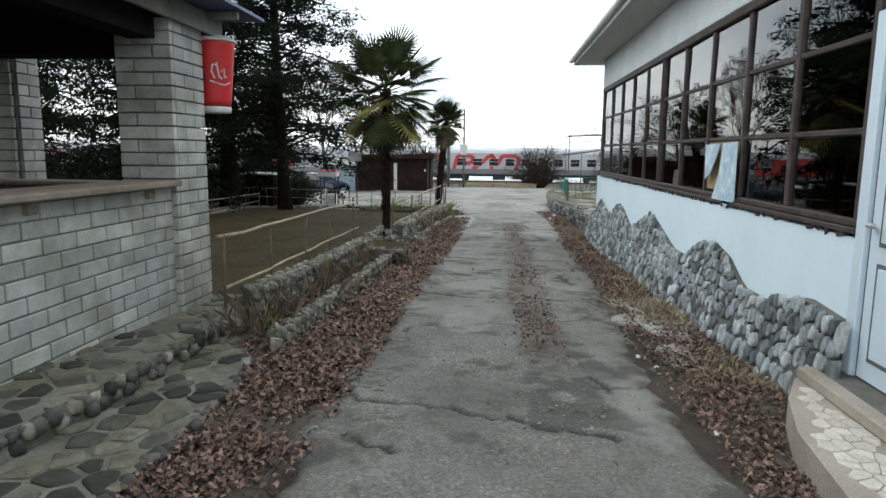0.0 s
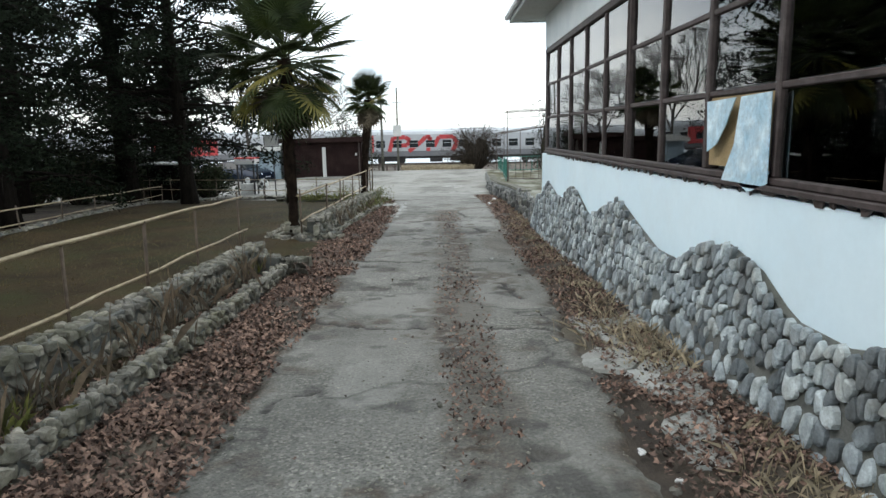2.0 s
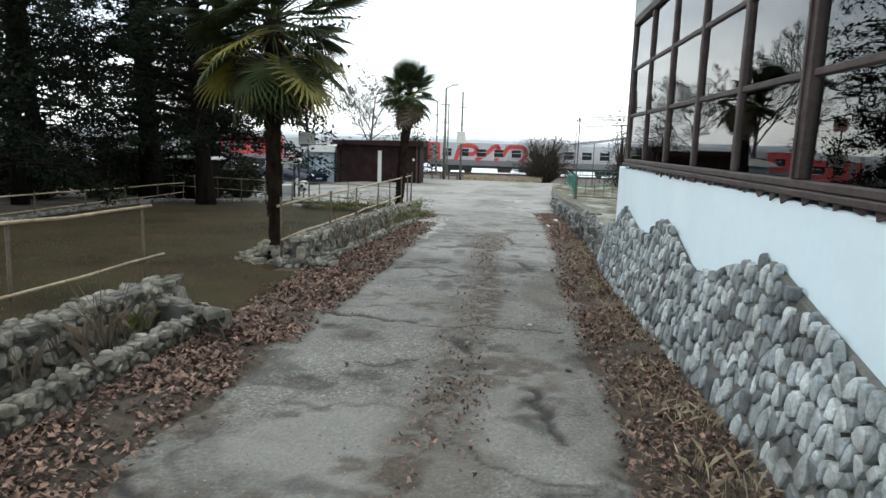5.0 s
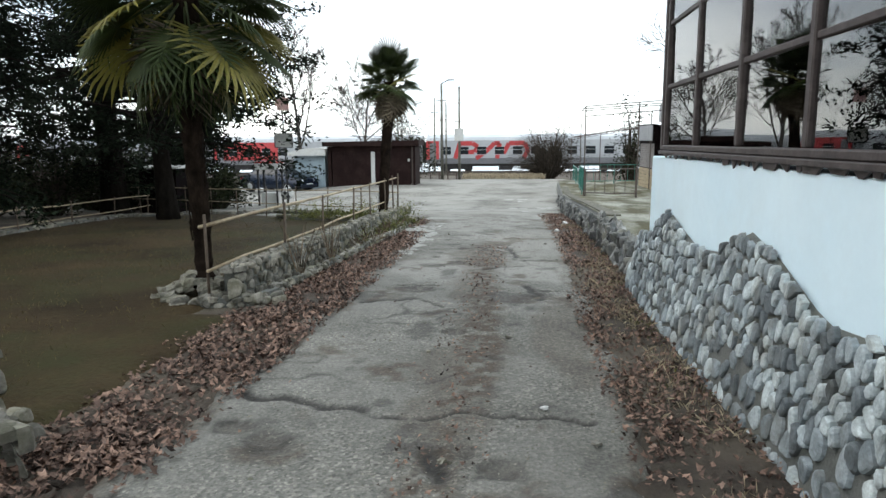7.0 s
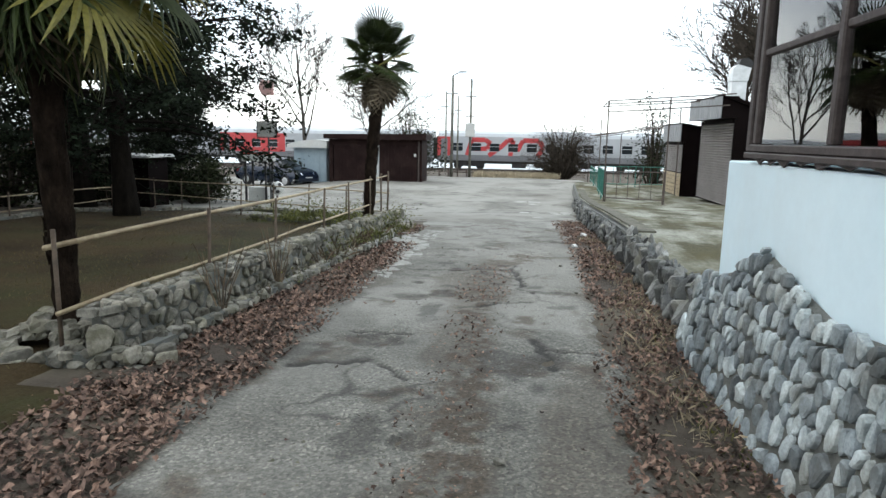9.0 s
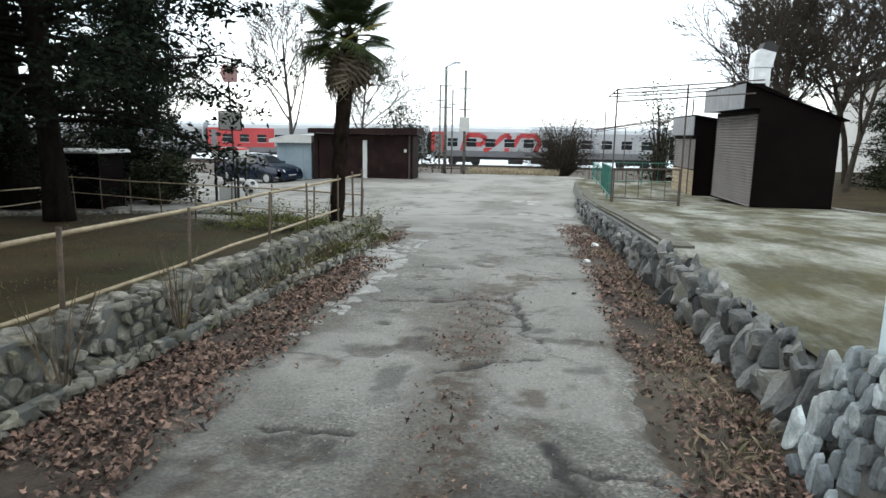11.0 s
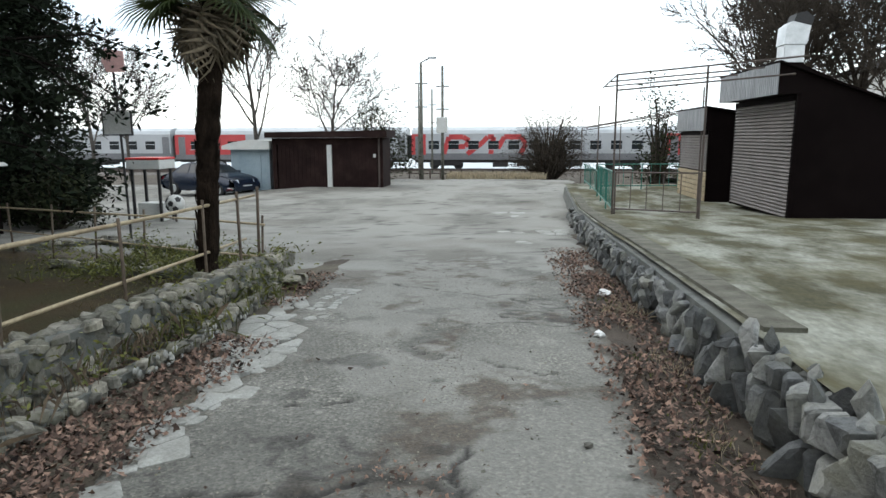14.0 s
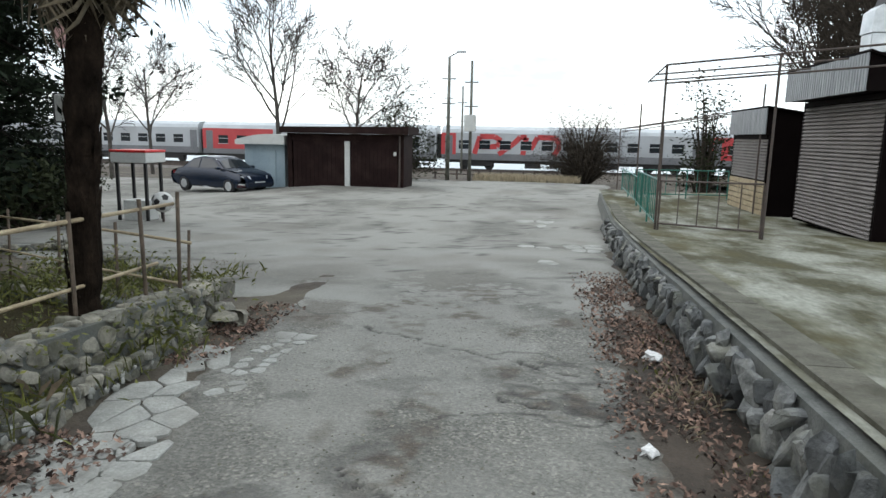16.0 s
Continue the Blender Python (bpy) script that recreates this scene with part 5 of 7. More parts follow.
# ---- palms ----
def frond_mesh(seed, blades, length, petiole, droop, material, split=0.55):
    """A pleated fan leaf on its stalk, pointing along +x from the origin; blades part towards the rim."""
    r = random.Random(seed)
    g = Geo()
    g.tube([(0, 0, 0), (petiole * 0.5, 0, 0.04 * petiole), (petiole, 0, 0)], [0.014, 0.011, 0.008], 4, cap=False)
    o = Vector((petiole, 0, 0))
    span = radians(270)
    cup = r.uniform(0.05, 0.25)
    def at(t, q, lift=0.0):
        z = lift - droop * length * 0.55 * q ** 2.2 - cup * length * 0.25 * (abs(t) / 2.3) * q
        return o + Vector((math.cos(t) * q * length * (1 - 0.12 * droop * q), math.sin(t) * q * length, z))
    da = span / blades
    for k in range(blades):
        t = -span / 2 + (k + 0.5) * da
        L = (1 - 0.22 * abs(t) / 2.35) * r.uniform(0.9, 1.06)
        sp = split * r.uniform(0.85, 1.15)
        pleat = 0.02 * length
        tip = at(t, L)
        tip.z -= length * droop * r.uniform(0, 0.25)
        v = [o, at(t - da * 0.5, sp), at(t, sp, pleat), at(t + da * 0.5, sp), at(t - da * 0.24, (sp + L) / 2), at(t, (sp + L) / 2, pleat * 0.7), at(t + da * 0.24, (sp + L) / 2), tip]
        g.add(v, [(0, 1, 2), (0, 2, 3), (1, 4, 5, 2), (2, 5, 6, 3), (4, 7, 5), (5, 7, 6)])
    me = g.mesh("frond", fix=False)
    me.materials.append(material)
    return me


def palm(name, label, base, height, radius, seed, dead, lean=(0, 0), yellow=4, low=142, count=46, hang=0.5, leaf=0.36, stalk=0.62, lift=0.0):
    r = random.Random(seed)
    x, y = base
    z = gz(x, y) + lift
    t = thing(name, label, "palm", "garden palms", at=(x, y, z))
    n = 34
    pts, rad = [], []
    for k in range(n):
        s = k / (n - 1)
        pts.append((x + lean[0] * s + 0.015 * math.sin(s * 9), y + lean[1] * s, z - 0.1 + s * (height + 0.1)))
        rad.append((0.12 if s < 0.04 else 0.082 + 0.03 * s) + 0.012 * (k % 2) + r.uniform(-0.008, 0.008))
    trunk = Geo().tube(pts, rad, 14)
    part("trunk", trunk, M_PALMTRUNK, t, "dark fibrous trunk", smooth=False)
    g = Geo()                                    # ragged fibre and old leaf bases
    for k in range(230):
        s = r.uniform(0.1, 1.0)
        a = r.uniform(0, 6.28)
        rr = 0.09 + 0.025 * s
        p = Vector((x + lean[0] * s + rr * math.cos(a), y + lean[1] * s + rr * math.sin(a), z + s * height))
        o = Vector((math.cos(a), math.sin(a), 0))
        w = Vector((-math.sin(a), math.cos(a), 0)) * r.uniform(0.012, 0.03)
        L = r.uniform(0.08, 0.2)
        g.add([p - w, p + w, p + o * 0.018 + Vector((0, 0, L)) + w * 0.3, p + o * 0.01 + Vector((0, 0, L * 0.9)) - w * 0.5], [(0, 1, 2, 3)])
    part("fibre", g, M_PALMTRUNK, t, "ragged leaf bases", fix=False)
    top = Vector((x + lean[0], y + lean[1], z + height))
    L = radius * leaf
    kinds = [frond_mesh(seed * 10 + k, 34, L, radius * stalk, 0.1 + 0.13 * k, M_PALMLEAF, 0.36) for k in range(4)]
    yel = [frond_mesh(seed * 10 + 5 + k, 28, L, radius * stalk, 0.3, M_PALMYEL, 0.45) for k in range(2)]
    old = [frond_mesh(seed * 10 + 8 + k, 20, L * 1.05, radius * 0.35, 0.75, M_PALMDEAD, 0.3) for k in range(2)]
    def put(me, elev, turn, roll, size=1.0, drop=0.0):
        m = Matrix.Translation(top + Vector((0, 0, 0.1 - drop))) @ Matrix.Rotation(turn, 4, "Z") @ Matrix.Rotation(-elev, 4, "Y") @ Matrix.Rotation(roll, 4, "X") @ Matrix.Scale(size, 4)
        ob = new("frond", me)
        ob.parent = t
        ob.matrix_parent_inverse = t.matrix_basis.inverted()
        ob.matrix_basis = m
    golden = 2.399
    for k in range(count):
        s = k / (count - 1)
        elev = radians(76 - low * s ** 0.9) + r.uniform(-0.13, 0.13)
        me = yel[k % 2] if (s > 0.5 and k % 9 < yellow / 3) else kinds[min(3, int(s * 4))]
        put(me, elev, k * golden + r.uniform(-0.25, 0.25), r.uniform(-0.5, 0.5), r.uniform(0.85, 1.12), hang * s)
    for k in range(dead):
        put(old[k % 2], radians(r.uniform(-89, -58)), k * golden, r.uniform(-0.5, 0.5), r.uniform(0.75, 1.1), hang * r.uniform(0.6, 1.3))
    return t


palm("palm_tree", "fan palm with green and yellowing leaves in a stone ring", (-2.5, 14.45), 3.03, 1.48, 3, 8, yellow=9, low=154, count=62, hang=0.3, leaf=0.45, stalk=0.5, lift=0.22)
palm("palm_tree", "fan palm with brown dead skirt beside the rail fence", (-2.0, 21.6), 3.05, 1.08, 5, 26, lean=(0.26, 0.0), yellow=1, low=108, count=30, hang=0.2, leaf=0.45, stalk=0.38)

# ---- trees ----
def leaf_cloud(centres, spread_r, per, size, seed, flat=0.6, droop=0.0):
    """Small leaf sprays gathered round the centres, as arrays of narrow diamonds."""
    rng = np.random.default_rng(seed)
    c = np.repeat(np.asarray(centres, float), per, axis=0)
    n = len(c)
    off = rng.normal(0, 1, (n, 3)) * np.repeat(np.broadcast_to(np.asarray(spread_r, float), (len(centres),)), per)[:, None]
    off[:, 2] *= flat
    p = c + off
    a = rng.normal(0, 1, (n, 3))
    a[:, 2] = a[:, 2] * 0.5 - droop
    a /= np.linalg.norm(a, axis=1)[:, None]
    b = np.cross(a, rng.normal(0, 1, (n, 3)))
    b /= np.linalg.norm(b, axis=1)[:, None] + 1e-9
    L = size * rng.uniform(0.6, 1.4, n)[:, None]
    v = np.stack([p, p + a * L * 0.5 + b * L * 0.2, p + a * L, p + a * L * 0.5 - b * L * 0.2], 1).reshape(-1, 3)
    f = np.arange(n * 4).reshape(n, 4)
    return v, f


def cloud_mesh(name, v, f, material):
    me = bpy.data.meshes.new(name)
    me.from_pydata(v.tolist(), [], f.tolist())
    me.materials.append(material)
    return me


def conifer(name, label, base, height, reach, seed, bare=0.0, trunk_r=0.28, lean=(0, 0), limbs=100, clumps=8, per=46, size=0.12, start=0.08, material=None, group="tall conifers"):
    r = random.Random(seed)
    x, y = base
    z = gz(x, y)
    t = thing(name, label, "tree", group, at=(x, y, z))
    def axis(s):
        return Vector((x + lean[0] * s + 0.12 * math.sin(s * 5 + seed), y + lean[1] * s + 0.1 * math.cos(s * 4 + seed), z - 0.2 + s * height))
    n = 16
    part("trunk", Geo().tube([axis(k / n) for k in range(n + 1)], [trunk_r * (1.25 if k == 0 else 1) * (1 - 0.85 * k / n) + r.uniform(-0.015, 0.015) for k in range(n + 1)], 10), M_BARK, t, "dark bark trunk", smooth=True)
    g = Geo()
    centres, spreads = [], []
    for k in range(limbs):
        s = start + (0.97 - start) * k / limbs
        a = k * 2.399 + r.uniform(-0.5, 0.5)
        L = reach * (1 - s) ** 0.55 * r.uniform(0.55, 1.1) * (0.5 if s < bare and r.random() < 0.7 else 1)
        p = axis(s)
        d = Vector((math.cos(a), math.sin(a), r.uniform(-0.15, 0.4)))
        pts = [p, p + d * L * 0.4, p + d * L * 0.75 + Vector((0, 0, -0.08 * L)), p + d * L + Vector((0, 0, -0.25 * L))]
        g.tube(pts, [0.05 * (1 - s) + 0.015, 0.03, 0.016, 0.006], 4, cap=False)
        if s < bare and r.random() < 0.42:
            continue
        for c in range(clumps):
            u = 0.3 + 0.75 * (c + r.random()) / clumps
            q = p + d * L * u + Vector((r.uniform(-0.35, 0.35), r.uniform(-0.35, 0.35), -0.22 * L * u * u + r.uniform(-0.2, 0.15)))
            centres.append(q)
            spreads.append(r.uniform(0.1, 0.24))
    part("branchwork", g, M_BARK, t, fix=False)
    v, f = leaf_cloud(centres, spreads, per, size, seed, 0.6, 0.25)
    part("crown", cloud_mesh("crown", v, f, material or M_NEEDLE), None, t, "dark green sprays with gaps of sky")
    return t


conifer("conifer_tree", "tall dark conifer with an ivy dark trunk behind the bed", (-11.3, 26.4), 15, 3.9, 1, 0.2, 0.38, limbs=120)
conifer("conifer_tree", "tall dark conifer with a bare lower trunk at the bed edge", (-7.9, 23.4), 14, 5.0, 2, 0.05, 0.24, limbs=185, clumps=10, start=0.15)
conifer("conifer_tree", "thick dark conifer beside the side fence", (-9.6, 17.3), 14, 3.0, 3, 0.3, 0.24)
conifer("conifer_tree", "slim dark conifer behind the side fence", (-11.6, 21.2), 14, 3.4, 4, 0.2, 0.2, limbs=120)
conifer("conifer_tree", "slim dark conifer behind the kiosk", (-12.5, 15.0), 14, 3.2, 6, 0.2, 0.25)
conifer("conifer_tree", "tall dark conifer deep in the grove", (-15.5, 20.0), 15, 3.6, 7, 0.15, 0.3)
conifer("conifer_tree", "tall dark conifer deep in the grove", (-16.5, 28.0), 15, 3.8, 8, 0.15, 0.3)
conifer("conifer_tree", "broad drooping conifer beside the parking place", (-10.9, 30.8), 6.4, 2.3, 9, 0.05, 0.2, limbs=85, clumps=8, start=0.06)
conifer("conifer_tree", "tall dark conifer near the kiosk", (-9.4, 10.5), 13, 3.2, 10, 0.2, 0.28)
conifer("conifer_tree", "tall dark conifer deep in the grove", (-19.0, 24.0), 14, 4.0, 11, 0.05, 0.3)


def shrub(name, label, base, size, seed, material, leaf=0.1, per=30, count=90, twigs=True, twig_mat=None, category="bush"):
    """A bush of many stems, with an uneven outline."""
    r = random.Random(seed)
    x, y = base
    z = gz(x, y)
    t = thing(name, label, category, at=(x, y, z))
    g = Geo()
    centres = []
    for k in range(count):
        a, e = r.uniform(0, 6.28), r.uniform(0.15, 1.0)
        q = Vector((x + size[0] * r.uniform(0.1, 1) ** 0.6 * math.cos(a) * (1.1 - 0.5 * e), y + size[1] * r.uniform(0.1, 1) ** 0.6 * math.sin(a) * (1.1 - 0.5 * e), z + size[2] * e * r.uniform(0.55, 1.0)))
        centres.append(q)
        if twigs:
            b = Vector((x + (q.x - x) * 0.15, y + (q.y - y) * 0.15, z - 0.05))
            mid = b.lerp(q, 0.55) + Vector((r.uniform(-0.1, 0.1), r.uniform(-0.1, 0.1), 0.1 * size[2]))
            g.tube([b, mid, q], [0.02 + 0.012 * size[2], 0.014 + 0.003 * size[2], 0.005], 4, cap=False)
    if twigs:
        part("branchwork", g, twig_mat or M_TWIG_DARK, t, fix=False)
    if per:
        v, f = leaf_cloud(centres, 0.06 * (size[0] + size[2]), per, leaf, seed, 0.8)
        part("foliage", cloud_mesh("foliage", v, f, material), None, t)
    return t


def bare_tree(name, label, base, height, seed, depth=4, spread_a=0.55, trunk_r=None, lean=(0, 0), material=None):
    r = random.Random(seed)
    x, y = base
    z = gz(x, y)
    t = thing(name, label, "tree", "bare trees", at=(x, y, z))
    g_trunk, g_limb = Geo(), Geo()
    def grow(p, d, L, rad, level):
        """A curving limb that turns upwards and carries side branches along its outer part."""
        n = 6 if level < 2 else 3
        pts, dirs = [p], [d]
        for _ in range(n):
            d = (d + Vector((r.uniform(-1, 1), r.uniform(-1, 1), r.uniform(-0.6, 1.1))) * (0.1 if level < 2 else 0.16)).normalized()
            p = p + d * L / n
            pts.append(p)
            dirs.append(d)
        tip = 0.35 if level < depth else 0.5
        (g_trunk if level == 0 else g_limb).tube(pts, [max(0.012, rad * (1 - (1 - tip) * k / n)) for k in range(n + 1)], 8 if level == 0 else (5 if level == 1 else 3), cap=False)
        if level >= depth:
            return
        kids = (9, 9, 9, 3)[level] + r.choice((-1, 0, 0, 1))
        for k in range(kids):
            u = (0.3 if level == 0 else 0.22) + (0.98 - (0.3 if level == 0 else 0.22)) * (k + r.random()) / kids
            q = u * n
            i0 = min(n - 1, int(q))
            at = pts[i0].lerp(pts[i0 + 1], q - i0)
            a = k * 2.399 + r.uniform(-0.6, 0.6)
            base = dirs[i0 + 1]
            side = base.cross(Vector((0.31, 0.17, 0.93) if abs(base.z) < 0.9 else (1, 0, 0))).normalized()
            out = side * math.cos(a) + base.cross(side) * math.sin(a)
            dd = (base + out * spread_a * r.uniform(1.0, 1.9)).normalized()
            grow(at, dd, L * (0.72 if level == 0 else 0.5) * (1.15 - 0.55 * u) * r.uniform(0.7, 1.15), max(0.018, rad * (1 - 0.6 * u) * 0.55), level + 1)
    rr = trunk_r or height * 0.013
    grow(Vector((x, y, z - 0.1)), Vector((lean[0], lean[1], 1)).normalized(), height * 0.68, rr, 0)
    part("trunk", g_trunk, material or M_TWIG, t, smooth=True)
    part("branchwork", g_limb, material or M_TWIG, t, fix=False)
    return t


bare_tree("bare_tree", "bare grey branching tree behind the garages", (-15.2, 57), 13.5, 1, 4, 0.42)
bare_tree("bare_tree", "bare grey branching tree behind the garages", (-10.3, 56), 9.6, 2, 4, 0.6)
bare_tree("bare_tree", "bare grey tree behind the parked car", (-26, 60), 11, 3, 4, 0.55)
bare_tree("bare_tree", "bare grey tree behind the conifer", (-22, 50), 10, 13, 4, 0.55)
for k, (x, y, h) in enumerate(((11.6, 46, 10.5), (13.4, 50, 12), (15.5, 47, 13), (18.2, 45, 13), (21.5, 43, 12), (14.6, 42, 11), (13.0, 38.5, 9.5), (17.0, 39, 11.5), (19.6, 36, 11), (24, 39, 12), (11.4, 41.5, 9.5), (12.6, 43.5, 11))):
    bare_tree("bare_tree", "tall bare tree with fine dark twigs behind the kiosks", (x, y), h, 20 + k, 4, 0.5, material=M_TWIG_DARK)
for k, (x, y, h) in enumerate(((17.4, 41, 10), (21, 39.5, 11), (25, 36, 10), (15.4, 40, 5))):
    conifer("ivy_thicket", "dark ivy covered thicket behind the kiosks", (x, y), h, 2.0, 40 + k, 0.0, 0.2, limbs=60, clumps=6, per=40, size=0.12, start=0.04, material=M_EVERGREEN, group="thicket")
shrub("trackside_bush", "brown grey thicket with bare tips beside the railway", (3.3, 54), (2.7, 2.0, 4.1), 50, M_TWIG_DARK, 0.09, 60, 230)
shrub("evergreen_bush", "dark evergreen bush behind the garages", (-6.2, 50), (2.0, 1.6, 4.4), 51, M_EVERGREEN, 0.16, 40, 90)
shrub("small_tree", "slim evergreen tree behind the pergola", (7.0, 43), (0.9, 0.9, 4.6), 52, M_EVERGREEN, 0.15, 34, 50)
for k, (x, y, sx, sz) in enumerate(((-11.8, 28.6, 1.4, 1.7), (-9.3, 29.3, 1.1, 1.5), (-12.8, 31.5, 1.6, 2.2), (-15, 36, 1.6, 2.0), (-18, 41, 2, 2.4), (-23, 44, 2.5, 2.6), (-28, 42, 3, 3.4), (-30, 30, 3.5, 4), (-12.5, 25.5, 1.6, 2.2), (-15, 24, 2, 2.6), (-14.5, 16, 2, 2.4), (-18, 17, 2.6, 3), (-16, 12, 2.5, 3), (-11, 13.5, 1.3, 1.8), (-13.0, 23.5, 1.4, 1.6), (-12.6, 18.5, 1.2, 1.5), (-14.5, 32, 2, 2.4), (-17, 35, 2.4, 2.6), (-12.5, 12, 1.2, 1.8), (-21, 38, 3, 3), (-13.2, 28.5, 1.3, 1.7), (-20, 30, 3, 3), (-26, 34, 4, 3.6), (-24, 22, 3.5, 3.5))):
    shrub("evergreen_bush", "dark evergreen undergrowth below the conifers", (x, y), (sx, sx, sz), 60 + k, M_EVERGREEN, 0.15, 34, 70)


# ---- kiosks on the terrace ----
def kiosk(name, label, x0, x1, y0, y1, z0, h_lo, h_hi, hood, slats):
    """A shed with a lean-to roof, higher on the lane side, its shutter towards the lane."""
    t = thing(name, label, "kiosk", "terrace kiosks")
    zl, zh = z0 + h_lo, z0 + h_hi
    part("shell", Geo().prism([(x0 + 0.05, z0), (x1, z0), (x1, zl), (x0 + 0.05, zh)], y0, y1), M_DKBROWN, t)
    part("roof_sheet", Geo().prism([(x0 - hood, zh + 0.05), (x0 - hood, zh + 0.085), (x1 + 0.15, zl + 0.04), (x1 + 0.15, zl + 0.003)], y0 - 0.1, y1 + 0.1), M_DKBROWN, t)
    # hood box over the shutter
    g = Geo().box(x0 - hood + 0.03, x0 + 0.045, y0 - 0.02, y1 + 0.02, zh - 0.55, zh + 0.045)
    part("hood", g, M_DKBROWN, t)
    g = Geo()
    n = int((y1 - y0 + 0.04) / 0.1)
    for k in range(n):
        y = y0 - 0.02 + k * (y1 - y0 + 0.04) / n
        g.box(x0 - hood, x0 - hood + 0.028, y + 0.012, y + (y1 - y0 + 0.04) / n - 0.012, zh - 0.56, zh + 0.04, 0.004)
    part("hood_cladding", g, M_HOOD, t, "pale ribbed metal cladding")
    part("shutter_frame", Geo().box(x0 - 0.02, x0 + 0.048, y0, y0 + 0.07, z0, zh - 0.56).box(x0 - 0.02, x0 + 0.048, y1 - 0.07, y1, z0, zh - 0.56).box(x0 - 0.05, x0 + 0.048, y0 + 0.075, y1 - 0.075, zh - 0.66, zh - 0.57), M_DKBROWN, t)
    top, bottom = zh - 0.67, z0 + (0.02 if slats else 0.85)
    step_h = 0.075
    k = 0
    while top - (k + 1) * step_h > bottom:
        z = top - (k + 1) * step_h
        part("shutter_slat", Geo().prism([(x0 + 0.02, z), (x0 - 0.034, z + 0.008), (x0 - 0.036, z + 0.026), (x0 + 0.004, z + step_h - 0.006), (x0 + 0.02, z + step_h - 0.004)], y0 + 0.075, y1 - 0.075), M_SHUT, t)
        k += 1
    if not slats:
        for j in range(6):
            part("plank", Geo().box(x0 - 0.04, x0 + 0.02, y0 + 0.02, y1 - 0.02, z0 + 0.03 + j * 0.135, z0 + 0.145 + j * 0.135, 0.006), M_BAMBOO, t)
    return t


K1Z = terr_z(30) - 0.02
k1 = kiosk("market_kiosk", "dark brown metal kiosk with closed roller shutter on the terrace", 6.55, 8.45, 29.3, 32.8, K1Z, 2.2, 3.05, 0.42, True)
K2Z = terr_z(34.5) - 0.02
kiosk("market_kiosk", "smaller dark brown kiosk with planked counter front", 6.3, 8.2, 34.0, 36.9, K2Z, 2.2, 2.5, 0.14, False)
flue = thing("chimney", "square galvanised flue with cap on the kiosk roof", "chimney")
part("flue", Geo().box(6.8, 7.22, 30.8, 31.22, K1Z + 2.6, K1Z + 3.62, 0.01), M_ZINC, flue)
part("cap", Geo().prism([(6.78, K1Z + 3.625), (7.24, K1Z + 3.625), (7.3, K1Z + 4.0), (6.92, K1Z + 4.1), (6.8, K1Z + 4.0)], 30.78, 31.24), M_ZINC, flue)
part("cowl", Geo().prism([(6.95, K1Z + 4.105), (7.31, K1Z + 4.01), (7.36, K1Z + 4.16), (7.2, K1Z + 4.3), (7.0, K1Z + 4.26)], 30.8, 31.2), M_BLACK, flue, "black cowl")

# ---- house beyond the bare trees ----
house = thing("house", "pale two storey house with a balcony behind bare trees", "house")
part("wall", Geo().box(21.5, 31, 52, 60, -1.5, 4.6), M_WHITE, house)
part("roof", Geo().prism([(21, 4.62), (31.5, 4.62), (26.2, 6.6)], 51.5, 60.5), M_DKBROWN, house, "dark pitched roof")
part("balcony", Geo().box(21.2, 27, 50.8, 51.99, 1.2, 1.36), M_WHITE, house)
for k in range(13):
    part("baluster", Geo().box(21.25 + k * 0.47, 21.33 + k * 0.47, 50.82, 50.9, 1.365, 2.2), M_WHITE, house)
part("balcony_rail", Geo().box(21.2, 27, 50.8, 50.92, 2.205, 2.29), M_WHITE, house)
for x in (22.6, 25.0, 28.4):
    for z0 in (-0.3, 2.5):
        w = part("window", Geo().box(x, x + 1.1, 51.96, 51.995, z0, z0 + 1.3), M_WINDARK, house)
        part("window_frame", Geo().box(x - 0.07, x, 51.94, 51.99, z0 - 0.07, z0 + 1.37).box(x + 1.1, x + 1.17, 51.94, 51.99, z0 - 0.07, z0 + 1.37).box(x, x + 1.1, 51.94, 51.99, z0 + 1.3, z0 + 1.37), M_BROWN, w)

# ---- green railing and pipe pergola ----
def railing(name, label, a, b, h, bars, mat_, z_of, drop=0.0):
    t = thing(name, label, "railing")
    a, b = Vector(a), Vector(b)
    za, zb = z_of(a.y), z_of(b.y) - drop
    def p(s, up):
        q = a.lerp(b, s)
        return (q.x, q.y, za + (zb - za) * s + up)
    for up in (0.12, h):
        part("rail", Geo().tube([p(0, up), p(1, up)], 0.017, 8), mat_, t)
    for k in range(bars + 1):
        s = k / bars
        major = k in (0, bars) or k % 5 == 0
        part("post" if major else "bar", Geo().tube([p(s, -0.1 if major else 0.12), p(s, h)], 0.02 if major else 0.01, 6), mat_, t)
    return t


railing("railing", "green painted bar railing at the terrace edge", (3.2, 30.1), (3.6, 35.5), 0.92, 14, M_GREEN, terr_z)
railing("railing", "green painted sloping hand railing beside the ramp", (3.62, 35.7), (3.85, 41.0), 0.75, 10, M_GREEN, terr_z)
railing("railing", "rusty brown pipe railing across the terrace", (3.24, 30.05), (4.68, 28.95), 0.9, 5, M_RUST, terr_z)
railing("railing", "green pipe railing round the far terrace", (3.9, 38.2), (6.7, 38.6), 0.85, 9, M_GREEN, terr_z)

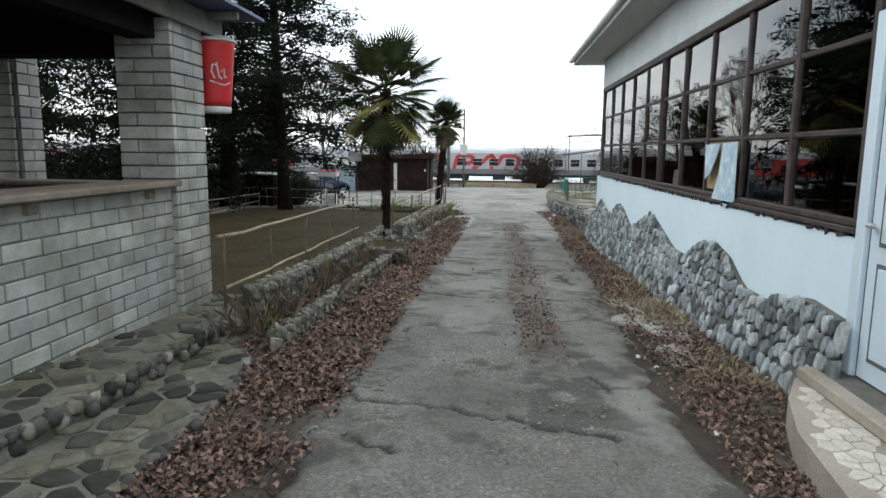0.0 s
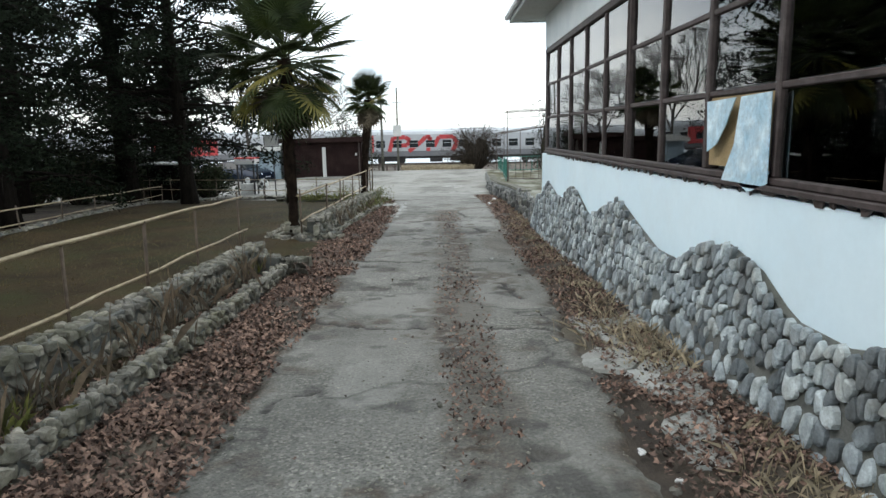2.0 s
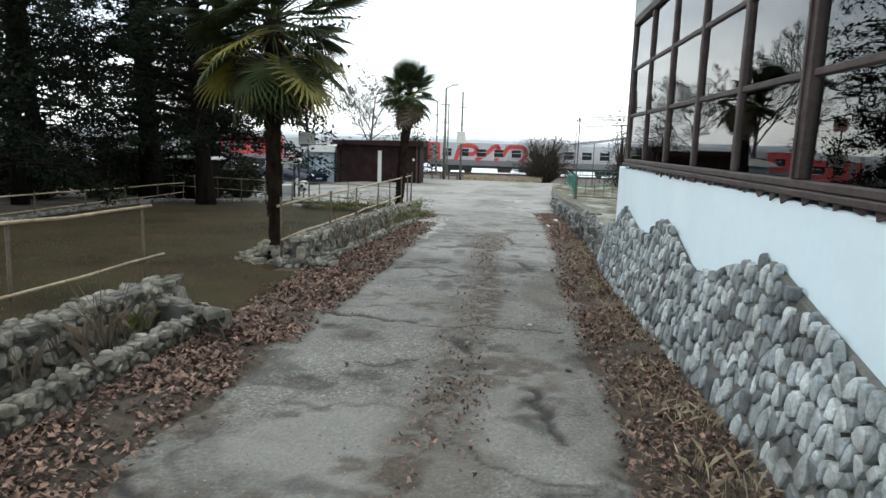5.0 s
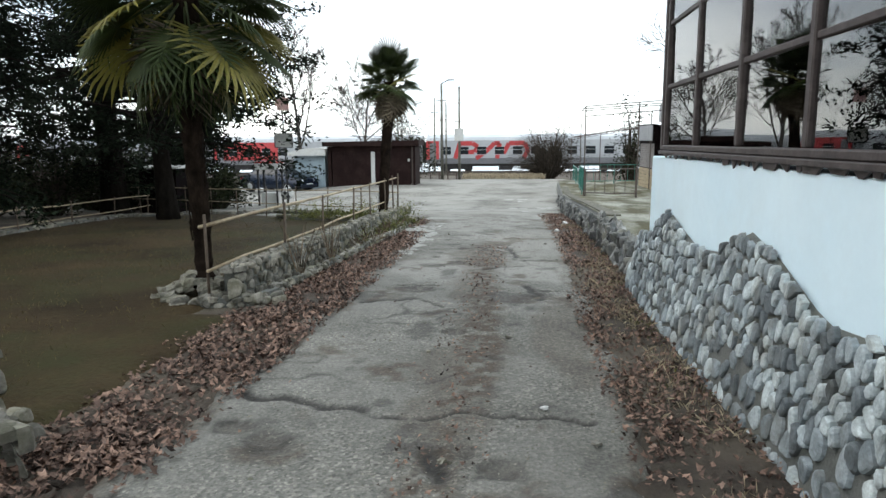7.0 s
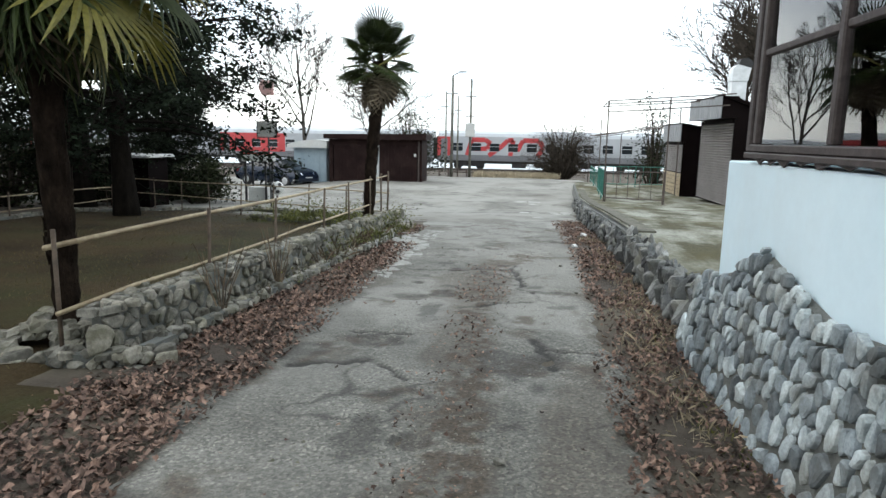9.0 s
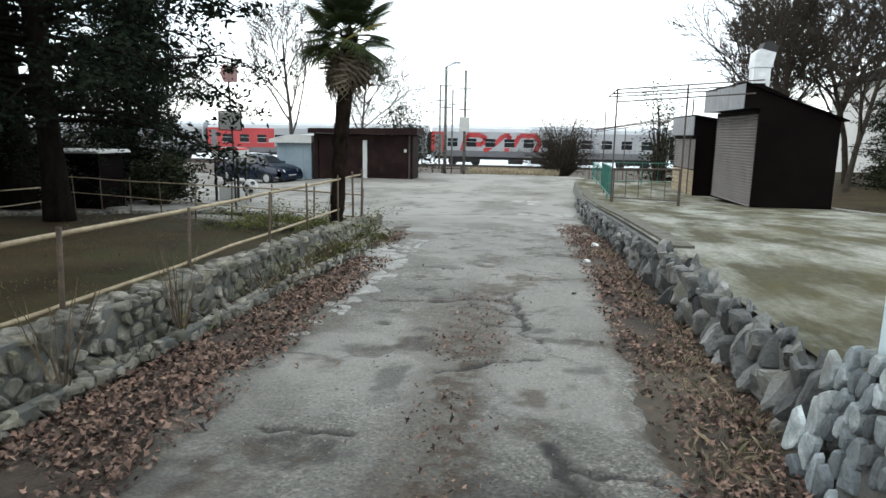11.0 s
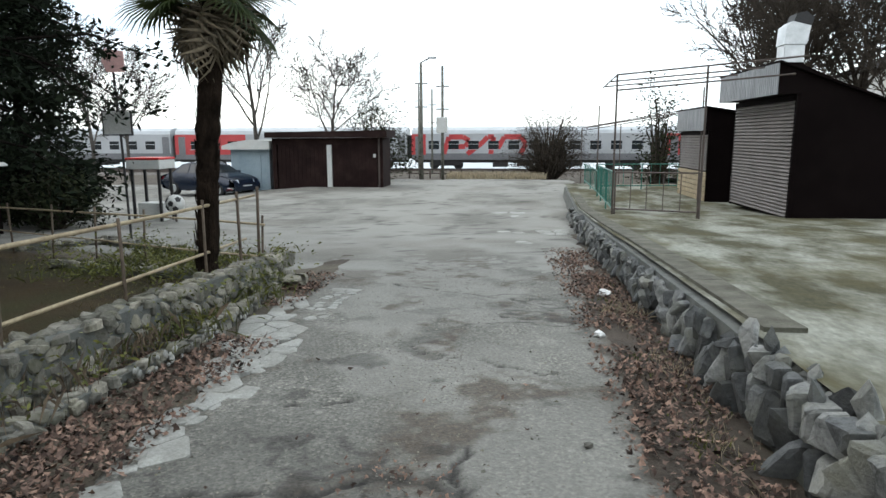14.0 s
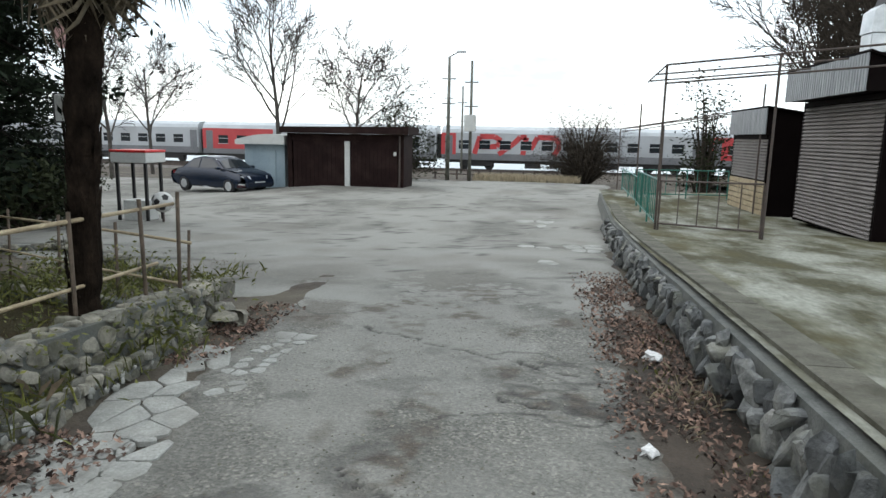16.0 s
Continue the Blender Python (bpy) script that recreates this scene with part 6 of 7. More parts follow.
perg = thing("pergola", "bare rusty pipe pergola over the terrace", "pergola")
PP = [(3.2, 30.1, 2.27), (4.7, 28.9, 2.3), (3.95, 43.4, 1.35), (3.78, 37.1, 1.95), (6.2, 34.4, 2.3), (5.2, 41.5, 1.45)]
for x, y, top in PP:
    part("post", Geo().tube([(x, y, terr_z(y) - 0.15), (x, y, top)], 0.022, 8), M_RUST, perg)
for a, b in (((3.2, 30.1, 2.27), (6.1, 27.9, 2.36)), ((3.2, 30.1, 1.95), (6.1, 28.4, 2.1)), ((3.3, 31.9, 2.27), (6.1, 29.9, 2.36)), ((3.4, 33.5, 2.27), (6.1, 31.5, 2.36)), ((3.2, 30.1, 2.27), (3.42, 33.7, 2.27)),
             ((3.95, 43.4, 1.35), (6.8, 39.2, 1.85)), ((3.95, 43.4, 1.22), (6.8, 40.2, 1.72)), ((3.9, 41.5, 1.33), (6.8, 37.4, 1.8)), ((3.95, 43.4, 1.35), (3.78, 37.1, 1.3)), ((3.85, 39.5, 1.32), (6.8, 36.6, 1.8))):
    part("pipe", Geo().tube([a, b], 0.016, 6), M_RUST, perg)

# ---- garages and shed ----
def garage():
    y0, y1 = 44.0, 45.8
    z = -1.3
    t = thing("garage", "low maroon brown double garage with white middle post", "garage")
    for xa, xb, ya, yb in ((-9.55, -9.35, y0, y1), (-4.75, -4.55, y0, y1), (-9.34, -4.76, y1 - 0.2, y1)):
        part("wall", Geo().box(xa, xb, ya, yb, z - 0.2, z + 2.25), M_GARAGE, t)
    part("roof", Geo().prism([(-9.75, z + 2.26), (-9.75, z + 2.5), (-4.3, z + 2.58), (-4.3, z + 2.26)], y0 - 0.35, y1 + 0.1), M_GARAGE, t, "dark flat roof with deep fascia")
    part("lintel", Geo().box(-9.34, -4.76, y0, y0 + 0.2, z + 1.95, z + 2.25), M_GARAGE, t)
    for xa, xb in ((-9.3, -7.07), (-6.83, -4.8)):
        d = part("garage_door", Geo().box(xa, xb, y0 + 0.03, y0 + 0.09, z, z + 1.94), M_GARAGE, t)
        g = Geo()
        n = 12
        for k in range(n):
            x = xa + (xb - xa) * k / n
            g.box(x + 0.012, x + (xb - xa) / n - 0.012, y0 + 0.015, y0 + 0.029, z + 0.03, z + 1.9)
        part("ribs", g, M_GARAGE, d)
    part("post", Geo().box(-7.06, -6.84, y0 - 0.02, y0 + 0.14, z, z + 1.95, 0.01), M_WHITE, t, "white middle post")
    part("sign_plate", Geo().box(-4.98, -4.86, y0 - 0.005, y0 + 0.028, z + 1.4, z + 1.55), M_WHITE, t)
    part("post", Geo().box(-4.75, -4.68, y0 - 0.06, y0 - 0.005, z, z + 2.2, 0.006), M_RUST, t)
    s = thing("shed", "small blue grey shed with rounded white roof", "shed")
    part("shell", Geo().box(-11.6, -9.8, 44.3, 47.5, z - 0.3, z + 1.75), M_BLUEGREY, s)
    arc = [(-11.85 + 2.2 * k / 8, z + 1.76 + 0.42 * math.sin(math.pi * (0.12 + 0.55 * k / 8))) for k in range(9)]
    part("roof", Geo().prism(arc + [(-9.65, z + 1.752), (-11.85, z + 1.752)], 43.9, 47.7), M_WHITE, s, "dirty white sheet roof")
    part("door", Geo().box(-11.3, -10.2, 44.26, 44.298, z - 0.2, z + 1.5), M_BLUEGREY, s)


garage()

# ---- parked car ----
def saloon(name, label, at, yaw, paint):
    t = thing(name, label, "car")
    m = pose(*at, 0, 0, yaw)
    def place(g):
        g.v = [tuple(m @ Vector(p)) for p in g.v]
        return g
    side = [(-2.2, 0.3), (-2.24, 0.55), (-2.18, 0.82), (-1.75, 0.95), (-1.55, 0.98), (-1.0, 1.36), (-0.45, 1.46), (0.15, 1.44), (0.55, 1.3), (1.05, 0.98), (1.6, 0.9), (2.05, 0.76), (2.2, 0.55), (2.2, 0.3), (1.75, 0.22), (-1.8, 0.22)]
    prof = [(-0.8, 0.96), (-0.86, 0.85), (-0.83, 0.4)]
    g = Geo()
    widths = [0.78, 0.84, 0.85, 0.8, 0.78, 0.62, 0.58, 0.58, 0.62, 0.76, 0.78, 0.76, 0.76, 0.76, 0.8, 0.8]
    n = len(side)
    v = [(x, -w, z) for (x, z), w in zip(side, widths)] + [(x, w, z) for (x, z), w in zip(side, widths)]
    mids = [(x * 0.985, 0, z + (0.03 if z > 0.5 else 0)) for x, z in side]
    g.add(v + mids, [(i, (i + 1) % n, 2 * n + (i + 1) % n, 2 * n + i) for i in range(n)] + [(2 * n + i, 2 * n + (i + 1) % n, n + (i + 1) % n, n + i) for i in range(n)])
    # flanks: belt line bulging outwards
    cen = [(0, 0.6)]
    belt = [(-2.1, 0.6), (-1.2, 0.62), (0, 0.62), (1.2, 0.6), (2.05, 0.55)]
    for s in (-1, 1):
        low = [(x, s * 0.84, 0.25) for x in (-1.8, -0.9, 0, 0.9, 1.75)]
        mid = [(x, s * 0.9, z) for x, z in belt]
        up = [(-1.75, s * 0.82, 0.94), (-1.0, s * 0.8, 0.97), (0, s * 0.8, 0.97), (1.05, s * 0.79, 0.95), (1.9, s * 0.77, 0.8)]
        f = []
        for i in range(4):
            f += [(i, i + 1, 5 + i + 1, 5 + i), (5 + i, 5 + i + 1, 10 + i + 1, 10 + i)]
        g.add(low + mid + up, f)
        roof_e = [(-1.5, s * 0.76, 0.98), (-1.0, s * 0.64, 1.34), (-0.45, s * 0.6, 1.44), (0.15, s * 0.6, 1.42), (0.55, s * 0.64, 1.28), (1.0, s * 0.76, 0.98)]
        belt_e = [(-1.5, s * 0.8, 0.96), (-1.0, s * 0.8, 0.96), (-0.45, s * 0.8, 0.96), (0.15, s * 0.8, 0.96), (0.55, s * 0.8, 0.96), (1.0, s * 0.79, 0.96)]
        g.add(belt_e + roof_e, [(i, i + 1, 7 + i, 6 + i) for i in range(5)])
    part("body", place(g), paint, t, smooth=True)
    for s in (-1, 1):
        for pane in ([(-1.32, 1.0), (-0.95, 1.3), (-0.5, 1.385), (-0.5, 1.0)], [(-0.42, 1.0), (-0.42, 1.39), (0.12, 1.37), (0.45, 1.24), (0.8, 1.0)]):
            q = []
            for dy in (0.0, 0.012):
                for x, z in pane:
                    k = (z - 0.96) / 0.48
                    q.append((x, s * (0.805 - 0.2 * k + dy), z))
            nn = len(pane)
            g = Geo().add(q, [tuple(range(nn)), tuple(range(2 * nn - 1, nn - 1, -1))] + [(i, i + nn, (i + 1) % nn + nn, (i + 1) % nn) for i in range(nn)])
            part("side_window", place(g), M_WINDARK, t)
    g = Geo().add([(1.02, -0.7, 1.01), (1.02, 0.7, 1.01), (0.58, 0.56, 1.31), (0.58, -0.56, 1.31), (1.0, 0, 1.05), (0.56, 0, 1.36)], [(0, 4, 5, 3), (4, 1, 2, 5)])
    part("windscreen", place(g), M_WINDARK, t)
    g = Geo().add([(-1.52, -0.7, 1.02), (-1.52, 0.7, 1.02), (-1.03, 0.58, 1.37), (-1.03, -0.58, 1.37)], [(0, 1, 2, 3)])
    part("rear_window", place(g), M_WINDARK, t)
    M_LAMP = plain("headlight_lens", (0.75, 0.78, 0.8), 0.1)
    for s in (-1, 1):
        part("headlight", place(Geo().add([(2.16, s * 0.42, 0.62), (2.08, s * 0.74, 0.66), (1.95, s * 0.79, 0.74), (2.1, s * 0.45, 0.74)], [(0, 1, 2, 3)])), M_LAMP, t, "clear headlight")
        part("tail_light", place(Geo().box(-2.25, -2.16, s * 0.62 - 0.14, s * 0.62 + 0.14, 0.68, 0.82, 0.02)), M_RED, t)
        part("mirror", place(Geo().box(0.72, 0.88, s * 0.92 - 0.09, s * 0.92 + 0.09, 0.96, 1.08, 0.03)), paint, t)
        for x in (-1.35, 1.35):
            w = thing("wheel")
            w.parent = t
            part("tyre", place(Geo().tube([(x, s * 0.68, 0.31), (x, s * 0.72, 0.31), (x, s * 0.88, 0.31), (x, s * 0.9, 0.31)], [0.27, 0.31, 0.31, 0.27], 20)), M_TIRE, w)
            part("rim", place(Geo().tube([(x, s * 0.89, 0.31), (x, s * 0.915, 0.31)], [0.2, 0.17], 12)), M_ZINC, w)
    part("number_plate", place(Geo().box(2.2, 2.215, -0.26, 0.26, 0.4, 0.51)), M_WHITE, t)
    part("bumper", place(Geo().box(2.1, 2.23, -0.74, 0.74, 0.26, 0.5, 0.05)), paint, t)
    return t


saloon("car", "dark blue saloon car parked by the garages", (-12.3, 43.6, gz(-12.3, 43.6) + 0.02), -22, M_CARPAINT)

# ---- train on the embankment ----
TY, TZ = 80.0, -2.2


def wagon(x0, L, seed, red_from, red_to, logo):
    """A sleeping car, 24 m long."""
    t = thing("train_wagon", "grey passenger train wagon with red panels", "train wagon", "train")
    x1 = x0 + L - 0.5
    y0, y1 = TY, TY + 2.9
    z0, z1 = TZ + 0.95, TZ + 3.55
    part("body", Geo().box(x0, x1, y0, y1, z0, z1, 0.05), M_TRAIN, t)
    prof = [(y0 + 0.02, z1 - 0.04), (y0 + 0.12, z1 + 0.28), (y0 + 0.6, z1 + 0.52), (y0 + 1.45, z1 + 0.62), (y0 + 2.3, z1 + 0.52), (y0 + 2.78, z1 + 0.28), (y0 + 2.88, z1 - 0.04)]
    part("roof", Geo().prism(prof, x0 + 0.02, x1 - 0.02, 0), M_TRAINROOF, t, "silver ribbed roof")
    part("lower_band", Geo().box(x0 + 0.01, x1 - 0.01, y0 - 0.015, y0 + 0.05, z0, z0 + 0.62), M_TRAINDK, t, "darker lower band")
    if red_to > red_from:
        part("red_panel", Geo().box(x0 + red_from, x0 + red_to, y0 - 0.022, y0 + 0.03, z0 + 0.5, z1 - 0.1), M_TRAINRED, t, "red painted panel")
    if logo:
        cx, zm, h = x0 + logo, (z0 + z1) / 2 + 0.1, 0.82
        loops = ([(0.0, -h), (0.5, h), (1.9, h), (2.5, 0.45), (2.1, -0.1), (0.75, -0.15)], [(2.3, -h), (3.1, -0.25), (3.7, 0.2), (4.3, h), (4.9, h), (4.75, 0.2), (4.6, -h)],
                 [(5.3, -0.3), (5.9, h), (7.6, h), (8.0, 0.1), (7.5, -h)])
        for stroke in loops:
            for (ax, az), (bx, bz) in zip(stroke[:-1], stroke[1:]):
                nx, nz = -(bz - az), bx - ax
                w = 0.24 / math.hypot(nx, nz)
                part("emblem", Geo().prism([(cx + ax - nx * w, zm + az - nz * w), (cx + bx - nx * w, zm + bz - nz * w), (cx + bx + nx * w, zm + bz + nz * w), (cx + ax + nx * w, zm + az + nz * w)], y0 - 0.024, y0 - 0.002), M_TRAINRED, t, "red angular emblem stroke")
    n = 11
    for k in range(n):
        wx = x0 + 2.2 + (L - 4.9) * k / (n - 1)
        w = part("window", Geo().box(wx - 0.52, wx + 0.52, y0 - 0.03, y0 + 0.02, z0 + 1.02, z0 + 1.85, 0.02), M_WINDARK, t)
        part("window_frame", Geo().box(wx - 0.57, wx + 0.57, y0 - 0.035, y0 - 0.028, z0 + 1.5, z0 + 1.54).box(wx - 0.57, wx + 0.57, y0 - 0.036, y0 - 0.026, z0 + 0.97, z0 + 1.02), M_TRAINROOF, w)
    for dx in (0.35, L - 1.4):
        part("door", Geo().box(x0 + dx, x0 + dx + 0.75, y0 - 0.028, y0 + 0.02, z0 + 0.1, z1 - 0.3, 0.02), M_TRAINDK, t)
    part("underframe", Geo().box(x0 + 0.3, x1 - 0.3, y0 + 0.25, y1 - 0.25, z0 - 0.28, z0 - 0.002), M_BLACK, t)
    for k, dx in enumerate((8, 10.4, 13, 15.2)):
        part("equipment_box", Geo().box(x0 + dx, x0 + dx + 1.5, y0 + 0.2, y1 - 0.2, z0 - 0.7 + 0.1 * (k % 2), z0 - 0.285, 0.03), M_BLACK, t)
    for bx in (3.4, L - 3.9):
        b = part("bogie", Geo().box(x0 + bx - 1.5, x0 + bx + 1.5, y0 + 0.3, y0 + 0.5, TZ + 0.35, TZ + 0.8, 0.04).box(x0 + bx - 0.3, x0 + bx + 0.3, y0 + 0.5, y1 - 0.5, TZ + 0.4, TZ + 0.7), M_BLACK, t)
        for wx in (-1.2, 1.2):
            part("wheel", Geo().tube([(x0 + bx + wx, y0 + 0.55, TZ + 0.475), (x0 + bx + wx, y0 + 0.69, TZ + 0.475)], 0.475, 18), M_BLACK, b)
    part("gangway", Geo().box(x1 + 0.01, x0 + L - 0.01, y0 + 0.6, y1 - 0.6, z0 + 0.1, z1 - 0.2), M_BLACK, t)


for k in range(-4, 5):
    wagon(-8.6 + 24.5 * k, 24.5, k, 0.0, 7.5 if k in (-1, 1) else 1.4, 3.2 if k in (0, 2) else 0)

track = thing("railway_track", "rusty railway track on dark ballast", "railway track", kind="structure")
part("ballast", Geo().prism([(TY - 6.5, TZ - 0.75), (TY - 4.5, TZ - 0.2), (TY + 5, TZ - 0.2), (TY + 7, TZ - 0.9)], -160, 160, 0), M_BALLAST, track)
for y in (TY + 0.7, TY + 2.22, TY - 3.8, TY - 2.28):
    part("rail", Geo().box(-160, 160, y - 0.035, y + 0.035, TZ - 0.17, TZ - 0.002), M_RUST, track)

# trackside barrier of low pipes
barrier = thing("track_barrier", "low dark pipe barrier along the railway", "barrier")
for k in range(12):
    x = -5.2 + k * 0.65
    part("post", Geo().box(x - 0.05, x + 0.05, 55.95, 56.05, gz(x, 56) - 0.1, gz(x, 56) + 0.5), M_RUST, barrier)
for up in (0.25, 0.5):
    part("rail", Geo().tube([(-5.4, 56, gz(0, 56) + up), (2.2, 56, gz(0, 56) + up)], 0.04, 6), M_RUST, barrier)
verge = thing("grass_verge", "strip of pale dry grass along the railway", "grass", kind="stuff")
rng = np.random.default_rng(4)
n = 9000
px, py = rng.uniform(-2.5, 3.0, n), rng.uniform(51.5, 57, n)
pz = ground_z(px, py)
hh, aa = rng.uniform(0.12, 0.45, n), rng.uniform(0, 6.28, n)
v = np.stack([np.stack([px - 0.02 * np.cos(aa), py - 0.02 * np.sin(aa), pz], 1), np.stack([px + 0.02 * np.cos(aa), py + 0.02 * np.sin(aa), pz], 1), np.stack([px + rng.normal(0, 0.1, n), py + rng.normal(0, 0.1, n), pz + hh], 1)], 1).reshape(-1, 3)
ob = part("blades", cloud_mesh("blades", v, np.arange(n * 3).reshape(n, 3), M_STRAW), None, verge)

# ---- poles ----
def mast(label, x, y, h, r0, box_z=None, arm=False):
    t = thing("utility_pole", label, "pole", "trackside poles")
    z = gz(x, y)
    part("shaft", Geo().tube([(x, y, z - 0.2), (x, y, z + h)], [r0, r0 * 0.6], 10), M_CONC, t, smooth=True)
    if box_z is not None:
        part("switch_box", Geo().box(x - 0.3, x + 0.3, y - 0.42, y - 0.14, box_z, box_z + 0.85, 0.03), M_WHITE, t, "white switch box")
    if arm:
        part("arm", Geo().tube([(x, y, z + h), (x + 0.5, y, z + h + 0.25)], 0.03, 6), M_RUST, t)
        part("lamp_head", Geo().box(x + 0.4, x + 0.85, y - 0.09, y + 0.09, z + h + 0.2, z + h + 0.3, 0.02), M_ZINC, t)
    for k in range(2):
        part("crossarm", Geo().box(x - 0.35, x + 0.35, y - 0.03, y + 0.03, z + h * (0.62 + 0.2 * k), z + h * (0.62 + 0.2 * k) + 0.05), M_RUST, t)
    return t


mast("grey concrete pole with a lamp arm beside the railway", -3.9, 52, 6.3, 0.12, None, True)
mast("grey concrete pole with a white switch box beside the railway", -2.72, 52, 6.1, 0.1, 1.2)
mast("far grey pole beyond the railway", -6.5, 70, 7.6, 0.1)
mast("far grey pole beyond the railway", -5.4, 70, 7.2, 0.1)
lamp = thing("sign_post", "thin black sign post with a framed board and a pale arrow", "sign post")
lx, ly = -5.87, 26.64
part("post", Geo().tube([(lx + 0.06, ly, gz(lx, ly) - 0.1), (lx + 0.02, ly, 1.0), (lx - 0.02, ly, 2.1)], 0.022, 8), M_BLACK, lamp)
part("board", Geo().box(lx - 0.25, lx + 0.25, ly - 0.05, ly - 0.026, 1.05, 1.43), M_WHITE, lamp, "white board in a dark frame")
part("board_frame", Geo().box(lx - 0.275, lx + 0.275, ly - 0.058, ly - 0.024, 1.434, 1.458).box(lx - 0.275, lx + 0.275, ly - 0.058, ly - 0.024, 1.022, 1.046).box(lx - 0.275, lx - 0.253, ly - 0.058, ly - 0.024, 1.046, 1.434).box(lx + 0.253, lx + 0.275, ly - 0.058, ly - 0.024, 1.046, 1.434), M_BLACK, lamp)
part("arrow", Geo().prism([(lx - 0.21, 2.3), (lx - 0.12, 2.1), (lx + 0.2, 2.1), (lx + 0.2, 2.45), (lx - 0.12, 2.5)], ly - 0.03, ly - 0.008, 1), M_PINK, lamp, "faded pink arrow sign")
booth = thing("pay_booth", "narrow white booth with a red edged cap", "booth")
ox, oy = -8.35, 31.9
oz = gz(ox, oy)
for dx in (-0.36, 0.36):
    for dy in (-0.3, 0.3):
        part("post", Geo().box(ox + dx - 0.03, ox + dx + 0.03, oy + dy - 0.03, oy + dy + 0.03, oz - 0.05, oz + 1.38), M_BLACK, booth)
part("cabinet", Geo().box(ox - 0.3, ox + 0.3, oy - 0.24, oy + 0.24, oz + 0.02, oz + 0.5, 0.01), M_WHITE, booth)
part("cap", Geo().box(ox - 0.45, ox + 0.45, oy - 0.4, oy + 0.4, oz + 1.385, oz + 1.62, 0.015), M_WHITE, booth, "white cap")
part("cap_edge", Geo().box(ox - 0.46, ox + 0.46, oy - 0.41, oy + 0.41, oz + 1.625, oz + 1.68, 0.01), M_RED, booth, "red edging")

# ---- small things in the garden corner ----
hut = thing("garden_hut", "small dark hut with striped white awning", "hut")
hx, hy = -10.2, 27.6
hz = gz(hx, hy)
part("shell", Geo().box(hx - 0.6, hx + 0.6, hy - 0.4, hy + 0.6, hz - 0.1, hz + 1.35), M_DKBROWN, hut)
for k in range(9):
    g = Geo().prism([(hx - 0.75 + k * 0.17, hz + 1.42), (hx - 0.75 + k * 0.17 + 0.09, hz + 1.47), (hx - 0.75 + (k + 1) * 0.17, hz + 1.42), (hx - 0.75 + (k + 1) * 0.17, hz + 1.39), (hx - 0.75 + k * 0.17, hz + 1.39)], hy - 0.65, hy + 0.7)
    part("awning_strip", g, M_WHITE, hut, "white awning strip")
ball = thing("football", "white and black football on a post stand", "ball")
bx, by = -7.6, 31.6
bz = gz(bx, by)
part("stand", Geo().tube([(bx, by, bz - 0.05), (bx, by, bz + 0.24)], 0.03, 8), M_RUST, ball)
bm = bmesh.new()
bmesh.ops.create_icosphere(bm, subdivisions=3, radius=0.24, matrix=Matrix.Translation((bx, by, bz + 0.48)))
me = bpy.data.meshes.new("shell")
bm.to_mesh(me)
bm.free()
me.shade_smooth()
part("shell", me, M_WHITE, ball)
for a, e in ((-1.6, 0.1), (-0.7, 0.6), (-2.5, 0.5), (-1.1, -0.5), (-2.2, -0.4)):
    d = Vector((math.cos(a) * math.cos(e), math.sin(a) * math.cos(e), math.sin(e)))
    part("patch", Geo().tube([Vector((bx, by, bz + 0.48)) + d * 0.222, Vector((bx, by, bz + 0.48)) + d * 0.242], [0.085, 0.075], 5), M_BLACK, ball)


# ---- leaf litter, straw, weeds ----
def scatter_leaves(name, label, areas, seed):
    """Curled lobed leaves lying in drifts; areas are (x0, x1, y0, y1, count, size)."""
    rng = np.random.default_rng(seed)
    shape = np.array([(0, 0), (0.35, -0.45), (0.48, -0.08), (1.05, 0.02), (0.66, 0.36), (0.5, 0.92), (0.22, 0.5)])
    shape = shape - shape.mean(0)
    k = len(shape)
    allv, n_all = [], 0
    for x0, x1, y0, y1, n, size in areas:
        u = rng.beta(1.6, 1.6, n)
        x, y = x0 + (x1 - x0) * u, rng.uniform(y0, y1, n)
        keepers = fnoise(x * 2.2, y * 2.2, seed + 5, 3) > rng.uniform(0.2, 0.62, n)
        x, y = x[keepers], y[keepers]
        n = len(x)
        z = np.maximum(soil_z(x, y), np.where((x > -1.1) & (x < 1.5), ground_z(x, y) + 0.02, -99)) + rng.uniform(0.004, 0.04, n)
        s = size * rng.uniform(0.55, 1.25, n)
        a = rng.uniform(0, 6.28, n)
        tx, ty = rng.normal(0, 0.5, n), rng.normal(0, 0.5, n)
        curl = rng.uniform(-0.2, 0.55, n)
        px = shape[None, :, 0] * s[:, None]
        py = shape[None, :, 1] * s[:, None]
        qx = px * np.cos(a)[:, None] - py * np.sin(a)[:, None]
        qy = px * np.sin(a)[:, None] + py * np.cos(a)[:, None]
        qz = qx * tx[:, None] + qy * ty[:, None] + curl[:, None] * (px ** 2 + 0.4 * py ** 2) / s[:, None]
        allv.append(np.stack([x[:, None] + qx, y[:, None] + qy, z[:, None] + np.maximum(qz, -0.02)], 2).reshape(-1, 3))
        n_all += n
    v = np.concatenate(allv)
    f = np.arange(n_all * k).reshape(n_all, k)
    ob = new(name, cloud_mesh(name, v, f, M_LEAF))
    return tagged(ob, label, "fallen leaves", kind="stuff")


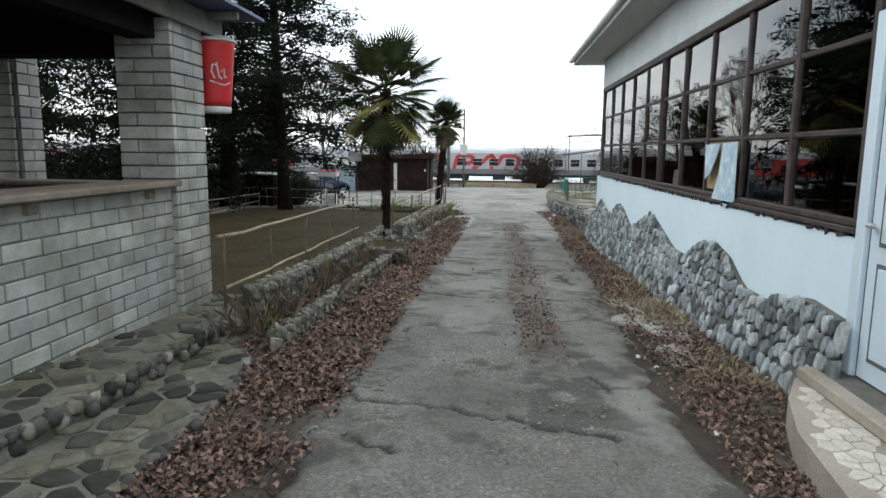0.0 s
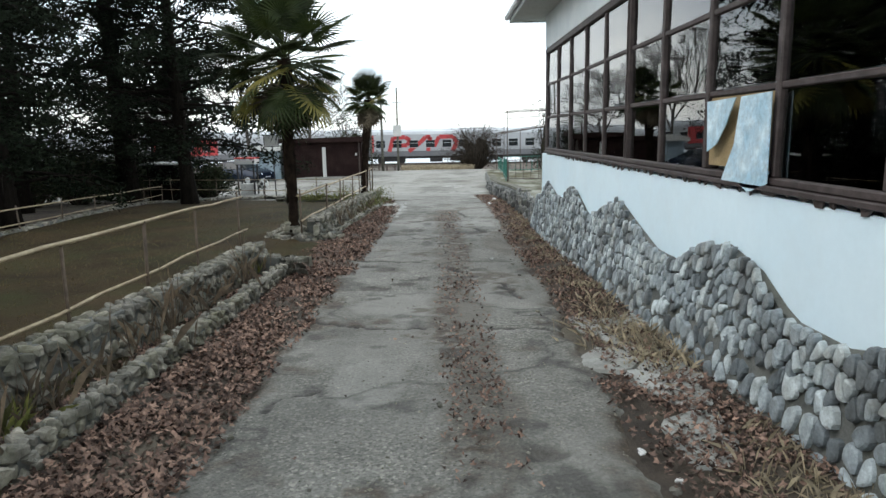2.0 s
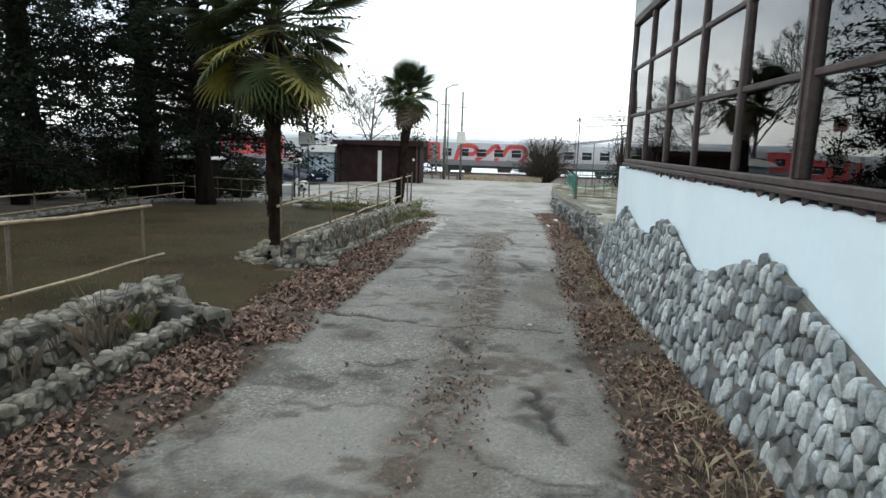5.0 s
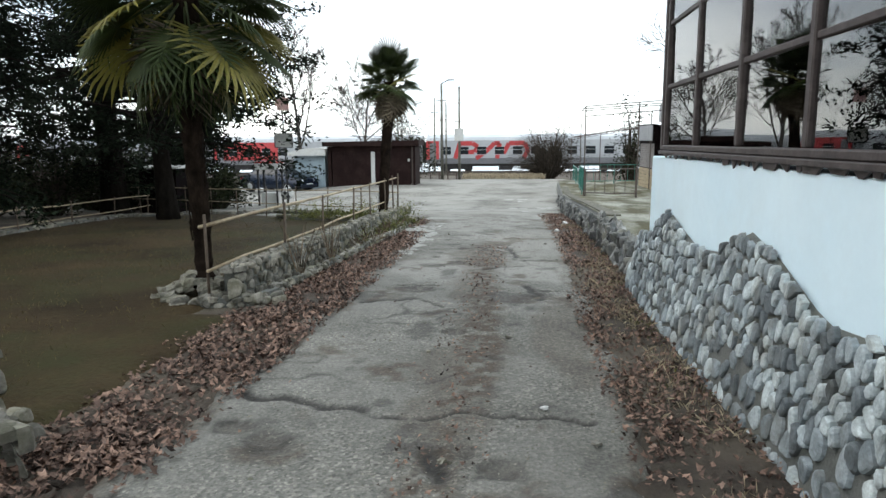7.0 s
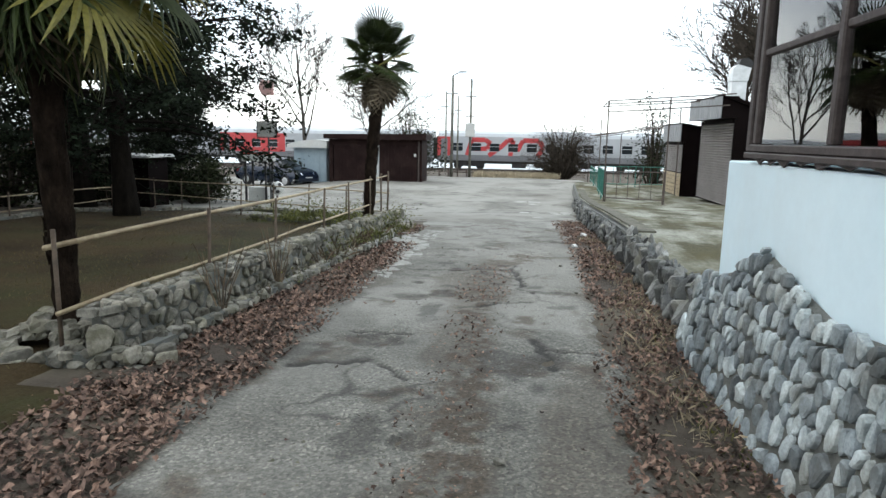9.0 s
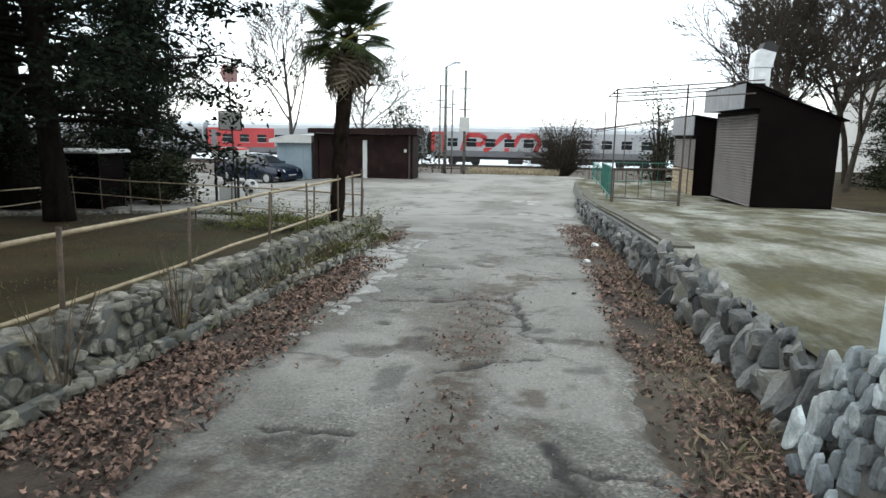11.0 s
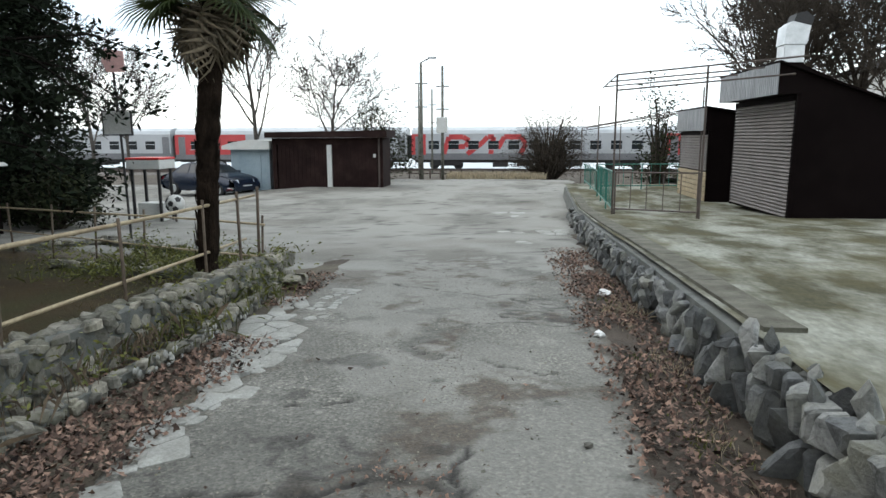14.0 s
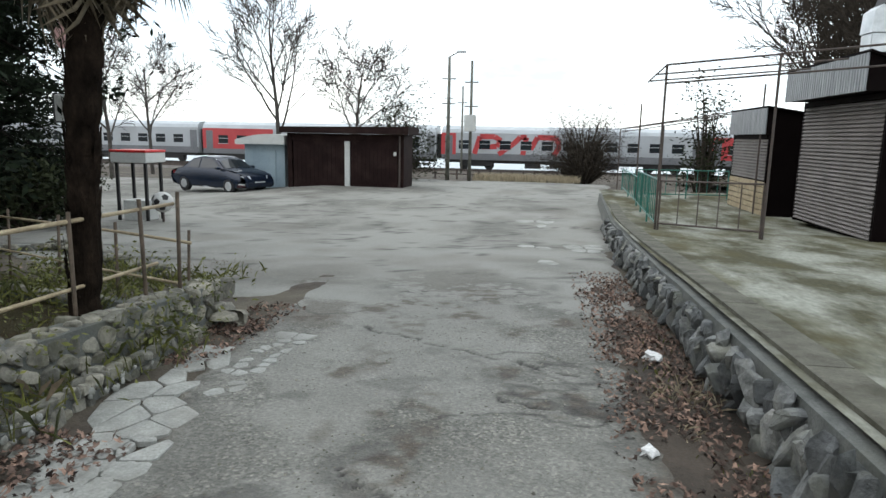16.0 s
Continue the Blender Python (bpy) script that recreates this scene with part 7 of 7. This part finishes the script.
scatter_leaves("fallen_leaves", "brown fallen leaves drifted along the garden kerb", [(-1.98, -0.95, 1.5, 10.8, 26000, 0.034), (-2.0, -0.85, 10.4, 14.2, 7500, 0.035), (-1.85, -0.8, 14.0, 20.5, 11000, 0.031), (-1.65, -1.1, 21.6, 23.6, 1500, 0.032)], 1)
scatter_leaves("fallen_leaves", "brown fallen leaves caught in the dry planter", [(-2.3, -1.9, 5.0, 10.8, 3600, 0.034), (-1.9, -1.5, 14.2, 20.5, 2600, 0.032)], 6)
scatter_leaves("fallen_leaves", "brown fallen leaves below the wall", [(1.2, 2.1, 2.5, 6.5, 7500, 0.029), (1.35, 2.12, 6.5, 15, 9500, 0.028), (1.5, 2.3, 15, 27, 13000, 0.029)], 2)
scatter_leaves("fallen_leaves", "scattered brown leaves on the middle of the lane", [(0.2, 0.68, 4.8, 7.6, 1300, 0.024), (0.15, 0.7, 7.6, 10, 900, 0.024), (0.1, 0.75, 16.4, 18.5, 700, 0.02), (0.15, 0.7, 10, 16, 1100, 0.021), (-0.9, 1.3, 3, 20, 200, 0.026)], 3)
scatter_leaves("fallen_leaves", "scattered brown leaves on the muddy bed", [(-6, -2.6, 8, 14, 350, 0.05), (-7, -2.4, 14, 25, 400, 0.05)], 4)


def tufts(name, label, category, spots, blades, height, width, material, seed, spread_r=0.14, lean_a=0.6, base=None):
    rng = np.random.default_rng(seed)
    vs = []
    for x, y, s in spots:
        n = int(blades * s)
        px, py = x + rng.normal(0, spread_r * s, n), y + rng.normal(0, spread_r * 1.4 * s, n)
        pz = (base if base is not None else soil_z)(px, py) - 0.01
        a, L = rng.uniform(0, 6.28, n), height * s * rng.uniform(0.4, 1.15, n)
        le = rng.normal(0, lean_a, n)
        dx, dy = np.cos(a) * np.sin(le), np.sin(a) * np.sin(le)
        up = np.abs(np.cos(le))
        bx, by = -np.sin(a) * width, np.cos(a) * width
        p0, p1 = np.stack([px - bx, py - by, pz], 1), np.stack([px + bx, py + by, pz], 1)
        mx, my, mz = px + dx * L * 0.5, py + dy * L * 0.5, pz + up * L * 0.6
        p2, p3 = np.stack([mx + bx * 0.7, my + by * 0.7, mz], 1), np.stack([mx - bx * 0.7, my - by * 0.7, mz], 1)
        tip = np.stack([px + dx * L * 1.15, py + dy * L * 1.15, pz + up * L * 0.85], 1)
        vs.append(np.stack([p0, p1, p2, tip, p3], 1).reshape(-1, 3))
    v = np.concatenate(vs)
    ob = new(name, cloud_mesh(name, v, np.arange(len(v)).reshape(-1, 5), material))
    return tagged(ob, label, category, kind="stuff")


r = random.Random(9)
straw = [(r.uniform(1.62, 1.98), r.uniform(6.9, 8.9), r.uniform(0.7, 1.3)) for _ in range(20)] + [(r.uniform(1.75, 2.0), r.uniform(4.7, 5.6), r.uniform(0.6, 1.1)) for _ in range(8)]
straw += [(r.uniform(1.72, 2.0), r.uniform(9.4, 15.5), r.uniform(0.4, 0.9)) for _ in range(30)] + [(r.uniform(1.9, 2.15), r.uniform(15.5, 22), r.uniform(0.4, 0.9)) for _ in range(26)]
tufts("dry_grass", "straw coloured dry grass tufts along the wall foot", "dry grass", straw, 60, 0.16, 0.0017, M_STRAW, 1, lean_a=1.15)
weeds = [(r.uniform(1.85, 2.15), r.uniform(11, 24), r.uniform(0.3, 0.7)) for _ in range(34)]
tufts("weeds", "small green weeds along the stone wall foot", "weeds", weeds, 50, 0.1, 0.005, M_WEED, 2)


def bed_z(x, y):
    return ground_z(x, y) + 0.12


stalks = [(r.uniform(-2.25, -2.0), r.uniform(5.1, 10.6), r.uniform(0.7, 1.25)) for _ in range(44)]
tufts("dead_plants", "dead brown stalks in the dry planter", "dead plants", stalks, 6, 0.36, 0.002, M_STALK, 3, 0.12, 0.4, bed_z)
stalks = [(r.uniform(-1.7, -1.5), r.uniform(18.0, 20.6), r.uniform(0.5, 1.0)) for _ in range(24)] + [(r.uniform(-1.75, -1.55), r.uniform(15, 18), 0.5) for _ in range(6)]
tufts("dead_plants", "dead brown stalks below the planter wall", "dead plants", stalks, 10, 0.3, 0.002, M_STALK, 4, 0.1, 0.4, bed_z)
green = [(r.uniform(-1.8, -1.4), r.uniform(19.6, 22.0), r.uniform(0.5, 1.0)) for _ in range(22)] + [(r.uniform(-4.2, -2.2), r.uniform(22.6, 24.6), r.uniform(0.6, 1.2)) for _ in range(40)]
tufts("green_plants", "yellow green leafy plants round the second palm", "plants", green, 26, 0.2, 0.005, M_WEED, 5, 0.2, 0.9, bed_z)
tufts("green_plants", "green leaves sprouting in the dry planter", "plants", [(-2.1, 5.6, 0.8), (-2.2, 6.3, 0.6), (-2.15, 10.4, 0.7)], 30, 0.3, 0.009, M_WEED, 6, 0.08, 0.4, bed_z)
for x, y in ((-2.05, 9.9), (-1.75, 15.4), (-2.1, 7.8), (-1.7, 16.6)):
    twig = thing("dead_shrub", "bare dead shrub in the planter", "shrub")
    g = Geo()
    z = gz(x, y)
    for k in range(12):
        d = Vector((r.uniform(-0.35, 0.35), r.uniform(-0.35, 0.35), 1))
        g.tube([(x, y, z), Vector((x, y, z)) + d * 0.3, Vector((x, y, z)) + d * r.uniform(0.45, 0.75) + Vector((r.uniform(-0.1, 0.1), r.uniform(-0.1, 0.1), 0))], [0.007, 0.005, 0.002], 4, cap=False)
    part("branchwork", g, M_STALK, twig, fix=False)

def leafy(name, label, spots, seed, material, leaf=0.045, per=60, spread_r=0.13):
    q = random.Random(seed)
    centres = [(x + q.uniform(-0.1, 0.1), y + q.uniform(-0.15, 0.15), gz(x, y) + h + q.uniform(-0.1, 0.1)) for x, y, h in spots]
    v, f = leaf_cloud(centres, spread_r, per, leaf, seed, 0.7)
    return tagged(new(name, cloud_mesh(name, v, f, material)), label, "plants", kind="stuff")


leafy("green_plants", "yellow green small leaved shrubs by the second palm", [(r.uniform(-1.75, -1.35), r.uniform(20.4, 22.6), r.uniform(0.2, 0.4)) for _ in range(9)] + [(r.uniform(-4.6, -2.3), r.uniform(22.0, 23.4), r.uniform(0.15, 0.45)) for _ in range(30)], 5, M_WEED)
leafy("green_plants", "low dark green plants along the kerb", [(r.uniform(-1.75, -1.45), r.uniform(16.5, 20.5), r.uniform(0.12, 0.3)) for _ in range(16)], 6, M_WEED, 0.035, 40, 0.09)
thin = [(r.uniform(-8.5, -2.6), r.uniform(7, 26), r.uniform(0.5, 1.2)) for _ in range(420)]
tufts("thin_grass", "thin short grass on the muddy bed", "grass", thin, 22, 0.06, 0.003, M_GRASSY, 8, 0.22, 0.7, lambda x, y: ground_z(x, y) + 0.04)

# ---- loose bits on the lane ----
def scrap(name, label, x, y, s, seed, material, category="litter"):
    me = lump_mesh(name, seed, material, 0.35, smooth=False)
    ob = new(name, me)
    ob.matrix_basis = Matrix.Translation((x, y, float(np.maximum(ground_z(x, y) + 0.02, soil_z(np.array(x), np.array(y)))) + s * 0.16)) @ Matrix.Rotation(seed, 4, "Z") @ Matrix.Diagonal((s, s * 0.8, s * 0.45, 1))
    return tagged(ob, label, category)


for k, (x, y, s) in enumerate(((1.69, 20.87, 0.1), (1.97, 22.56, 0.16), (1.33, 3.75, 0.05), (0.98, 11.6, 0.05), (1.22, 5.4, 0.05), (1.3, 5.1, 0.04))):
    scrap("litter", "crumpled white litter on the leaf strip", x, y, s, 70 + k, M_LITTER)
for k in range(26):
    y = r.uniform(3, 19)
    x = r.choice((r.uniform(1.15, 1.55), r.uniform(-1.15, -0.85), r.uniform(0.1, 0.8)))
    scrap("loose_stone", "small pale loose stone on the lane", x, y, r.uniform(0.025, 0.06), 90 + k, M_ROUGH, "stone")

# small chips of stone worn out of the asphalt
def lay_chips():
    rng = np.random.default_rng(77)
    n = 13000
    x = np.concatenate([rng.normal(0.45, 0.42, n // 2), rng.uniform(-1.05, 1.5, n - n // 2)])
    y = rng.uniform(2.6, 24.5, n) ** 1.0
    on = (x > -1.1) & (x < 1.6) & (fnoise(x * 0.9, y * 0.9, 33, 3) > rng.uniform(0.25, 0.65, n))
    x, y = x[on], y[on]
    n = len(x)
    z = road_z(x, y)
    s = rng.uniform(0.003, 0.008, n) * np.where(rng.random(n) > 0.96, 2.0, 1.0)
    base = np.array([(1, 0, 0), (0, 1, 0), (-1, 0, 0), (0, -1, 0), (0.2, 0.1, 0.75), (0, 0, -0.4)])
    v = base[None] * s[:, None, None] * rng.uniform(0.6, 1.4, (n, 6, 1))
    a = rng.uniform(0, 6.28, n)
    c, d = np.cos(a)[:, None], np.sin(a)[:, None]
    v = np.stack([v[:, :, 0] * c - v[:, :, 1] * d + x[:, None], v[:, :, 0] * d + v[:, :, 1] * c + y[:, None], v[:, :, 2] + z[:, None]], 2).reshape(-1, 3)
    tri = np.array([(0, 1, 4), (1, 2, 4), (2, 3, 4), (3, 0, 4), (1, 0, 5), (2, 1, 5), (3, 2, 5), (0, 3, 5)])
    f = (tri[None] + (np.arange(n) * 6)[:, None, None]).reshape(-1, 3)
    tagged(new("stone_chips", cloud_mesh("stone_chips", v, f, M_ROUGH_JOIN)), "pale stone chips worn loose on the lane", "gravel", kind="stuff")


lay_chips()

# pieces of broken pale concrete along the garden side
pale_strip = thing("broken_paving", "broken pale concrete paving beside the kerb", "paving", kind="structure")


def lay_pale():
    def place(u, v, out):
        return (v, u, max(gz(v, u) + 0.012, float(soil_z(np.array(v), np.array(u)))) - 0.004 + out)
    def strip(u, v):
        w = float(fnoise(u * 1.3, v * 1.3, 81))
        near_edge = np.interp(u, [18.3, 19.65, 20.1, 20.7, 21.4], [-0.72, -0.68, -0.6, -0.78, -1.05])
        return np.interp(u, [18.3, 19.06, 20.0, 21.4], [-0.82, -1.04, -1.22, -1.4]) < v < near_edge + 0.12 * (w - 0.5)
    def crumbs(u, v):
        return -0.98 < v < -0.72 and fnoise(u * 2, v * 2, 83) > 0.5
    lay_cells(pale_strip, "slab_piece", (18.3, 21.5, -1.45, -0.5), 0.27, 0.7, 44, strip, place, 0.004, (0.012, 0.018), M_PALE, M_PALE, lambda u, v: True, tilt=0.03, keep=0.93, round_it=False)
    lay_cells(pale_strip, "slab_piece", (16.2, 22.2, -1.05, -0.65), 0.12, 0.8, 47, crumbs, place, 0.006, (0.006, 0.016), M_PALE, M_PALE, lambda u, v: True, tilt=0.08, keep=0.7, round_it=False)
    lay_cells(pale_strip, "slab_piece", (5.5, 6.5, 1.35, 1.9), 0.5, 0.8, 45, lambda u, v: 1.45 < v < 1.9, place, 0.006, (0.01, 0.016), M_PALE, M_PALE, lambda u, v: True, tilt=0.05, keep=0.8, round_it=False)
    lay_cells(pale_strip, "slab_piece", (3.6, 4.9, -1.12, -0.72), 0.07, 0.8, 46, lambda u, v: -1.1 < v < -0.74 and fnoise(u * 3, v * 3, 86) > 0.5, place, 0.004, (0.006, 0.014), M_CONC, M_CONC, lambda u, v: True, tilt=0.1, keep=0.7, round_it=False)
    lay_cells(pale_strip, "slab_piece", (27.5, 33, 0.9, 2.0), 0.5, 0.6, 48, lambda u, v: fnoise(u, v, 84) > 0.56, place, 0.02, (0.014, 0.02), M_PALE, M_PALE, lambda u, v: True, tilt=0.02, keep=0.5, round_it=False)


LATER.append(lay_pale)
tile_step = step


def lay_tiles():
    M_TILE = surface("pale_broken_tile", (0.5, 0.46, 0.38), (0.66, 0.62, 0.54), 4, 60, 0.6, 0.1, rand=0.12)
    def inner(u, v):
        return float(np.interp(u, [0.8, 1.6, 2.6, 3.4, 3.9, 4.28], [1.53, 1.51, 1.55, 1.65, 1.81, 2.0])) + 0.05 < v < 1.97
    lay_cells(tile_step, "tile", (1.2, 4.25, 1.45, 2.0), 0.105, 0.8, 49, inner, lambda u, v, out: (v, u, 0.052 + out), 0.0035, (0.005, 0.008), M_TILE, M_TILE, lambda u, v: True, tilt=0.02, round_it=False)


LATER.append(lay_tiles)


# ---- pieces of walls, steps and pavements ----
for lay_pieces in LATER:
    lay_pieces()
